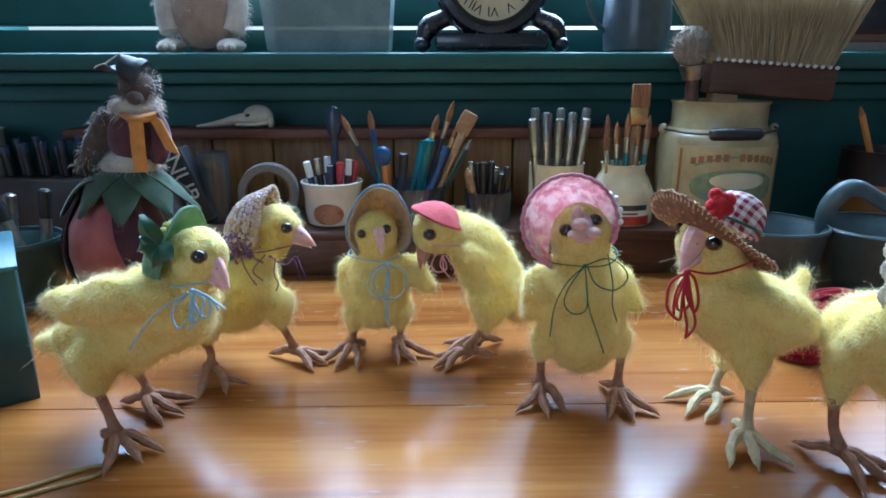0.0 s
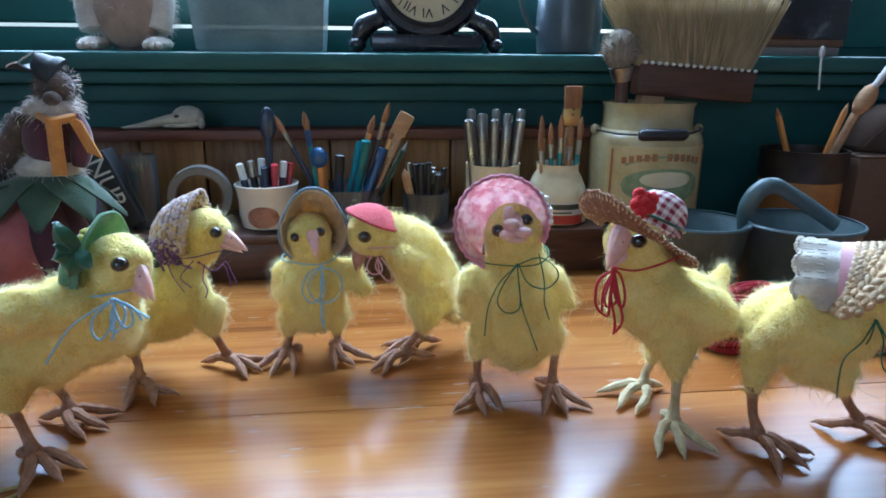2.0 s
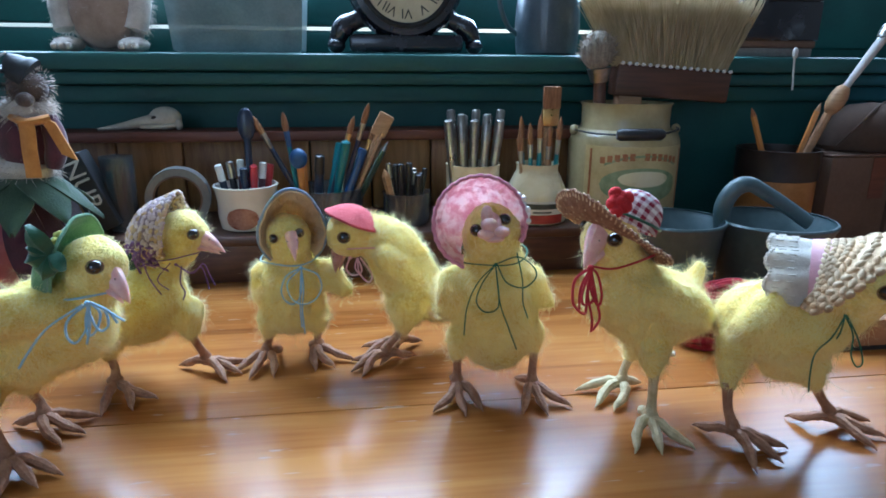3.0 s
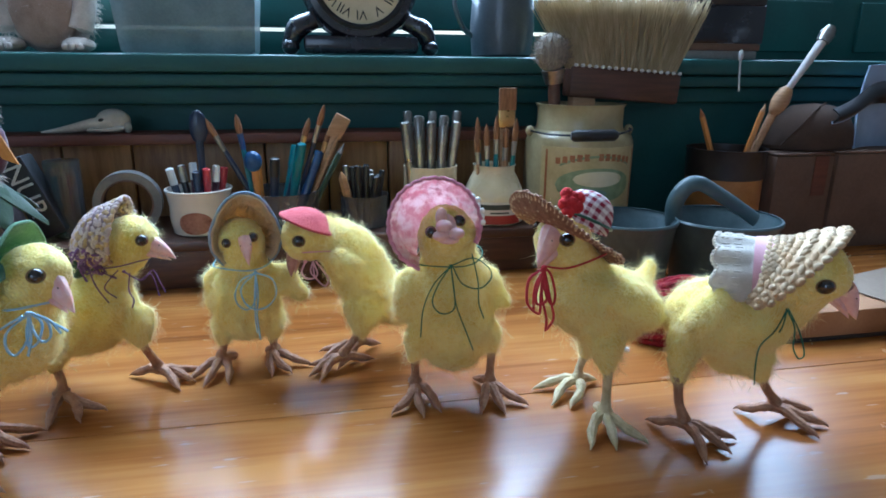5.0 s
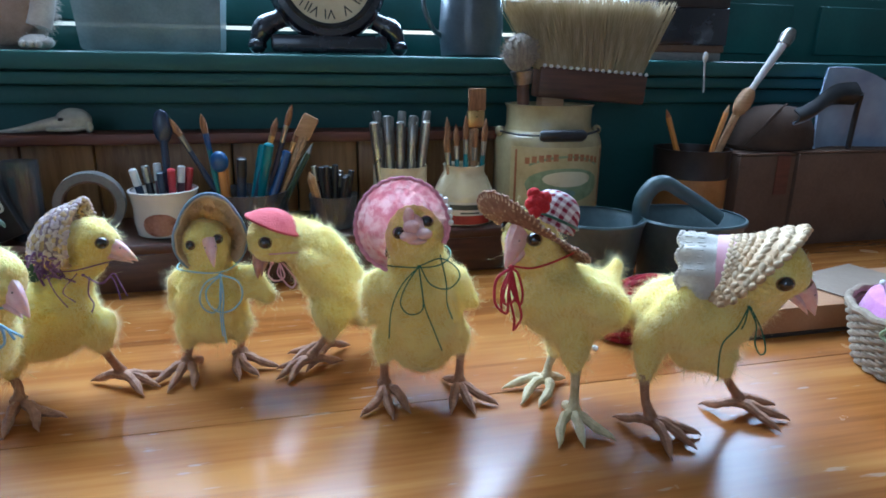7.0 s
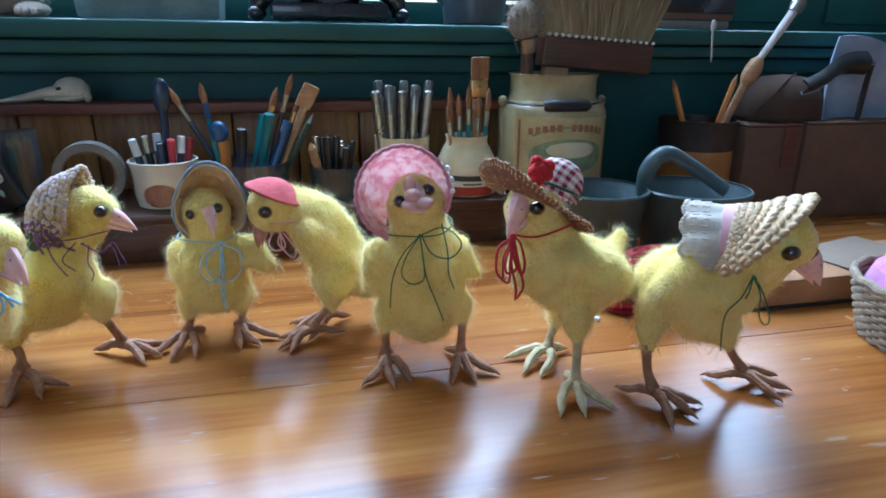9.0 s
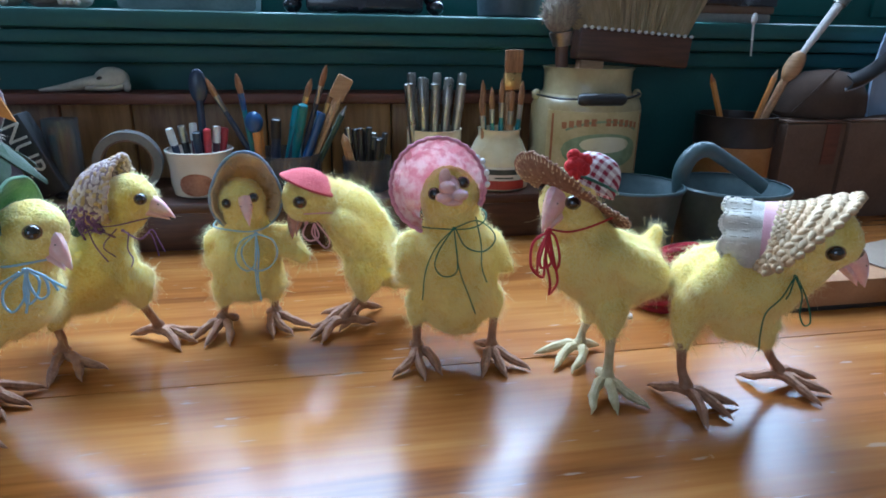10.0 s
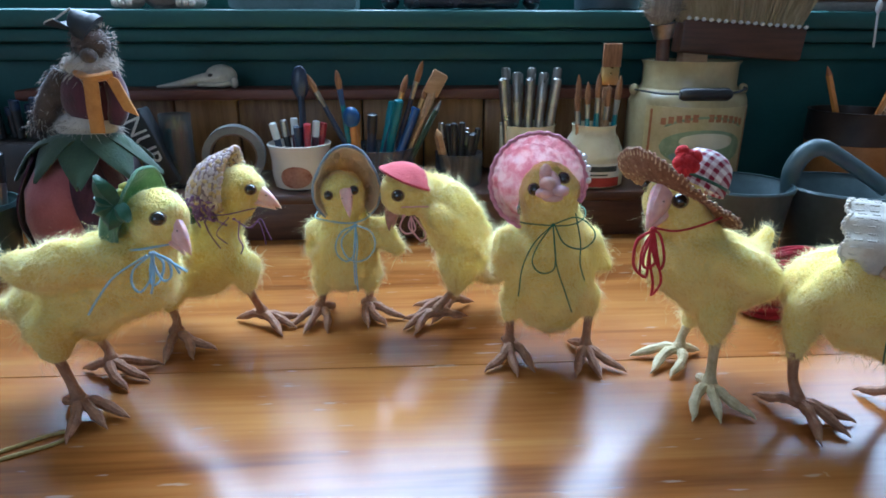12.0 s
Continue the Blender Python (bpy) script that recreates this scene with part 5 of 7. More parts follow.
tie("ribbon_bow", M["red_ribbon"],
    [[(0.145, 0.392, 0.1270), (0.135, 0.391, 0.1210), (0.133, 0.390, 0.1100), (0.135, 0.390, 0.1030), (0.142, 0.390, 0.0980), (0.143, 0.391, 0.1100), (0.145, 0.392, 0.1270)],
     [(0.145, 0.392, 0.1270), (0.149, 0.391, 0.1230), (0.152, 0.390, 0.1100), (0.150, 0.390, 0.1030), (0.145, 0.391, 0.1140), (0.145, 0.392, 0.1270)],
     [(0.145, 0.392, 0.1270), (0.142, 0.391, 0.1200), (0.139, 0.390, 0.1100), (0.141, 0.390, 0.1040), (0.147, 0.390, 0.1080), (0.145, 0.392, 0.1270)]],
    [[(0.145, 0.392, 0.1270), (0.144, 0.391, 0.1100), (0.148, 0.391, 0.0930), (0.148, 0.391, 0.0840)], [(0.145, 0.392, 0.1270), (0.150, 0.391, 0.1060), (0.153, 0.391, 0.0930), (0.149, 0.391, 0.0850)], [(0.145, 0.392, 0.1270), (0.139, 0.391, 0.1140), (0.139, 0.391, 0.0990)]],
    0.0011, "red cotton bow hanging under a chick's bill")

# straw bonnet with pink ribbon and lace
b = thing("lace_bonnet", None, "pale straw bonnet with pink ribbon and white lace", "bonnet", "chicks' bonnets")
m = head_axes((0.314, 0.3700, 0.1155), (0.77, -0.62, 0.08), (0.0, 0.0, 1))
fn = shell(m, [(0.025, 0.0352), (0.010, 0.0330), (-0.004, 0.0280), (-0.011, 0.0275), (-0.018, 0.0268)], -108, 108, shear=0.035)
part("straw_brim", Geo().sheet(fn, 36, 8, M["straw"], 0.0016), b)
part("braid", knots(fn, 7, 26, 0.0030, [M["pale_straw"], M["straw"], M["pale_straw"]], rng4, 0.08), b, "chunky plaited straw")
fr = shell(m, [(-0.015, 0.0280), (-0.021, 0.0276), (-0.027, 0.0275)], -102, 102, 0.004, 18)
part("ribbon", Geo().sheet(fr, 40, 4, M["pale_pink"], 0.0014), b, "pale pink satin ribbon")
fl = shell(m, [(-0.050, 0.0280), (-0.042, 0.0284), (-0.034, 0.0278), (-0.026, 0.0270)], -108, 108, 0.045, 11, scallop=0.0016)
part("lace", Geo().sheet(fl, 90, 10, M["lace"], 0.0010), b, "white cotton lace frill")
part("crown", Geo().sheet(shell(m, [(-0.027, 0.0270), (-0.036, 0.0255), (-0.044, 0.0210), (-0.047, 0.0120), (-0.0480, 0.0010)], -100, 100), 40, 10, M["lace"], 0.0010), b, "gathered white cotton crown")
g = Geo()
for i in range(24):
    for v in (0.55, 0.25):
        p = Vector(fl((i + 0.5) / 24, v))
        ring = [p + (m.to_3x3() @ Vector((0.0021 * math.cos(a) * math.cos(0.1 * i), 0.0021 * math.sin(a), 0.0005))) for a in (2 * math.pi * k / 9 for k in range(9))]
        g.tube(ring, 0.0006, M["lace"], 5, closed=True)
for i in range(48):
    g.ball(fl((i + 0.5) / 48, 0.0), (0.0019, 0.0014, 0.0019), M["lace"], 6, 4)
part("eyelet_trim", g, b, "raised lace eyelets and scalloped edge")
tie("thread_tie", M["green_thread"],
    [[(0.296, 0.356, 0.1020), (0.302, 0.355, 0.0900), (0.302, 0.354, 0.0770), (0.307, 0.354, 0.0690), (0.311, 0.354, 0.0720), (0.306, 0.355, 0.0870), (0.297, 0.356, 0.1020)]],
    [[(0.296, 0.356, 0.1020), (0.288, 0.354, 0.0890), (0.277, 0.352, 0.0800), (0.276, 0.352, 0.0660), (0.279, 0.354, 0.0520)], [(0.296, 0.356, 0.1020), (0.294, 0.355, 0.0920), (0.292, 0.355, 0.0870)]],
    0.0006, "dark green thread tie hanging from a lace bonnet")

# ---------- things on the ledge ----------
LT = 0.0572   # top of the ledge


def vessel(name, x, y, z, outer, mat, label, category, wall=0.0025, n=40):
    """A turned pot, closed at the bottom and hollow."""
    inner = [(max(rr - wall, 0.001), zz) for rr, zz in reversed(outer[1:])] + [(max(outer[1][0] - wall, 0.002), outer[0][1] + wall), (0.0, outer[0][1] + wall)]
    return thing(name, Geo().lathe([(0.0, outer[0][1])] + outer + inner, mat, n), label, category, at=(x, y, z))


def stick(name, foot_at, tip, r, mats, label, category, group, kind="pen", bristle=0.0, hair=None):
    """A pen, pencil or paintbrush leaning in a pot."""
    a, b = Vector(foot_at), Vector(tip)
    d = b - a
    at = lambda t: a + d * t
    ob = thing(name, None, label, category, group)
    if kind == "brush":
        part("handle", Geo().tube([at(0), at(0.2), at(0.45), at(1 - bristle - 0.12)], [r * 0.55, r * 0.8, r, r * 0.8], mats[0], 8), ob)
        part("ferrule", Geo().tube([at(1 - bristle - 0.14), at(1 - bristle)], [r * 0.82, r * 1.0], mats[1], 8), ob)
        part("bristles", Geo().tube([at(1 - bristle - 0.01), at(1 - bristle * 0.6), at(1 - bristle * 0.25), at(1)], [r * 0.95, r * 1.15, r * 0.8, r * 0.2], hair or M["brown_hair"], 8), ob)
    elif kind == "pencil":
        part("barrel", Geo().tube([at(0), at(0.88)], r, mats[0], 6), ob)
        part("point", Geo().tube([at(0.88), at(0.97), at(1)], [r, r * 0.35, r * 0.08], mats[1], 6), ob)
    else:
        part("barrel", Geo().tube([at(0), at(0.74)], [r, r], mats[0], 10), ob)
        part("cap", Geo().tube([at(0.735), at(0.74), at(0.985), at(1)], [r * 0.8, r * 1.12, r * 1.08, r * 0.75], mats[1], 10), ob)
    return ob


mug = vessel("mug", -0.1325, 0.808, LT, [(0.028, 0.0), (0.032, 0.002), (0.0345, 0.016), (0.0345, 0.034), (0.0365, 0.047), (0.0385, 0.0525), (0.0378, 0.0535)], M["porcelain"], "white china mug with a brown oval picture, holding pens", "mug")


def decal(rad, a0, a1, z0, z1, mat, shape="oval", n=20):
    """A thin print lying on a turned pot's front."""
    def fn(u, v):
        a = radians(a0 + (a1 - a0) * u)
        h = math.sqrt(max(0.0, 1 - (2 * u - 1) ** 2)) if shape == "oval" else 1.0
        z = (z0 + z1) / 2 + (v - 0.5) * (z1 - z0) * h
        if shape == "arch":
            z += 0.25 * (a1 - a0) * 0.0006 * (1 - (2 * u - 1) ** 2)
        return (rad * math.sin(a), -rad * math.cos(a), z)
    return Geo().sheet(fn, n, 6, mat, 0.0006)


part("picture", decal(0.0349, -34, 30, 0.004, 0.030, M["brown_print"]), mug, "brown oval printed picture")
for k, (dx, tz, mat, cap) in enumerate(((-0.024, 0.135, "navy", "white"), (-0.015, 0.137, "black", "steel"), (-0.006, 0.138, "maroon", "white"), (0.010, 0.134, "red", "red"), (0.018, 0.136, "maroon", "white"), (0.024, 0.132, "red", "red"), (0.0, 0.131, "navy", "navy"))):
    stick("pen", (-0.1325 + dx * 0.7, 0.812 + 0.006 * (k % 2), LT + 0.004), (-0.1325 + dx * 1.2, 0.800 + 0.012 * (k % 3), tz), 0.0042, (M[mat], M[cap]), "capped felt pen standing in a white mug", "pen", "pens in the mug")
ob = thing("wooden_spoon", None, "dark wooden spoon standing in a mug", "spoon")
part("handle", Geo().tube([(-0.128, 0.815, LT + 0.004), (-0.128, 0.818, 0.165)], 0.0042, M["navy"], 8), ob)
part("bowl", Geo().ball((-0.128, 0.818, 0.180), (0.0105, 0.005, 0.020), M["navy"], 12, 8), ob)

# olive glass pot of brushes and pens
pot = vessel("glass_pot", -0.038, 0.815, LT, [(0.040, 0.0), (0.044, 0.003), (0.046, 0.025), (0.046, 0.044), (0.0475, 0.047)], M["smoke"], "dark glass pot crammed with paintbrushes and pens", "pot")
pot_sticks = [(-0.030, -0.082, 0.196, "teal", "brush", "blue"), (-0.026, -0.062, 0.150, "orange_wood", "pencil", "orange_wood"), (-0.020, -0.120, 0.190, "navy", "brush", "steel"), (0.000, -0.018, 0.156, "teal", "pen", "teal"), (0.006, -0.010, 0.162, "teal", "pen", "teal"), (0.010, 0.004, 0.158, "white", "pencil", "beech"), (0.016, 0.010, 0.150, "blue", "pen", "blue"), (0.020, 0.026, 0.178, "beech", "brush", "brass"), (0.012, 0.018, 0.206, "navy", "brush", "steel"), (-0.004, 0.000, 0.190, "navy", "brush", "brass"), (0.024, 0.034, 0.170, "beech", "pencil", "beech"), (0.026, 0.012, 0.138, "steel", "pen", "steel"), (-0.012, -0.042, 0.146, "navy", "pen", "black"), (0.030, 0.040, 0.160, "leaf_felt", "pencil", "steel")]
for k, (bx, tx, tz, c1, kd, c2) in enumerate(pot_sticks):
    stick({"brush": "paintbrush", "pencil": "pencil", "pen": "pen"}[kd], (-0.038 + bx * 0.9, 0.815 + 0.010 * ((k % 3) - 1), LT + 0.004), (tx, 0.812 + 0.012 * ((k % 4) - 1.5), tz), 0.0036 if kd != "pen" else 0.0055, (M[c1], M[c2]), {"brush": "thin paintbrush standing in a dark glass pot", "pencil": "wooden pencil standing in a dark glass pot", "pen": "coloured marker standing in a dark glass pot"}[kd], {"brush": "paintbrush", "pencil": "pencil", "pen": "pen"}[kd], "tools in the glass pot", kd, 0.16)
ob = thing("sponge_brush", None, "round blue sponge brush with orange handle", "brush")
part("handle", Geo().tube([(-0.062, 0.800, LT + 0.004), (-0.0655, 0.795, 0.132)], 0.0045, M["orange_wood"], 8), ob)
part("sponge", Geo().ball((-0.067, 0.794, 0.142), (0.0105, 0.009, 0.0125), M["blue"], 12, 8), ob)
ob = thing("paddle_brush", None, "flat orange-brown wooden palette knife in a pot", "tool")
part("blade", Geo().box((0.034, 0.822, 0.178), (0.020, 0.006, 0.030), M["beech"], 0.003, Matrix.Rotation(0.5, 3, "Y")), ob)
part("handle", Geo().tube([(-0.01, 0.818, LT + 0.01), (0.028, 0.822, 0.166)], 0.004, M["beech"], 8), ob)

# small clear jar of black fineliners
jar = vessel("plastic_jar", 0.062, 0.808, LT, [(0.026, 0.0), (0.029, 0.002), (0.030, 0.038), (0.0305, 0.04)], M["smoke"], "smoky plastic jar full of black drawing pens", "jar", 0.0016)
for k in range(11):
    a = k * 2.4
    q = 0.007 + 0.0017 * k
    stick("pen", (0.062 + q * 0.7 * math.cos(a), 0.808 + q * 0.7 * math.sin(a), LT + 0.003), (0.064 + q * 1.15 * math.cos(a), 0.808 + q * math.sin(a), 0.122 + 0.013 * ((k * 7) % 5) / 4), 0.0036, (M["black"], M["steel"] if k % 3 == 0 else M["black"]), "black drawing pen in a smoky jar", "pen", "pens in the smoky jar")
stick("paintbrush", (0.05, 0.80, LT + 0.004), (0.034, 0.792, 0.128), 0.0052, (M["beech"], M["beech"]), "flat beech stick in a smoky jar", "stick", "pens in the smoky jar", "pencil")

# cream beaker with steel markers
vessel("beaker", 0.147, 0.812, LT, [(0.030, 0.0), (0.033, 0.002), (0.0335, 0.03), (0.034, 0.071), (0.0345, 0.0735)], M["cream_glaze"], "cream enamel beaker holding silver markers", "beaker")
for k in range(10):
    x = -0.027 + 0.006 * k
    yy = (0.014 if k % 2 else -0.012)
    stick("marker", (0.147 + x * 0.8, 0.812 + yy, LT + 0.004), (0.149 + x * 1.35, 0.812 + yy * 1.3, 0.186 + 0.010 * ((k * 3) % 4) / 3), 0.0052, (M["steel"], M["steel"]), "silver metal marker in a cream beaker", "marker", "markers in the beaker")

# cream shouldered jar with label and brushes
jb = vessel("mustard_jar", 0.229, 0.806, LT, [(0.036, 0.0), (0.039, 0.002), (0.0395, 0.034), (0.0385, 0.039), (0.030, 0.058), (0.0262, 0.064), (0.0262, 0.071), (0.0275, 0.0735)], M["cream_glaze"], "cream glazed jar with red and black label, holding brushes", "jar")
part("label_band", decal(0.0399, -48, 40, 0.003, 0.014, M["label_red"], "flat"), jb, "red label band")
part("label_panel", decal(0.0399, -48, 40, 0.0145, 0.031, M["porcelain"], "flat"), jb, "cream label panel")
part("label_bar", decal(0.0404, -40, 32, 0.0215, 0.0280, M["label_dark"], "flat"), jb, "dark lettering bar")
part("label_bar", decal(0.0404, -20, 14, 0.0165, 0.0185, M["label_dark"], "flat"), jb, "thin lettering bar")
for k in range(9):
    x = -0.021 + 0.0052 * k
    yy = 0.010 if k % 2 else -0.010
    stick("paintbrush", (0.229 + x * 0.8, 0.806 + yy, LT + 0.004), (0.228 + x * 1.25, 0.806 + yy, 0.172 + 0.020 * ((k * 5) % 7) / 6), 0.0035, (M["teal"] if k % 3 else M["beech"], M["brass"] if k % 2 else M["steel"]), "paintbrush with blue handle in a cream jar", "paintbrush", "brushes in the cream jar", "brush", 0.22)
fb = thing("flat_brush", None, "broad flat varnish brush with brown bristles", "paintbrush")
part("handle", Geo().box((0.243, 0.812, 0.118), (0.012, 0.006, 0.115), M["beech"], 0.002), fb)
part("ferrule", Geo().box((0.245, 0.812, 0.187), (0.022, 0.007, 0.022), M["brass"], 0.002), fb)
part("bristles", Geo().box((0.246, 0.812, 0.211), (0.023, 0.006, 0.028), M["brown_hair"], 0.002), fb)

# stoneware crock with wire handle, hand brush and round brush
ck = vessel("stoneware_crock", 0.357, 0.842, LT, [(0.066, 0.0), (0.071, 0.004), (0.072, 0.03), (0.072, 0.100), (0.069, 0.108), (0.059, 0.114), (0.057, 0.120), (0.057, 0.142), (0.060, 0.147)], M["stoneware"], "aged cream stoneware crock with printed label and wire handle", "crock", 0.005)
part("label_panel", decal(0.0725, -62, 58, 0.012, 0.096, M["label_cream"], "flat", 40), ck, "pale yellow printed panel")
for i in range(12):
    a = -42 + 7.2 * i
    if i != 5:
        k = ((i - 5.5) / 6) ** 2
        part("label_bar", decal(0.0730, a - 2.5, a + 2.5, 0.0795 - 0.006 * k, 0.0885 - 0.007 * k, M["ochre_print"], "flat", 3), ck, "faded brown lettering bar")
part("label_arch", decal(0.0730, -40, 38, 0.0715, 0.0745, M["sage_print"], "arch", 30), ck, "sage green printed line")
part("label_picture", decal(0.0730, -44, 42, 0.026, 0.070, M["sage_print"], "oval", 30), ck, "faded green landscape print")
part("label_picture", decal(0.0734, -26, 28, 0.046, 0.066, M["cream_glaze"], "oval", 24), ck, "pale printed sky")
part("label_picture", decal(0.0734, -34, 10, 0.030, 0.044, M["teal_print"], "oval", 24), ck, "blue-green printed hill")
for a in (-55, 51):
    part("label_border", decal(0.0730, a - 1.2, a + 1.2, 0.016, 0.092, M["ochre_print"], "flat", 3), ck, "thin brown border line")
for s in (-1, 1):
    part("lug", Geo().ball((s * 0.071, -0.004, 0.112), (0.006, 0.006, 0.007), M["stoneware"], 10, 8), ck)
part("wire_handle", Geo().tube(spline([(-0.072, -0.004, 0.112), (-0.060, -0.060, 0.112), (-0.030, -0.080, 0.1125), (0.010, -0.080, 0.1125), (0.040, -0.068, 0.117), (0.072, -0.004, 0.114)], 8), 0.0014, M["iron"], 6), ck, "black wire handle")
part("grip", Geo().tube([(-0.044, -0.080, 0.1125), (-0.040, -0.081, 0.1125), (0.012, -0.081, 0.1125), (0.016, -0.080, 0.1125)], [0.005, 0.0075, 0.0075, 0.005], M["black"], 12), ck, "black turned wooden grip")


def bristle_block(name, parent, c, size, top, count, mat, seed, label=""):
    """A fan of stiff hairs over a wooden block, with a dense core."""
    g, rg = Geo(), random.Random(seed)
    w, d, h = size
    for i in range(count):
        u, v = rg.uniform(-0.5, 0.5), rg.uniform(-0.5, 0.5)
        a = Vector((c[0] + u * w, c[1] + v * d, c[2] - 0.004))
        b2 = Vector((c[0] + (top[0] + u * top[1]) + rg.gauss(0, 0.0022), c[1] + v * d * 2.2 + rg.gauss(0, 0.003), c[2] + h * rg.uniform(0.88, 1.04) - 0.006 * abs(u)))
        k = a.lerp(b2, 0.5) + Vector((rg.gauss(0, 0.0012), rg.gauss(0, 0.0012), 0))
        g.tube([a, k, b2], [0.0008, 0.0008, 0.0004], mat, 4)
    return part(name, g, parent, label)


hb = thing("hand_brush", None, "wooden hand brush with long pale bristles standing in a crock", "brush")
rot = Matrix.Rotation(radians(4), 3, "Y")
part("block", Geo().box((0.414, 0.842, 0.228), (0.158, 0.030, 0.040), M["dark_wood"], 0.004, rot), hb, "brown wooden brush block")
part("handle", Geo().box((0.358, 0.842, 0.170), (0.034, 0.022, 0.130), M["beech"], 0.005), hb)
bristle_block("bristles", hb, (0.414, 0.842, 0.249), (0.150, 0.022, 0.088), (-0.008, 0.235), 1500, M["bristle"], 5, "pale horsehair bristles")
g = Geo()
for i in range(17):
    g.ball((0.341 + i * 0.0093, 0.826, 0.2535 - i * 0.00066), (0.0030, 0.0024, 0.0024), M["white"], 7, 5)
part("tufts", g, hb, "row of knotted bristle tufts")
rb = thing("round_brush", None, "round grey badger-hair brush standing in a crock", "brush")
part("handle", Geo().tube([(0.325, 0.83, LT + 0.006), (0.311, 0.825, 0.238)], 0.008, M["dark_wood"], 12), rb)
part("ferrule", Geo().tube([(0.3115, 0.825, 0.230), (0.309, 0.824, 0.247)], [0.011, 0.0155], M["steel"], 16), rb)
g = Geo()
g.ball((0.305, 0.822, 0.268), (0.0215, 0.019, 0.024), M["grey_hair"], 18, 12)
rg = random.Random(8)
for i in range(420):
    d = Vector((rg.gauss(0, 1), rg.gauss(0, 1), rg.uniform(-0.6, 1.4))).normalized()
    p = Vector((0.305, 0.822, 0.266))
    g.tube([p + d * 0.017, p + d * rg.uniform(0.023, 0.029) + Vector((0, 0, 0.002))], [0.0006, 0.0003], M["grey_hair"], 4)
part("hair", g, rb, "grey badger hair")

# tape roll, smoky tube, books, on the left part of the ledge
tr = thing("tape_roll", None, "off-white roll of paper tape standing on edge", "tape")
part("tape", Geo().lathe([(0.0275, -0.011), (0.0365, -0.011), (0.037, 0.0), (0.0365, 0.011), (0.0275, 0.011), (0.0275, -0.011)], M["tape_ring"], 48, pose(-0.213, 0.815, LT + 0.0371, 90, 0, 8)), tr)
part("core", Geo().lathe([(0.0255, -0.0115), (0.0277, -0.0115), (0.0277, 0.0115), (0.0255, 0.0115), (0.0255, -0.0115)], M["cardboard"], 48, pose(-0.213, 0.815, LT + 0.0371, 90, 0, 8)), tr, "brown card core")
vessel("pencil_tube", -0.278, 0.812, LT, [(0.0165, 0.0), (0.018, 0.002), (0.0185, 0.08), (0.0185, 0.088)], M["smoke"], "smoky plastic tube of coloured pencils", "tube", 0.0014)
for k, c in enumerate(("orange_wood", "red", "beech", "teal", "ochre_print")):
    a = k * 1.256
    stick("pencil", (-0.278 + 0.009 * math.cos(a), 0.812 + 0.009 * math.sin(a), LT + 0.004), (-0.278 + 0.010 * math.cos(a), 0.812 + 0.010 * math.sin(a), 0.138), 0.0034, (M[c], M["beech"]), "coloured pencil inside a smoky tube", "pencil", "pencils in the tube", "pencil")
bk = thing("book", None, "charcoal book with white spine letters standing on the ledge", "book")
mt = pose(-0.304, 0.800, 0.1065, 0, -22, 0)
part("cover", Geo().box(mt.translation, (0.030, 0.030, 0.092), M["book"], 0.003, mt.to_3x3()), bk)
part("letters", writing("NUR", 0.029, M["white"], mt @ pose(0, -0.0158, 0.010) @ pose(0, 0, 0, 90, 0, 0) @ pose(0, 0, 0, 0, 0, -90)), bk, "white spine letters")
bk = thing("book", None, "thin maroon and white book leaning on the ledge", "book")
mt = pose(-0.352, 0.812, 0.104, 0, -14, 0)
part("cover", Geo().box(mt.translation, (0.012, 0.07, 0.088), M["maroon"], 0.002, mt.to_3x3()), bk)
part("pages", Geo().box(mt @ Vector((0, -0.002, 0)), (0.008, 0.070, 0.084), M["paper"], 0.001, mt.to_3x3()), bk)

# animal skull on the rail
sk = Geo()
sk.ball((-0.236, 0.878, 0.1835), (0.020, 0.014, 0.0145), M["bone"], 18, 12)
sk.tube(spline([(-0.236, 0.876, 0.1815), (-0.262, 0.874, 0.1790), (-0.290, 0.872, 0.1740), (-0.315, 0.870, 0.1712)], 6), [0.0128, 0.0124, 0.0118, 0.0112, 0.0105, 0.0098, 0.0090, 0.0084, 0.0078, 0.0070, 0.0064, 0.0058, 0.0052, 0.0046, 0.0040, 0.0034, 0.0028, 0.0022, 0.0014], M["bone"], 12, flat=0.8)
sk.tube(spline([(-0.222, 0.868, 0.176), (-0.240, 0.862, 0.174), (-0.262, 0.864, 0.174)], 5), 0.0024, M["bone"], 7)
sk.ball((-0.219, 0.872, 0.176), (0.005, 0.006, 0.007), M["bone"], 10, 8)
# Dark ball for the eye socket: the hollow's shade is put into colour.
sk.ball((-0.246, 0.8665, 0.1845), (0.0042, 0.0024, 0.0030), M["tin_dark"], 10, 8)
thing("animal_skull", sk, "small bleached animal skull lying on the rail", "skull")

# ---------- left of the desk ----------


def shag(g, centre, radii, mat, count, length, rng, droop=0.5, thick=0.00032):
    """Shaggy hairs over a rounded form, hanging by their own weight."""
    for _ in range(count):
        d = Vector((rng.gauss(0, 1), rng.gauss(0, 1), rng.gauss(0, 1))).normalized()
        p = Vector(centre) + Vector((d.x * radii[0], d.y * radii[1], d.z * radii[2])) * 0.97
        ln = length * rng.uniform(0.6, 1.4)
        sway = Vector((rng.gauss(0, 0.35), rng.gauss(0, 0.35), -droop))
        g.tube([p, p + ln * (0.5 * d + 0.2 * sway), p + ln * (0.8 * d + 0.75 * sway)], [thick, thick * 0.8, thick * 0.25], mat, 4)


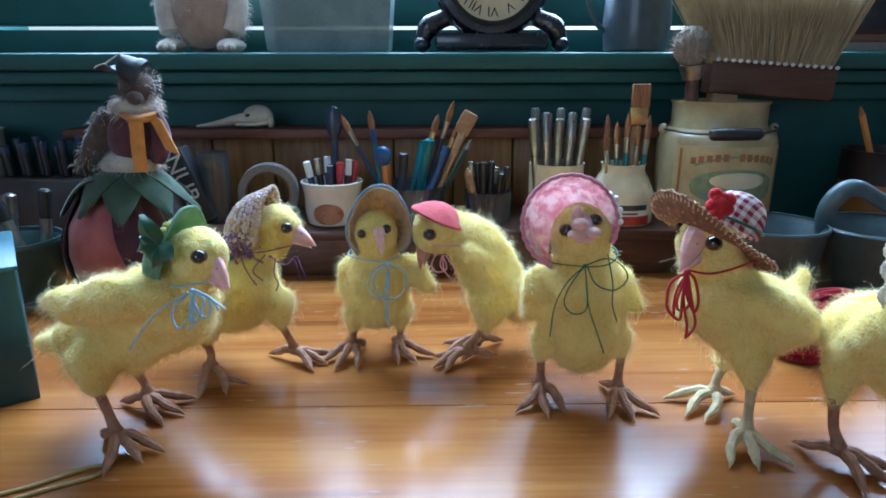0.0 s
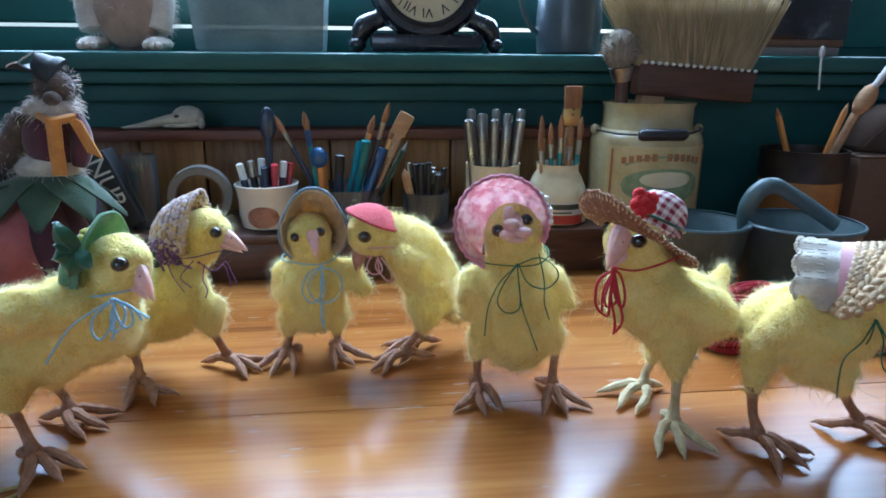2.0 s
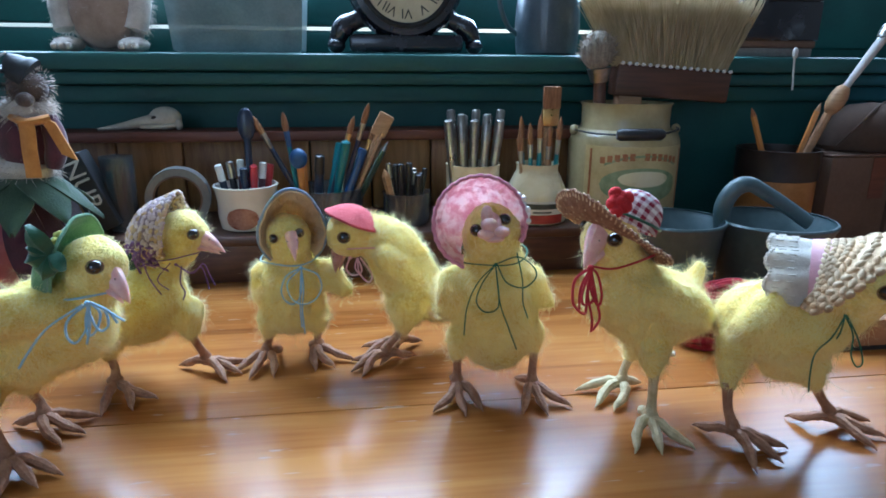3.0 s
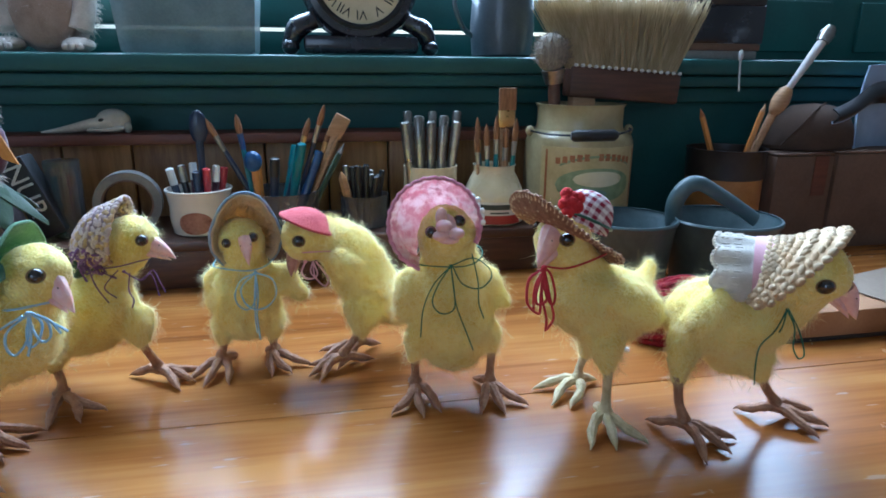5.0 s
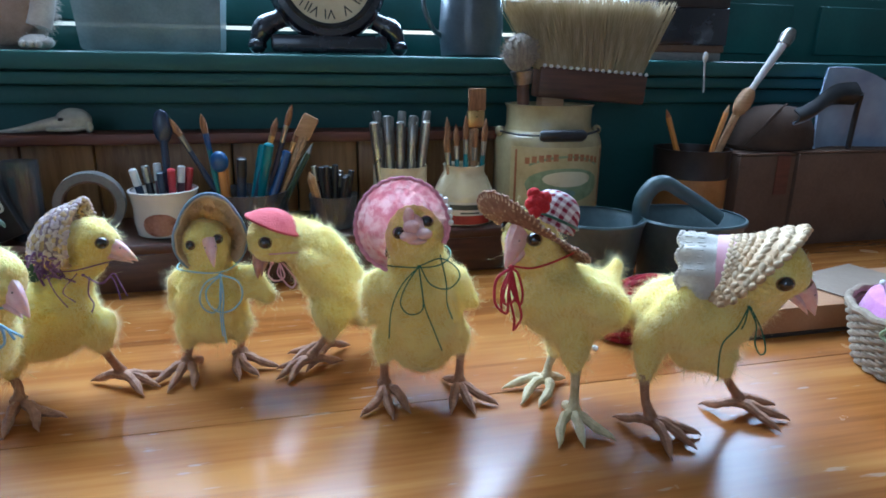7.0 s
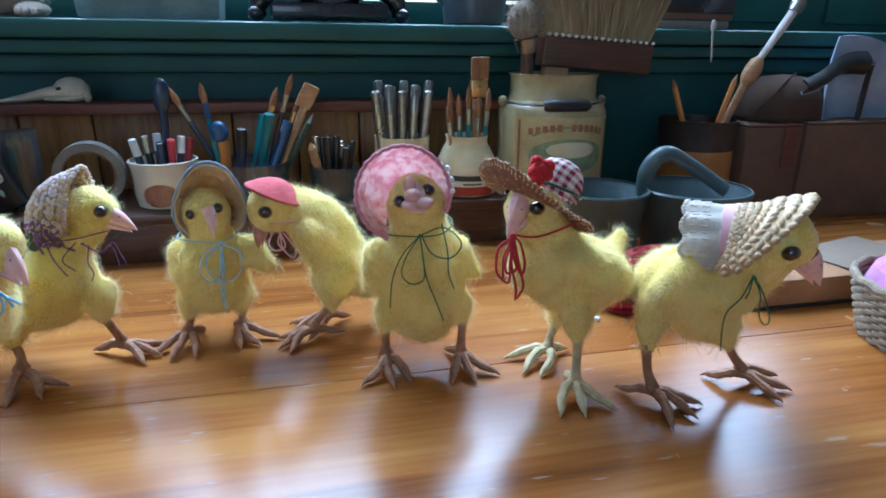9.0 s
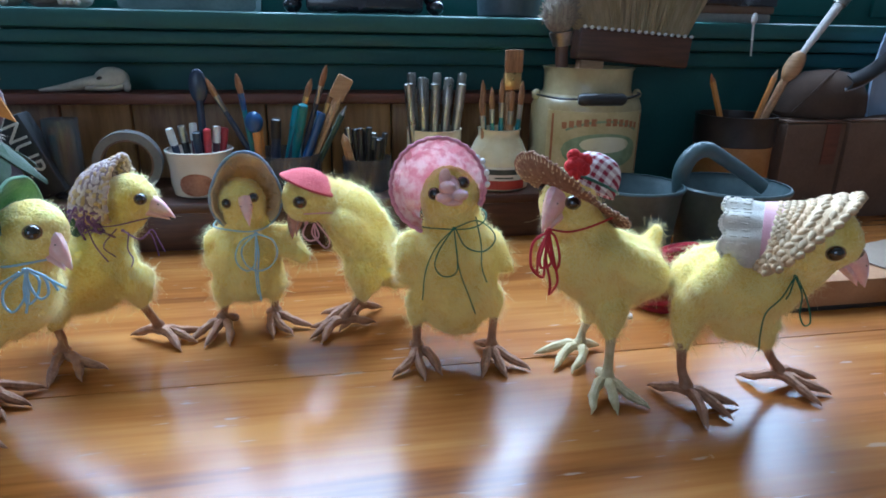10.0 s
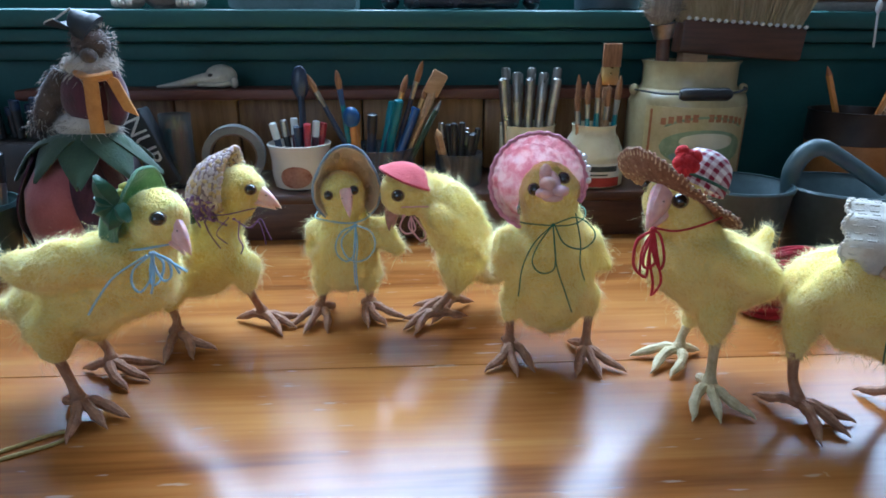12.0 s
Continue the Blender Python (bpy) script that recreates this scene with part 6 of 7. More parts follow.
fg = Geo()
X, Y = -0.314, 0.700
rg = random.Random(21)
fg.lathe([(0.0, 0.0), (0.030, 0.002), (0.043, 0.025), (0.048, 0.055), (0.044, 0.085), (0.030, 0.108), (0.012, 0.118), (0.0, 0.12)], M["rose_felt"], 28, pose(-0.351, Y, 0.0))
for i in range(8):
    a = 2 * math.pi * i / 8 + 0.12

    def petal(u, v, a=a):
        w = 0.025 * math.sin(math.pi * (0.15 + 0.8 * u)) * (v - 0.5) * 2
        rad = 0.034 + 0.021 * math.sin(math.pi * u * 0.75) - 0.006 * (2 * v - 1) ** 2
        return (-0.350 + rad * math.cos(a) - w * math.sin(a), Y + rad * math.sin(a) + w * math.cos(a), 0.120 - 0.100 * u + 0.004 * math.sin(6 * v))
    if math.sin(a) > -0.62:
        fg.sheet(petal, 10, 8, M["plum_felt"], 0.0018)
for i in range(8):
    a = 2 * math.pi * i / 8 - 0.62
    reach = 0.050 + 0.006 * (i % 3)

    def sepal(u, v, a=a, reach=reach, i=i):
        w = 0.021 * math.sin(math.pi * (0.22 + 0.76 * u)) * (v - 0.5) * 2
        rad = 0.012 + reach * u
        return (-0.328 + rad * math.cos(a) - w * math.sin(a), Y + 0.85 * rad * math.sin(a) + w * math.cos(a), 0.141 - (0.036 + 0.006 * (i % 2)) * u * u - 0.004 * (2 * v - 1) ** 2 + 0.003 * math.sin(5 * u + i))
    fg.sheet(sepal, 10, 8, M["leaf_felt"], 0.0018)
# white hem, waistcoat, sleeves of shaggy fur, ruff and dark head
fg.ball((-0.325, Y, 0.148), (0.031, 0.024, 0.015), M["fur_cream"], 18, 10)
shag(fg, (-0.325, Y, 0.148), (0.031, 0.024, 0.014), M["fur_cream"], 420, 0.008, rg)
fg.ball((X - 0.003, Y, 0.176), (0.028, 0.023, 0.033), M["maroon"], 20, 14)
fg.tube(spline([(X - 0.024, Y - 0.002, 0.200), (X - 0.038, Y - 0.008, 0.174), (X - 0.051, Y - 0.010, 0.148)], 6), [0.010, 0.0105, 0.011, 0.0115, 0.012, 0.012, 0.012, 0.012, 0.0115, 0.011, 0.010, 0.009, 0.007], M["fur_brown"], 12)
fg.tube(spline([(X + 0.020, Y - 0.002, 0.198), (X + 0.027, Y - 0.008, 0.174), (X + 0.022, Y - 0.010, 0.150)], 6), [0.009, 0.0095, 0.010, 0.0105, 0.0105, 0.0105, 0.0105, 0.010, 0.010, 0.0095, 0.009, 0.008, 0.006], M["maroon"], 12)
for k in range(7):
    t = k / 6
    c = Vector((X - 0.026 - 0.025 * t, Y - 0.004 - 0.006 * t, 0.198 - 0.050 * t))
    shag(fg, c, (0.0115, 0.011, 0.009), M["fur_brown"], 110, 0.0045, rg, 0.9)
    # cream hairs over the brown: the sleeve's backlit rim given as hair colour
    shag(fg, c + Vector((-0.003, 0, 0)), (0.0115, 0.011, 0.009), M["fur_cream"], 30, 0.006, rg, 0.9, 0.00028)
fg.ball((-0.311, 0.698, 0.206), (0.024, 0.020, 0.014), M["fur_cream"], 18, 10)
shag(fg, (-0.311, 0.698, 0.206), (0.024, 0.020, 0.014), M["fur_cream"], 700, 0.007, rg, 0.7)
fg.ball((-0.305, 0.694, 0.226), (0.0175, 0.016, 0.017), M["fur_brown"], 18, 12)
shag(fg, (-0.305, 0.694, 0.226), (0.0175, 0.016, 0.017), M["fur_brown"], 380, 0.005, rg, 0.3)
shag(fg, (-0.294, 0.697, 0.228), (0.010, 0.012, 0.016), M["fur_cream"], 160, 0.005, rg, 0.3)
fg.ball((-0.302, 0.679, 0.216), (0.008, 0.008, 0.007), M["fur_brown"], 12, 8)
# orange neckcloth: a fold round the neck, a hanging end and a side flap
fg.tube(spline([(-0.317, 0.684, 0.200), (-0.301, 0.673, 0.196), (-0.284, 0.681, 0.199)], 6), 0.0058, M["orange_felt"], 10, flat=0.7)


def neckcloth(u, v):
    return (-0.3075 + 0.0135 * (v + 0.02 * math.sin(9 * u)) - 0.003 * u, 0.6715 + 0.003 * u - 0.0015 * math.sin(math.pi * v), 0.196 - 0.052 * u)


def side_flap(u, v):
    return (-0.291 + 0.013 * v + 0.012 * u, 0.677 + 0.006 * u, 0.201 - 0.036 * u - 0.006 * v)


fg.sheet(neckcloth, 10, 5, M["orange_felt"], 0.002)
fg.sheet(side_flap, 8, 5, M["orange_felt"], 0.002)
# cocked dark cap with a pale edge
fg.tube(spline([(-0.300, 0.692, 0.238), (-0.309, 0.691, 0.245), (-0.316, 0.690, 0.257)], 5), [0.0165, 0.0165, 0.0160, 0.0155, 0.0148, 0.0138, 0.0125, 0.0110, 0.0085, 0.0055, 0.0015], M["book"], 14)


def cap_brim(u, v):
    a = radians(-70 + 140 * v)
    return (-0.312 - (0.012 + 0.016 * u) * math.cos(a), 0.690 - (0.010 + 0.014 * u) * math.sin(a), 0.2405 + 0.003 * u + 0.006 * u * math.sin(a) ** 2)


fg.sheet(cap_brim, 6, 10, M["book"], 0.0018)
fg.tube([cap_brim(1.0, i / 14) for i in range(15)], 0.0009, M["fur_cream"], 6)
fg.tube([(-0.338, 0.689, 0.2435), (-0.328, 0.689, 0.251), (-0.316, 0.689, 0.2585)], 0.0009, M["fur_cream"], 6)
thing("soft_figurine", fg, "furry figurine in maroon with orange scarf on pink felt base", "figurine")

pl = vessel("pen_pail", -0.462, 0.690, 0.0, [(0.042, 0.0), (0.044, 0.002), (0.050, 0.064), (0.052, 0.066), (0.052, 0.071)], M["pail_green"], "grey-green enamel pail stuffed with silver markers", "pail", 0.002)
for k in range(12):
    a = k * 2.1
    q = 0.012 + 0.0022 * k
    lean = -0.035 if k < 8 else 0.012
    stick("marker", (-0.462 + q * math.cos(a), 0.690 + q * math.sin(a), 0.006), (-0.462 + q * 1.1 * math.cos(a) + lean, 0.690 + q * math.sin(a), 0.108 + 0.03 * ((k * 5) % 7) / 6), 0.0058, (M["steel"], M["steel"] if k % 3 else M["black"]), "silver marker leaning in a green pail", "marker", "markers in the pail")
dk = thing("pen_box", None, "dark box of black markers at the back of the desk", "box")
part("body", Geo().box((-0.490, 0.850, 0.055), (0.150, 0.070, 0.110), M["tin_dark"], 0.003), dk)
for k in range(11):
    stick("marker", (-0.548 + k * 0.0118, 0.845 + 0.010 * (k % 2), 0.112), (-0.550 + k * 0.0122, 0.842 + 0.010 * (k % 2), 0.150 + 0.012 * ((k * 3) % 5) / 4), 0.0055, (M["black"], M["navy"]), "black marker upright in a dark box", "marker", "markers in the dark box")
vessel("cream_pot", -0.62, 0.845, 0.0, [(0.055, 0.0), (0.058, 0.003), (0.060, 0.165), (0.062, 0.170)], M["porcelain"], "cream china pot at the back of the desk", "pot", 0.003)
bx = thing("card_box", None, "dark teal cardboard box, its top coloured lighter as if lit", "box")
mt = pose(-0.411, 0.4806, 0.0, 0, 0, 34)
part("body", Geo().box(mt @ Vector((0, 0, 0.052)), (0.158, 0.120, 0.104), M["teal_box"], 0.0012, mt.to_3x3()), bx)
# top slab in the lighter teal, painted as the lit face
part("lid", Geo().box(mt @ Vector((0, 0, 0.106)), (0.162, 0.124, 0.004), M["teal_lit"], 0.0012, mt.to_3x3()), bx, "teal card top with daylight painted in")
st = Geo()
st.tube(spline([(-0.285, 0.352, 0.0012), (-0.255, 0.366, 0.0012), (-0.228, 0.384, 0.0014), (-0.217, 0.386, 0.0012), (-0.220, 0.376, 0.0012), (-0.245, 0.362, 0.0012), (-0.275, 0.343, 0.0012), (-0.305, 0.325, 0.0012)], 8), 0.0012, M["string"], 7)
thing("string", st, "loop of waxed yellow string lying on the desk", "string")

# ---------- on the window shelf ----------
ST = 0.2632
be = Geo()
be.ball((-0.306, 0.930, ST + 0.052), (0.049, 0.042, 0.054), M["fur_cream"], 22, 16)
be.ball((-0.304, 0.904, ST + 0.046), (0.038, 0.018, 0.043), M["tummy"], 20, 14)
be.ball((-0.308, 0.930, ST + 0.135), (0.042, 0.038, 0.042), M["fur_cream"], 20, 14)
for s in (-1, 1):
    be.ball((-0.306 + s * 0.038, 0.898, ST + 0.009), (0.017, 0.026, 0.0092), M["fur_cream"], 14, 8)
    be.tube(spline([(-0.306 + s * 0.036, 0.925, ST + 0.095), (-0.306 + s * 0.046, 0.910, ST + 0.060), (-0.306 + s * 0.040, 0.902, ST + 0.026)], 5), 0.014, M["fur_cream"], 10)
    for k in range(3):
        be.ball((-0.306 + s * 0.038 + (k - 1) * 0.008, 0.875, ST + 0.006), (0.0042, 0.006, 0.0045), M["fur_cream"], 8, 6)
shag(be, (-0.306, 0.932, ST + 0.055), (0.050, 0.040, 0.052), M["fur_cream"], 1200, 0.008, rg, 0.3)
for s in (-1, 1):
    shag(be, (-0.306 + s * 0.045, 0.912, ST + 0.055), (0.014, 0.014, 0.036), M["fur_cream"], 260, 0.007, rg, 0.5)
    shag(be, (-0.306 + s * 0.038, 0.898, ST + 0.0105), (0.017, 0.024, 0.008), M["fur_cream"], 120, 0.004, rg, 0.0)
thing("plush_toy", be, "cream plush toy animal sitting on the window shelf", "plush toy")

tb = thing("plastic_tub", None, "clear dusty plastic tub on the window shelf", "tub")
g, vs = Geo(), []
for z, w, d in ((0.001, 0.150, 0.075), (0.004, 0.158, 0.080), (0.130, 0.176, 0.096)):
    vs.append([(sx * w / 2, sy * d / 2, z) for sx, sy in ((-1, -1), (1, -1), (1, 1), (-1, 1))])
fl = [p for row in vs for p in row]
g.add([(-0.143 + x, 0.935 + y, ST + z) for x, y, z in fl], [(0, 1, 2, 3)] + [(i * 4 + j, i * 4 + (j + 1) % 4, i * 4 + 4 + (j + 1) % 4, i * 4 + 4 + j) for i in range(2) for j in range(4)], M["glass"])
part("body", g, tb)
part("rim", Geo().tube([(-0.143 + x, 0.935 + y, ST + 0.130) for x, y in ((-0.089, -0.049), (0.089, -0.049), (0.089, 0.049), (-0.089, 0.049))], 0.003, M["glass"], 6, closed=True), tb)

ck2 = thing("mantel_clock", None, "black mantel clock with ivory dial and scrolled feet", "clock")
CX, CY, CZ = 0.072, 0.930, ST + 0.094
part("case", Geo().lathe([(0.0, -0.030), (0.068, -0.030), (0.076, -0.024), (0.078, 0.0), (0.076, 0.022), (0.070, 0.030), (0.062, 0.031), (0.060, 0.026), (0.0, 0.026)], M["ebony"], 48, pose(CX, CY, CZ, 90, 0, 0)), ck2)
g = Geo().box((CX, CY, ST + 0.014), (0.150, 0.062, 0.022), M["ebony"], 0.005)
part("plinth", g, ck2)
for s in (-1, 1):
    g = Geo().tube(spline([(CX + s * 0.060, CY - 0.010, ST + 0.045), (CX + s * 0.082, CY - 0.012, ST + 0.034), (CX + s * 0.092, CY - 0.012, ST + 0.016), (CX + s * 0.098, CY - 0.014, ST + 0.008)], 6), [0.012, 0.012, 0.012, 0.0125, 0.013, 0.0135, 0.014, 0.0138, 0.0132, 0.0125, 0.0118, 0.011, 0.0105, 0.010, 0.0095, 0.009, 0.0085, 0.008, 0.0075], M["ebony"], 12)
    g.ball((CX + s * 0.092, CY - 0.018, ST + 0.0105), (0.012, 0.012, 0.010), M["ebony"], 12, 8)
    part("foot", g, ck2)
dial = part("dial", Geo().lathe([(0.0, 0.0), (0.056, 0.0), (0.056, 0.002), (0.0, 0.002)], M["clock_face"], 48, pose(CX, CY - 0.0282, CZ, 90, 0, 0)), ck2, "aged ivory dial")
for i, num in enumerate(("XII", "I", "II", "III", "IIII", "V", "VI", "VII", "VIII", "IX", "X", "XI")):
    part("numeral", writing(num, 0.0175, M["black"], pose(CX, CY - 0.0306, CZ) @ Matrix.Rotation(radians(30 * i), 4, "Y") @ pose(0, 0, 0.043, 90, 0, 0)), dial)
for ln, a, w in ((0.030, 305, 0.0022), (0.042, 60, 0.0016)):
    q = Matrix.Rotation(radians(a), 4, "Y")
    part("clock_arm", Geo().box(Vector((CX, CY - 0.0316, CZ)) + (q @ Vector((0, 0, ln / 2))), (w * 2, 0.0008, ln), M["black"], 0.0003, q.to_3x3()), dial)
part("bezel", Geo().lathe([(0.055, 0.0), (0.062, 0.0), (0.062, 0.006), (0.0585, 0.008), (0.055, 0.005), (0.055, 0.0)], M["iron"], 48, pose(CX, CY - 0.0282, CZ, 90, 0, 0)), ck2)

jg = vessel("enamel_jug", 0.270, 0.930, ST, [(0.038, 0.0), (0.042, 0.003), (0.045, 0.04), (0.042, 0.085), (0.040, 0.115), (0.043, 0.120)], M["jug"], "dark blue-grey enamel jug on the window shelf", "jug", 0.002)
part("handle", Geo().tube(spline([(-0.040, 0, 0.105), (-0.062, -0.006, 0.098), (-0.070, -0.008, 0.070), (-0.058, -0.006, 0.040), (-0.043, 0, 0.028)], 7), 0.0035, M["pail"], 8), jg)
sb = thing("book_stack", None, "stack of dark boxes and papers on the window shelf", "stack")
for k, (w, h, z, mt) in enumerate(((0.118, 0.012, 0.006, "tape_ring"), (0.122, 0.010, 0.017, "cardboard"), (0.124, 0.052, 0.048, "ebony"), (0.118, 0.05, 0.099, "tin_dark"))):
    part("layer", Geo().box((0.585 + 0.002 * k, 0.925, ST + z), (w, 0.085, h), M[mt], 0.002), sb)

# ---------- right of the desk ----------


def tin_pail(x, y, r, h, label):
    p = vessel("enamel_pail", x, y, 0.0, [(r * 0.80, 0.0), (r * 0.82, 0.003), (r * 0.97, h - 0.008), (r, h - 0.006), (r * 1.02, h - 0.002), (r, h)], M["pail"], label, "pail", 0.002)
    return p


p1 = tin_pail(0.352, 0.678, 0.056, 0.086, "grey-blue enamel pail standing beside another pail")
p2 = tin_pail(0.470, 0.670, 0.064, 0.084, "grey-blue enamel pail with a curved strap handle")
part("handle", Geo().tube(spline([(-0.058, 0.006, 0.066), (-0.065, 0.0, 0.098), (-0.057, -0.004, 0.119), (-0.041, -0.006, 0.125), (-0.018, -0.006, 0.114), (0.008, -0.010, 0.098), (0.030, -0.018, 0.082)], 7), 0.0095, M["pail"], 10, flat=0.6), p2, "thick grey strap handle")

ot = thing("paint_tin", None, "faded orange tin with dark top, holding pencils", "tin")
part("body", Geo().lathe([(0.0, 0.0), (0.050, 0.0), (0.051, 0.003), (0.051, 0.108), (0.0, 0.108)], M["tin_orange"], 40, pose(0.572, 0.822, 0)), ot)
part("collar", Geo().lathe([(0.0515, 0.104), (0.0525, 0.105), (0.0525, 0.141), (0.0540, 0.144), (0.0505, 0.144), (0.0495, 0.110), (0.0515, 0.104)], M["tin_dark"], 40, pose(0.572, 0.822, 0)), ot, "black collar of the tin")
stick("pencil", (0.555, 0.815, 0.110), (0.519, 0.815, 0.198), 0.0040, (M["orange_wood"], M["ochre_print"]), "orange pencil leaning in a tin", "pencil", "pencils in the tin", "pencil")
stick("pencil", (0.590, 0.815, 0.110), (0.618, 0.815, 0.204), 0.0040, (M["orange_wood"], M["beech"]), "orange pencil leaning in a tin", "pencil", "pencils in the tin", "pencil")
sp = thing("basting_brush", None, "long metal-handled spoon brush leaning in a tin", "brush")
part("handle", Geo().tube([(0.648, 0.812, 0.225), (0.672, 0.808, 0.266), (0.690, 0.806, 0.296)], [0.0045, 0.006, 0.0062], M["cord"], 10), sp)
part("end_cap", Geo().tube([(0.684, 0.806, 0.286), (0.690, 0.806, 0.297), (0.695, 0.806, 0.305)], [0.0085, 0.010, 0.006], M["steel"], 12), sp)
part("bowl", Geo().ball((0.640, 0.814, 0.208), (0.0125, 0.010, 0.0225), M["beech"], 14, 10, Matrix.Rotation(0.5, 3, "Y")), sp)
part("stem", Geo().tube([(0.602, 0.82, 0.112), (0.634, 0.816, 0.195)], 0.0055, M["beech"], 8), sp)
hc = thing("hanging_cord", None, "pale cord with a drop hanging from the shelf", "cord")
part("cord", Geo().tube([(0.600, 0.858, 0.276), (0.601, 0.857, 0.250), (0.604, 0.857, 0.219)], [0.0016, 0.0014, 0.0014], M["cord"], 7), hc)
part("drop", Geo().ball((0.600, 0.857, 0.268), (0.004, 0.004, 0.008), M["cord"], 10, 8), hc)


def carton(x0, x1, y0, y1, h, label, tape_x=None):
    c = thing("cardboard_box", None, label, "cardboard box", "cartons beside the desk tins")
    cx, cy = (x0 + x1) / 2, (y0 + y1) / 2
    part("body", Geo().box((cx, cy, h / 2), (x1 - x0, y1 - y0, h), M["cardboard"], 0.0015), c)
    part("flap", Geo().box((cx, y0 + 0.25 * (y1 - y0), h + 0.0022), (x1 - x0, 0.49 * (y1 - y0), 0.003), M["cardboard"], 0.0012), c)
    part("flap", Geo().box((cx, y0 + 0.755 * (y1 - y0), h + 0.0022), (x1 - x0, 0.485 * (y1 - y0), 0.003), M["cardboard"], 0.0012), c)
    if tape_x:
        part("tape", Geo().box((tape_x, y0 - 0.0006, h - 0.028), (0.022, 0.0008, 0.056), M["red_wood"], 0), c, "brown parcel tape")
        part("tape", Geo().box((tape_x, cy, h + 0.0042), (0.022, y1 - y0, 0.0008), M["red_wood"], 0), c, "brown parcel tape")
    return c


carton(0.628, 0.720, 0.788, 0.905, 0.134, "brown cardboard carton with taped flaps behind the pails", 0.700)
carton(0.723, 1.02, 0.785, 0.900, 0.136, "large brown cardboard carton beside another carton", 0.93)
# Rounded form stands in for what looks like an open carton flap.
rl = thing("paper_bundle", None, "dark brown dome on the cartons, standing in for a box flap", "bundle")
part("wrapping", Geo().lathe([(0.0, 0.0), (0.066, 0.0), (0.070, 0.006), (0.066, 0.028), (0.054, 0.048), (0.032, 0.060), (0.0, 0.064)], M["dark_card"], 28, pose(0.718, 0.842, 0.1395) @ Matrix.Diagonal((1.0, 0.68, 1.0, 1.0))), rl)
part("crease", Geo().tube(spline([(0.655, 0.818, 0.146), (0.668, 0.806, 0.170), (0.700, 0.815, 0.195), (0.735, 0.838, 0.2035)], 6), 0.0018, M["dark_card"], 6), rl)


def sheeting(u, v):
    x = 0.772 + 0.165 * u + 0.016 * (v - 0.5)
    return (x, 0.805 + 0.016 * math.sin(5 * u + 2 * v) + 0.03 * u, 0.141 + 0.115 * v * (1 - 0.22 * u) + 0.006 * math.sin(7 * u) * v)


thing("plastic_sheet", Geo().sheet(sheeting, 20, 12, M["plastic_blue"], 0.003), "folded pale blue plastic packaging standing on a carton", "packaging")


def black_fold(u, v):
    x = 0.795 - 0.098 * u
    return (x, 0.783 - 0.012 * math.sin(3 * v) + 0.006 * math.sin(6 * u), 0.236 - 0.032 * u - (0.030 - 0.012 * u) * v + 0.006 * math.sin(4.5 * u))


# Bent sheet stands in for a black strap with a white edge.
bh = thing("black_bag", None, "bent black plastic sheet with a pale rim over packaging", "bag")
part("fold", Geo().sheet(black_fold, 18, 8, M["black"], 0.003), bh)
part("rim", Geo().tube([black_fold(0.30 + 0.035 * i, 1.0) for i in range(21)], 0.0024, M["plastic_blue"], 6), bh, "pale plastic rim")
part("stay", Geo().tube(spline([black_fold(0.0, 0.5), (0.812, 0.790, 0.190), (0.815, 0.795, 0.1415)], 5), 0.004, M["black"], 8), bh, "thin black stay")

# flat card tray, paper and dark bar
ty = thing("card_tray", None, "flat orange-brown card tray with papers on the desk", "tray")
part("base", Geo().box((0.585, 0.548, 0.0165), (0.300, 0.090, 0.026), M["tray"], 0.0015), ty)
part("foot", Geo().box((0.585, 0.5485, 0.0018), (0.306, 0.094, 0.0034), M["black"], 0.001), ty, "black base strip")
thing("paper_sheet", Geo().box((0.600, 0.556, 0.0312), (0.12, 0.075, 0.0008), M["paper"], 0.0003, Matrix.Rotation(0.25, 3, "Z")), "sheet of cream paper lying on a card tray", "paper")

# wicker basket with mauve pincushion
BX, BY = 0.548, 0.408
wb = thing("wicker_basket", None, "small pale wicker basket holding a mauve pincushion", "basket")
part("liner", Geo().lathe([(0.0, 0.001), (0.060, 0.001), (0.066, 0.01), (0.074, 0.050), (0.070, 0.050), (0.062, 0.008), (0.0, 0.006)], M["wicker"], 36, pose(BX, BY, 0)), wb)
for k in range(15):
    z = 0.003 + 0.0034 * k
    rad = 0.0628 + 0.0125 * (z / 0.05)
    part("weave", Geo().tube([(BX + (rad + 0.0017 * math.cos(26 * a + math.pi * (k % 2))) * math.cos(a), BY + (rad + 0.0017 * math.cos(26 * a + math.pi * (k % 2))) * math.sin(a), z) for a in (2 * math.pi * i / 160 for i in range(208))], 0.0018, M["wicker"], 6, closed=True), wb)
part("rim", Geo().tube([(BX + 0.0755 * math.cos(a), BY + 0.0755 * math.sin(a), 0.054 + 0.001 * math.sin(18 * a)) for a in (2 * math.pi * i / 90 for i in range(90))], 0.0036, M["wicker"], 8, closed=True), wb, "plaited rim")
part("trim", Geo().tube(spline([(BX - 0.077, BY - 0.012, 0.056), (BX - 0.078, BY - 0.004, 0.044), (BX - 0.074, BY - 0.022, 0.040), (BX - 0.068, BY - 0.038, 0.046)], 6), 0.0017, M["sage_print"], 6), wb, "green thread trim")
pc = Geo()
pc.lathe([(0.0, 0.012), (0.062, 0.014), (0.068, 0.045), (0.062, 0.062), (0.040, 0.074), (0.0, 0.079)], M["mauve"], 32, pose(BX, BY, 0))
thing("pincushion", pc, "mauve felt pincushion sitting in a basket", "pincushion")
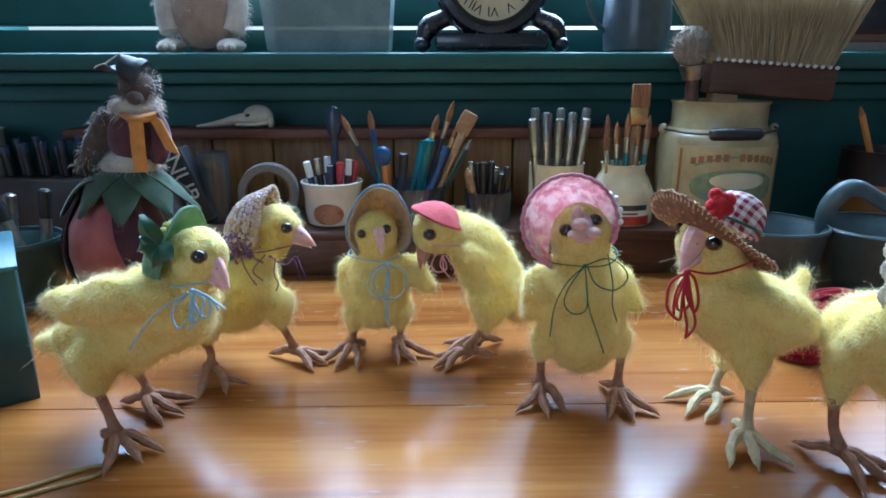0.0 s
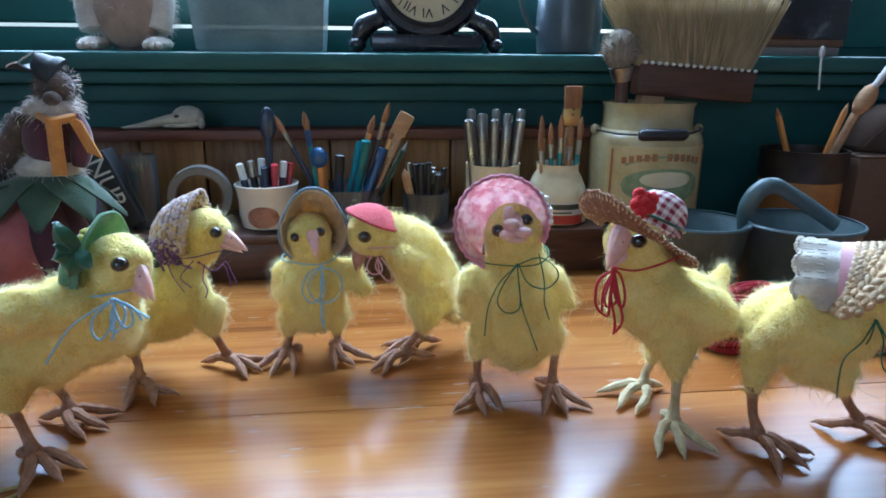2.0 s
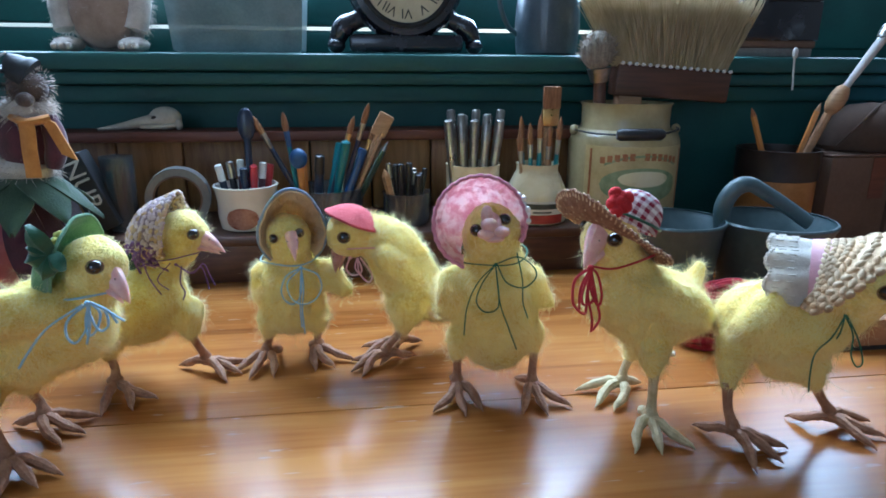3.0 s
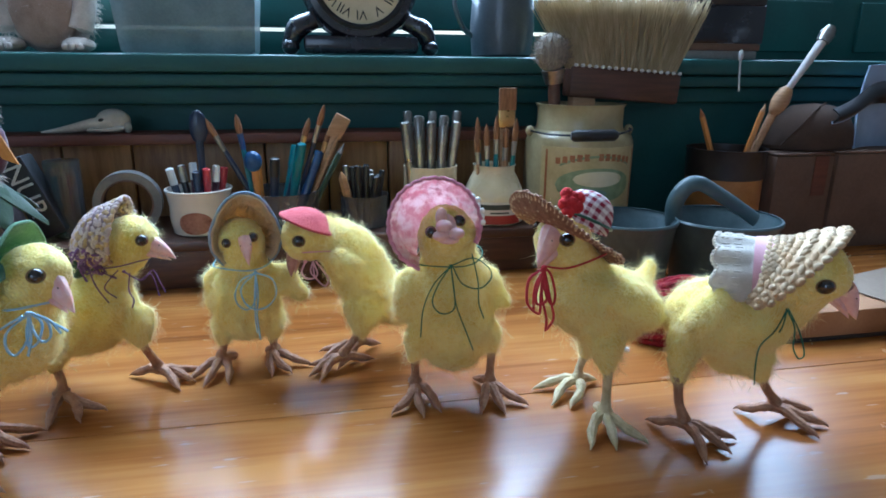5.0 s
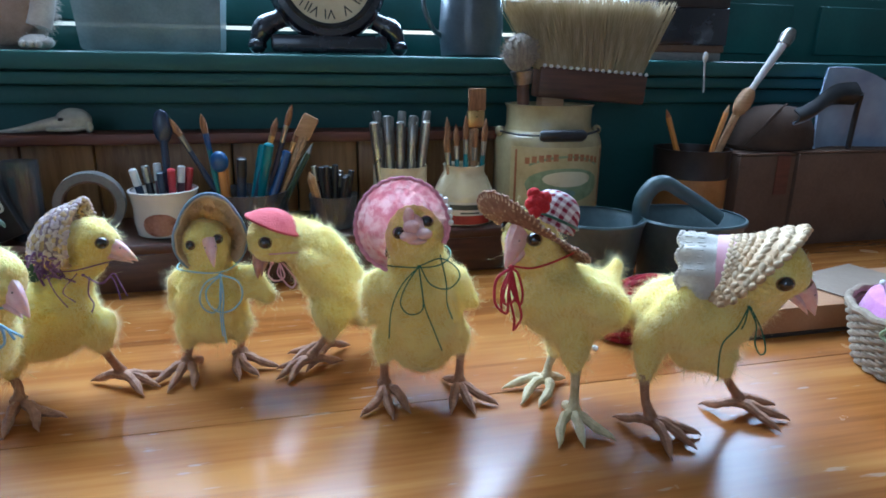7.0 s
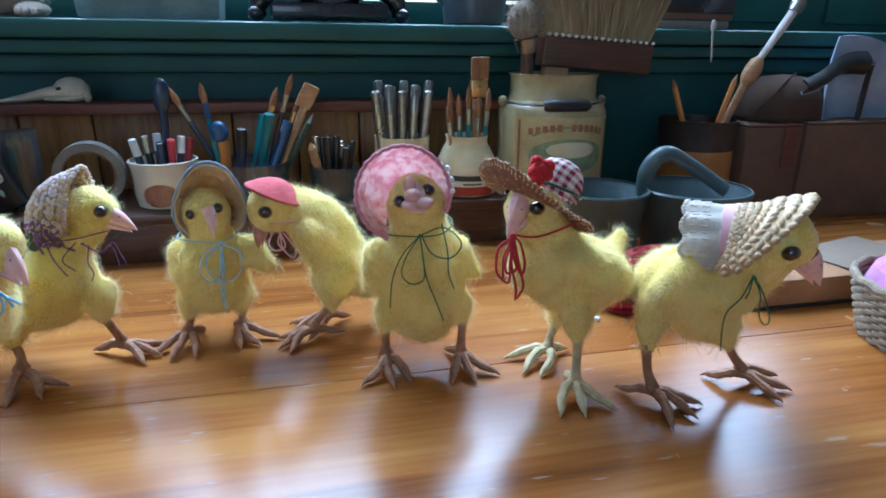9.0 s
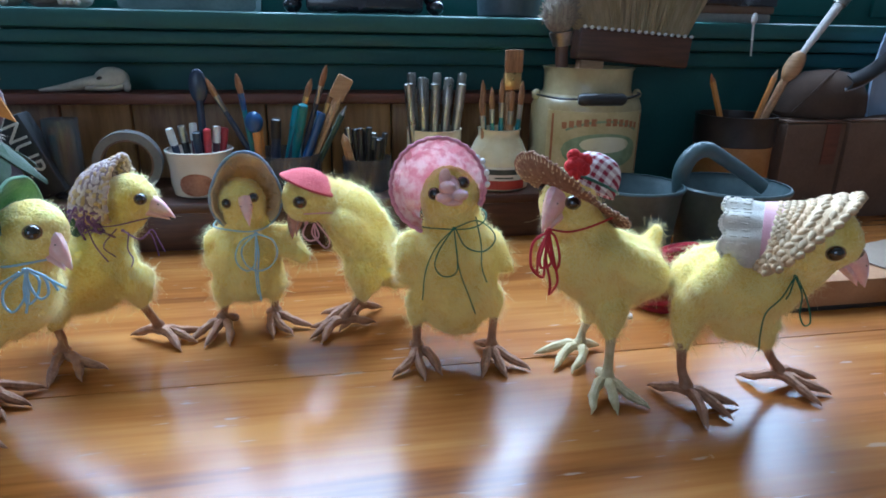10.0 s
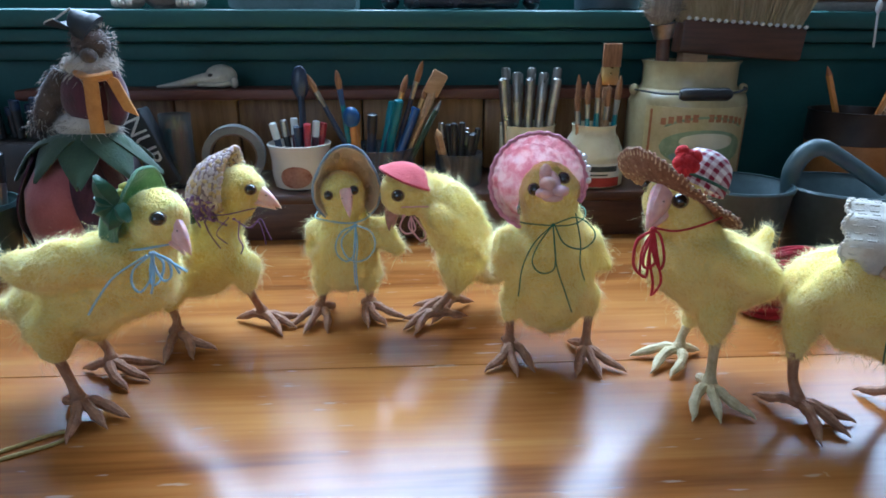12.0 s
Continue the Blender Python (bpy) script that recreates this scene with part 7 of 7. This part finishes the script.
for k in range(12):
    a, q = k * 2.4, 0.012 + 0.0038 * k
    x, y = BX - 0.012 + q * math.cos(a), BY + q * 0.8 * math.sin(a)
    z = 0.074 - 0.2 * max(0, q - 0.02)
    pn = thing("pin", None, "glass-headed pin stuck in a mauve pincushion", "pin", "pins in the pincushion")
    top = (x + 0.006 * math.cos(a) - 0.006, y, z + 0.014 + 0.008 * (k % 3) / 2)
    part("shaft", Geo().tube([(x, y, z - 0.006), top], 0.0006, M["steel"], 5), pn)
    part("head", Geo().ball(top, 0.0026, (M["blue"], M["yellow_knot"], M["teal"], M["navy"], M["white"])[k % 5], 10, 8), pn)
thing("wire", Geo().tube(spline([(BX - 0.035, BY + 0.01, 0.066), (BX - 0.046, BY + 0.02, 0.105), (BX - 0.066, BY + 0.03, 0.150)], 6), 0.0005, M["iron"], 5), "thin dark wire standing in a pincushion", "wire")

# crimson yarn heap and a white bead
yn = Geo()
rg = random.Random(12)
for k in range(72):
    a0 = rg.uniform(0, 6.28)
    rx, ry = rg.uniform(0.022, 0.046), rg.uniform(0.014, 0.030)
    z = rg.uniform(0.004, 0.050)
    sh = 1 - 0.45 * (z / 0.070) ** 2
    tl = rg.uniform(-0.3, 0.3)
    yn.tube([(0.338 + sh * rx * math.cos(a0 + a) + 0.004 * math.sin(3 * a), 0.535 + sh * ry * math.sin(a0 + a), max(0.0028, z + tl * 0.012 * math.cos(a) + 0.003 * math.sin(2 * a + a0))) for a in (2 * math.pi * i / 26 for i in range(26))], 0.0026, M["dark_red"], 6, closed=True)
thing("yarn_skein", yn, "tangled skein of crimson wool yarn on the desk", "yarn", kind="stuff")
thing("bead", Geo().lathe([(0.0008, -0.0015), (0.0026, -0.0018), (0.0034, 0.0), (0.0026, 0.0018), (0.0008, 0.0015)], M["pearl"], 16, pose(0.276, 0.515, 0.0019)), "tiny white bead lying on the desk", "bead")

# stand every composite thing's empty at the middle of its foot
for ob in list(scene.collection.objects):
    if ob.type == "EMPTY" and ob.parent is None and ob.children:
        pts = [ch.location + Vector(q) for ch in ob.children for q in ch.bound_box]
        lo = [min(p[k] for p in pts) for k in range(3)]
        hi = [max(p[k] for p in pts) for k in range(3)]
        foot_point = Vector(((lo[0] + hi[0]) / 2, (lo[1] + hi[1]) / 2, lo[2]))
        ob.location = foot_point
        for ch in ob.children:
            ch.location -= foot_point
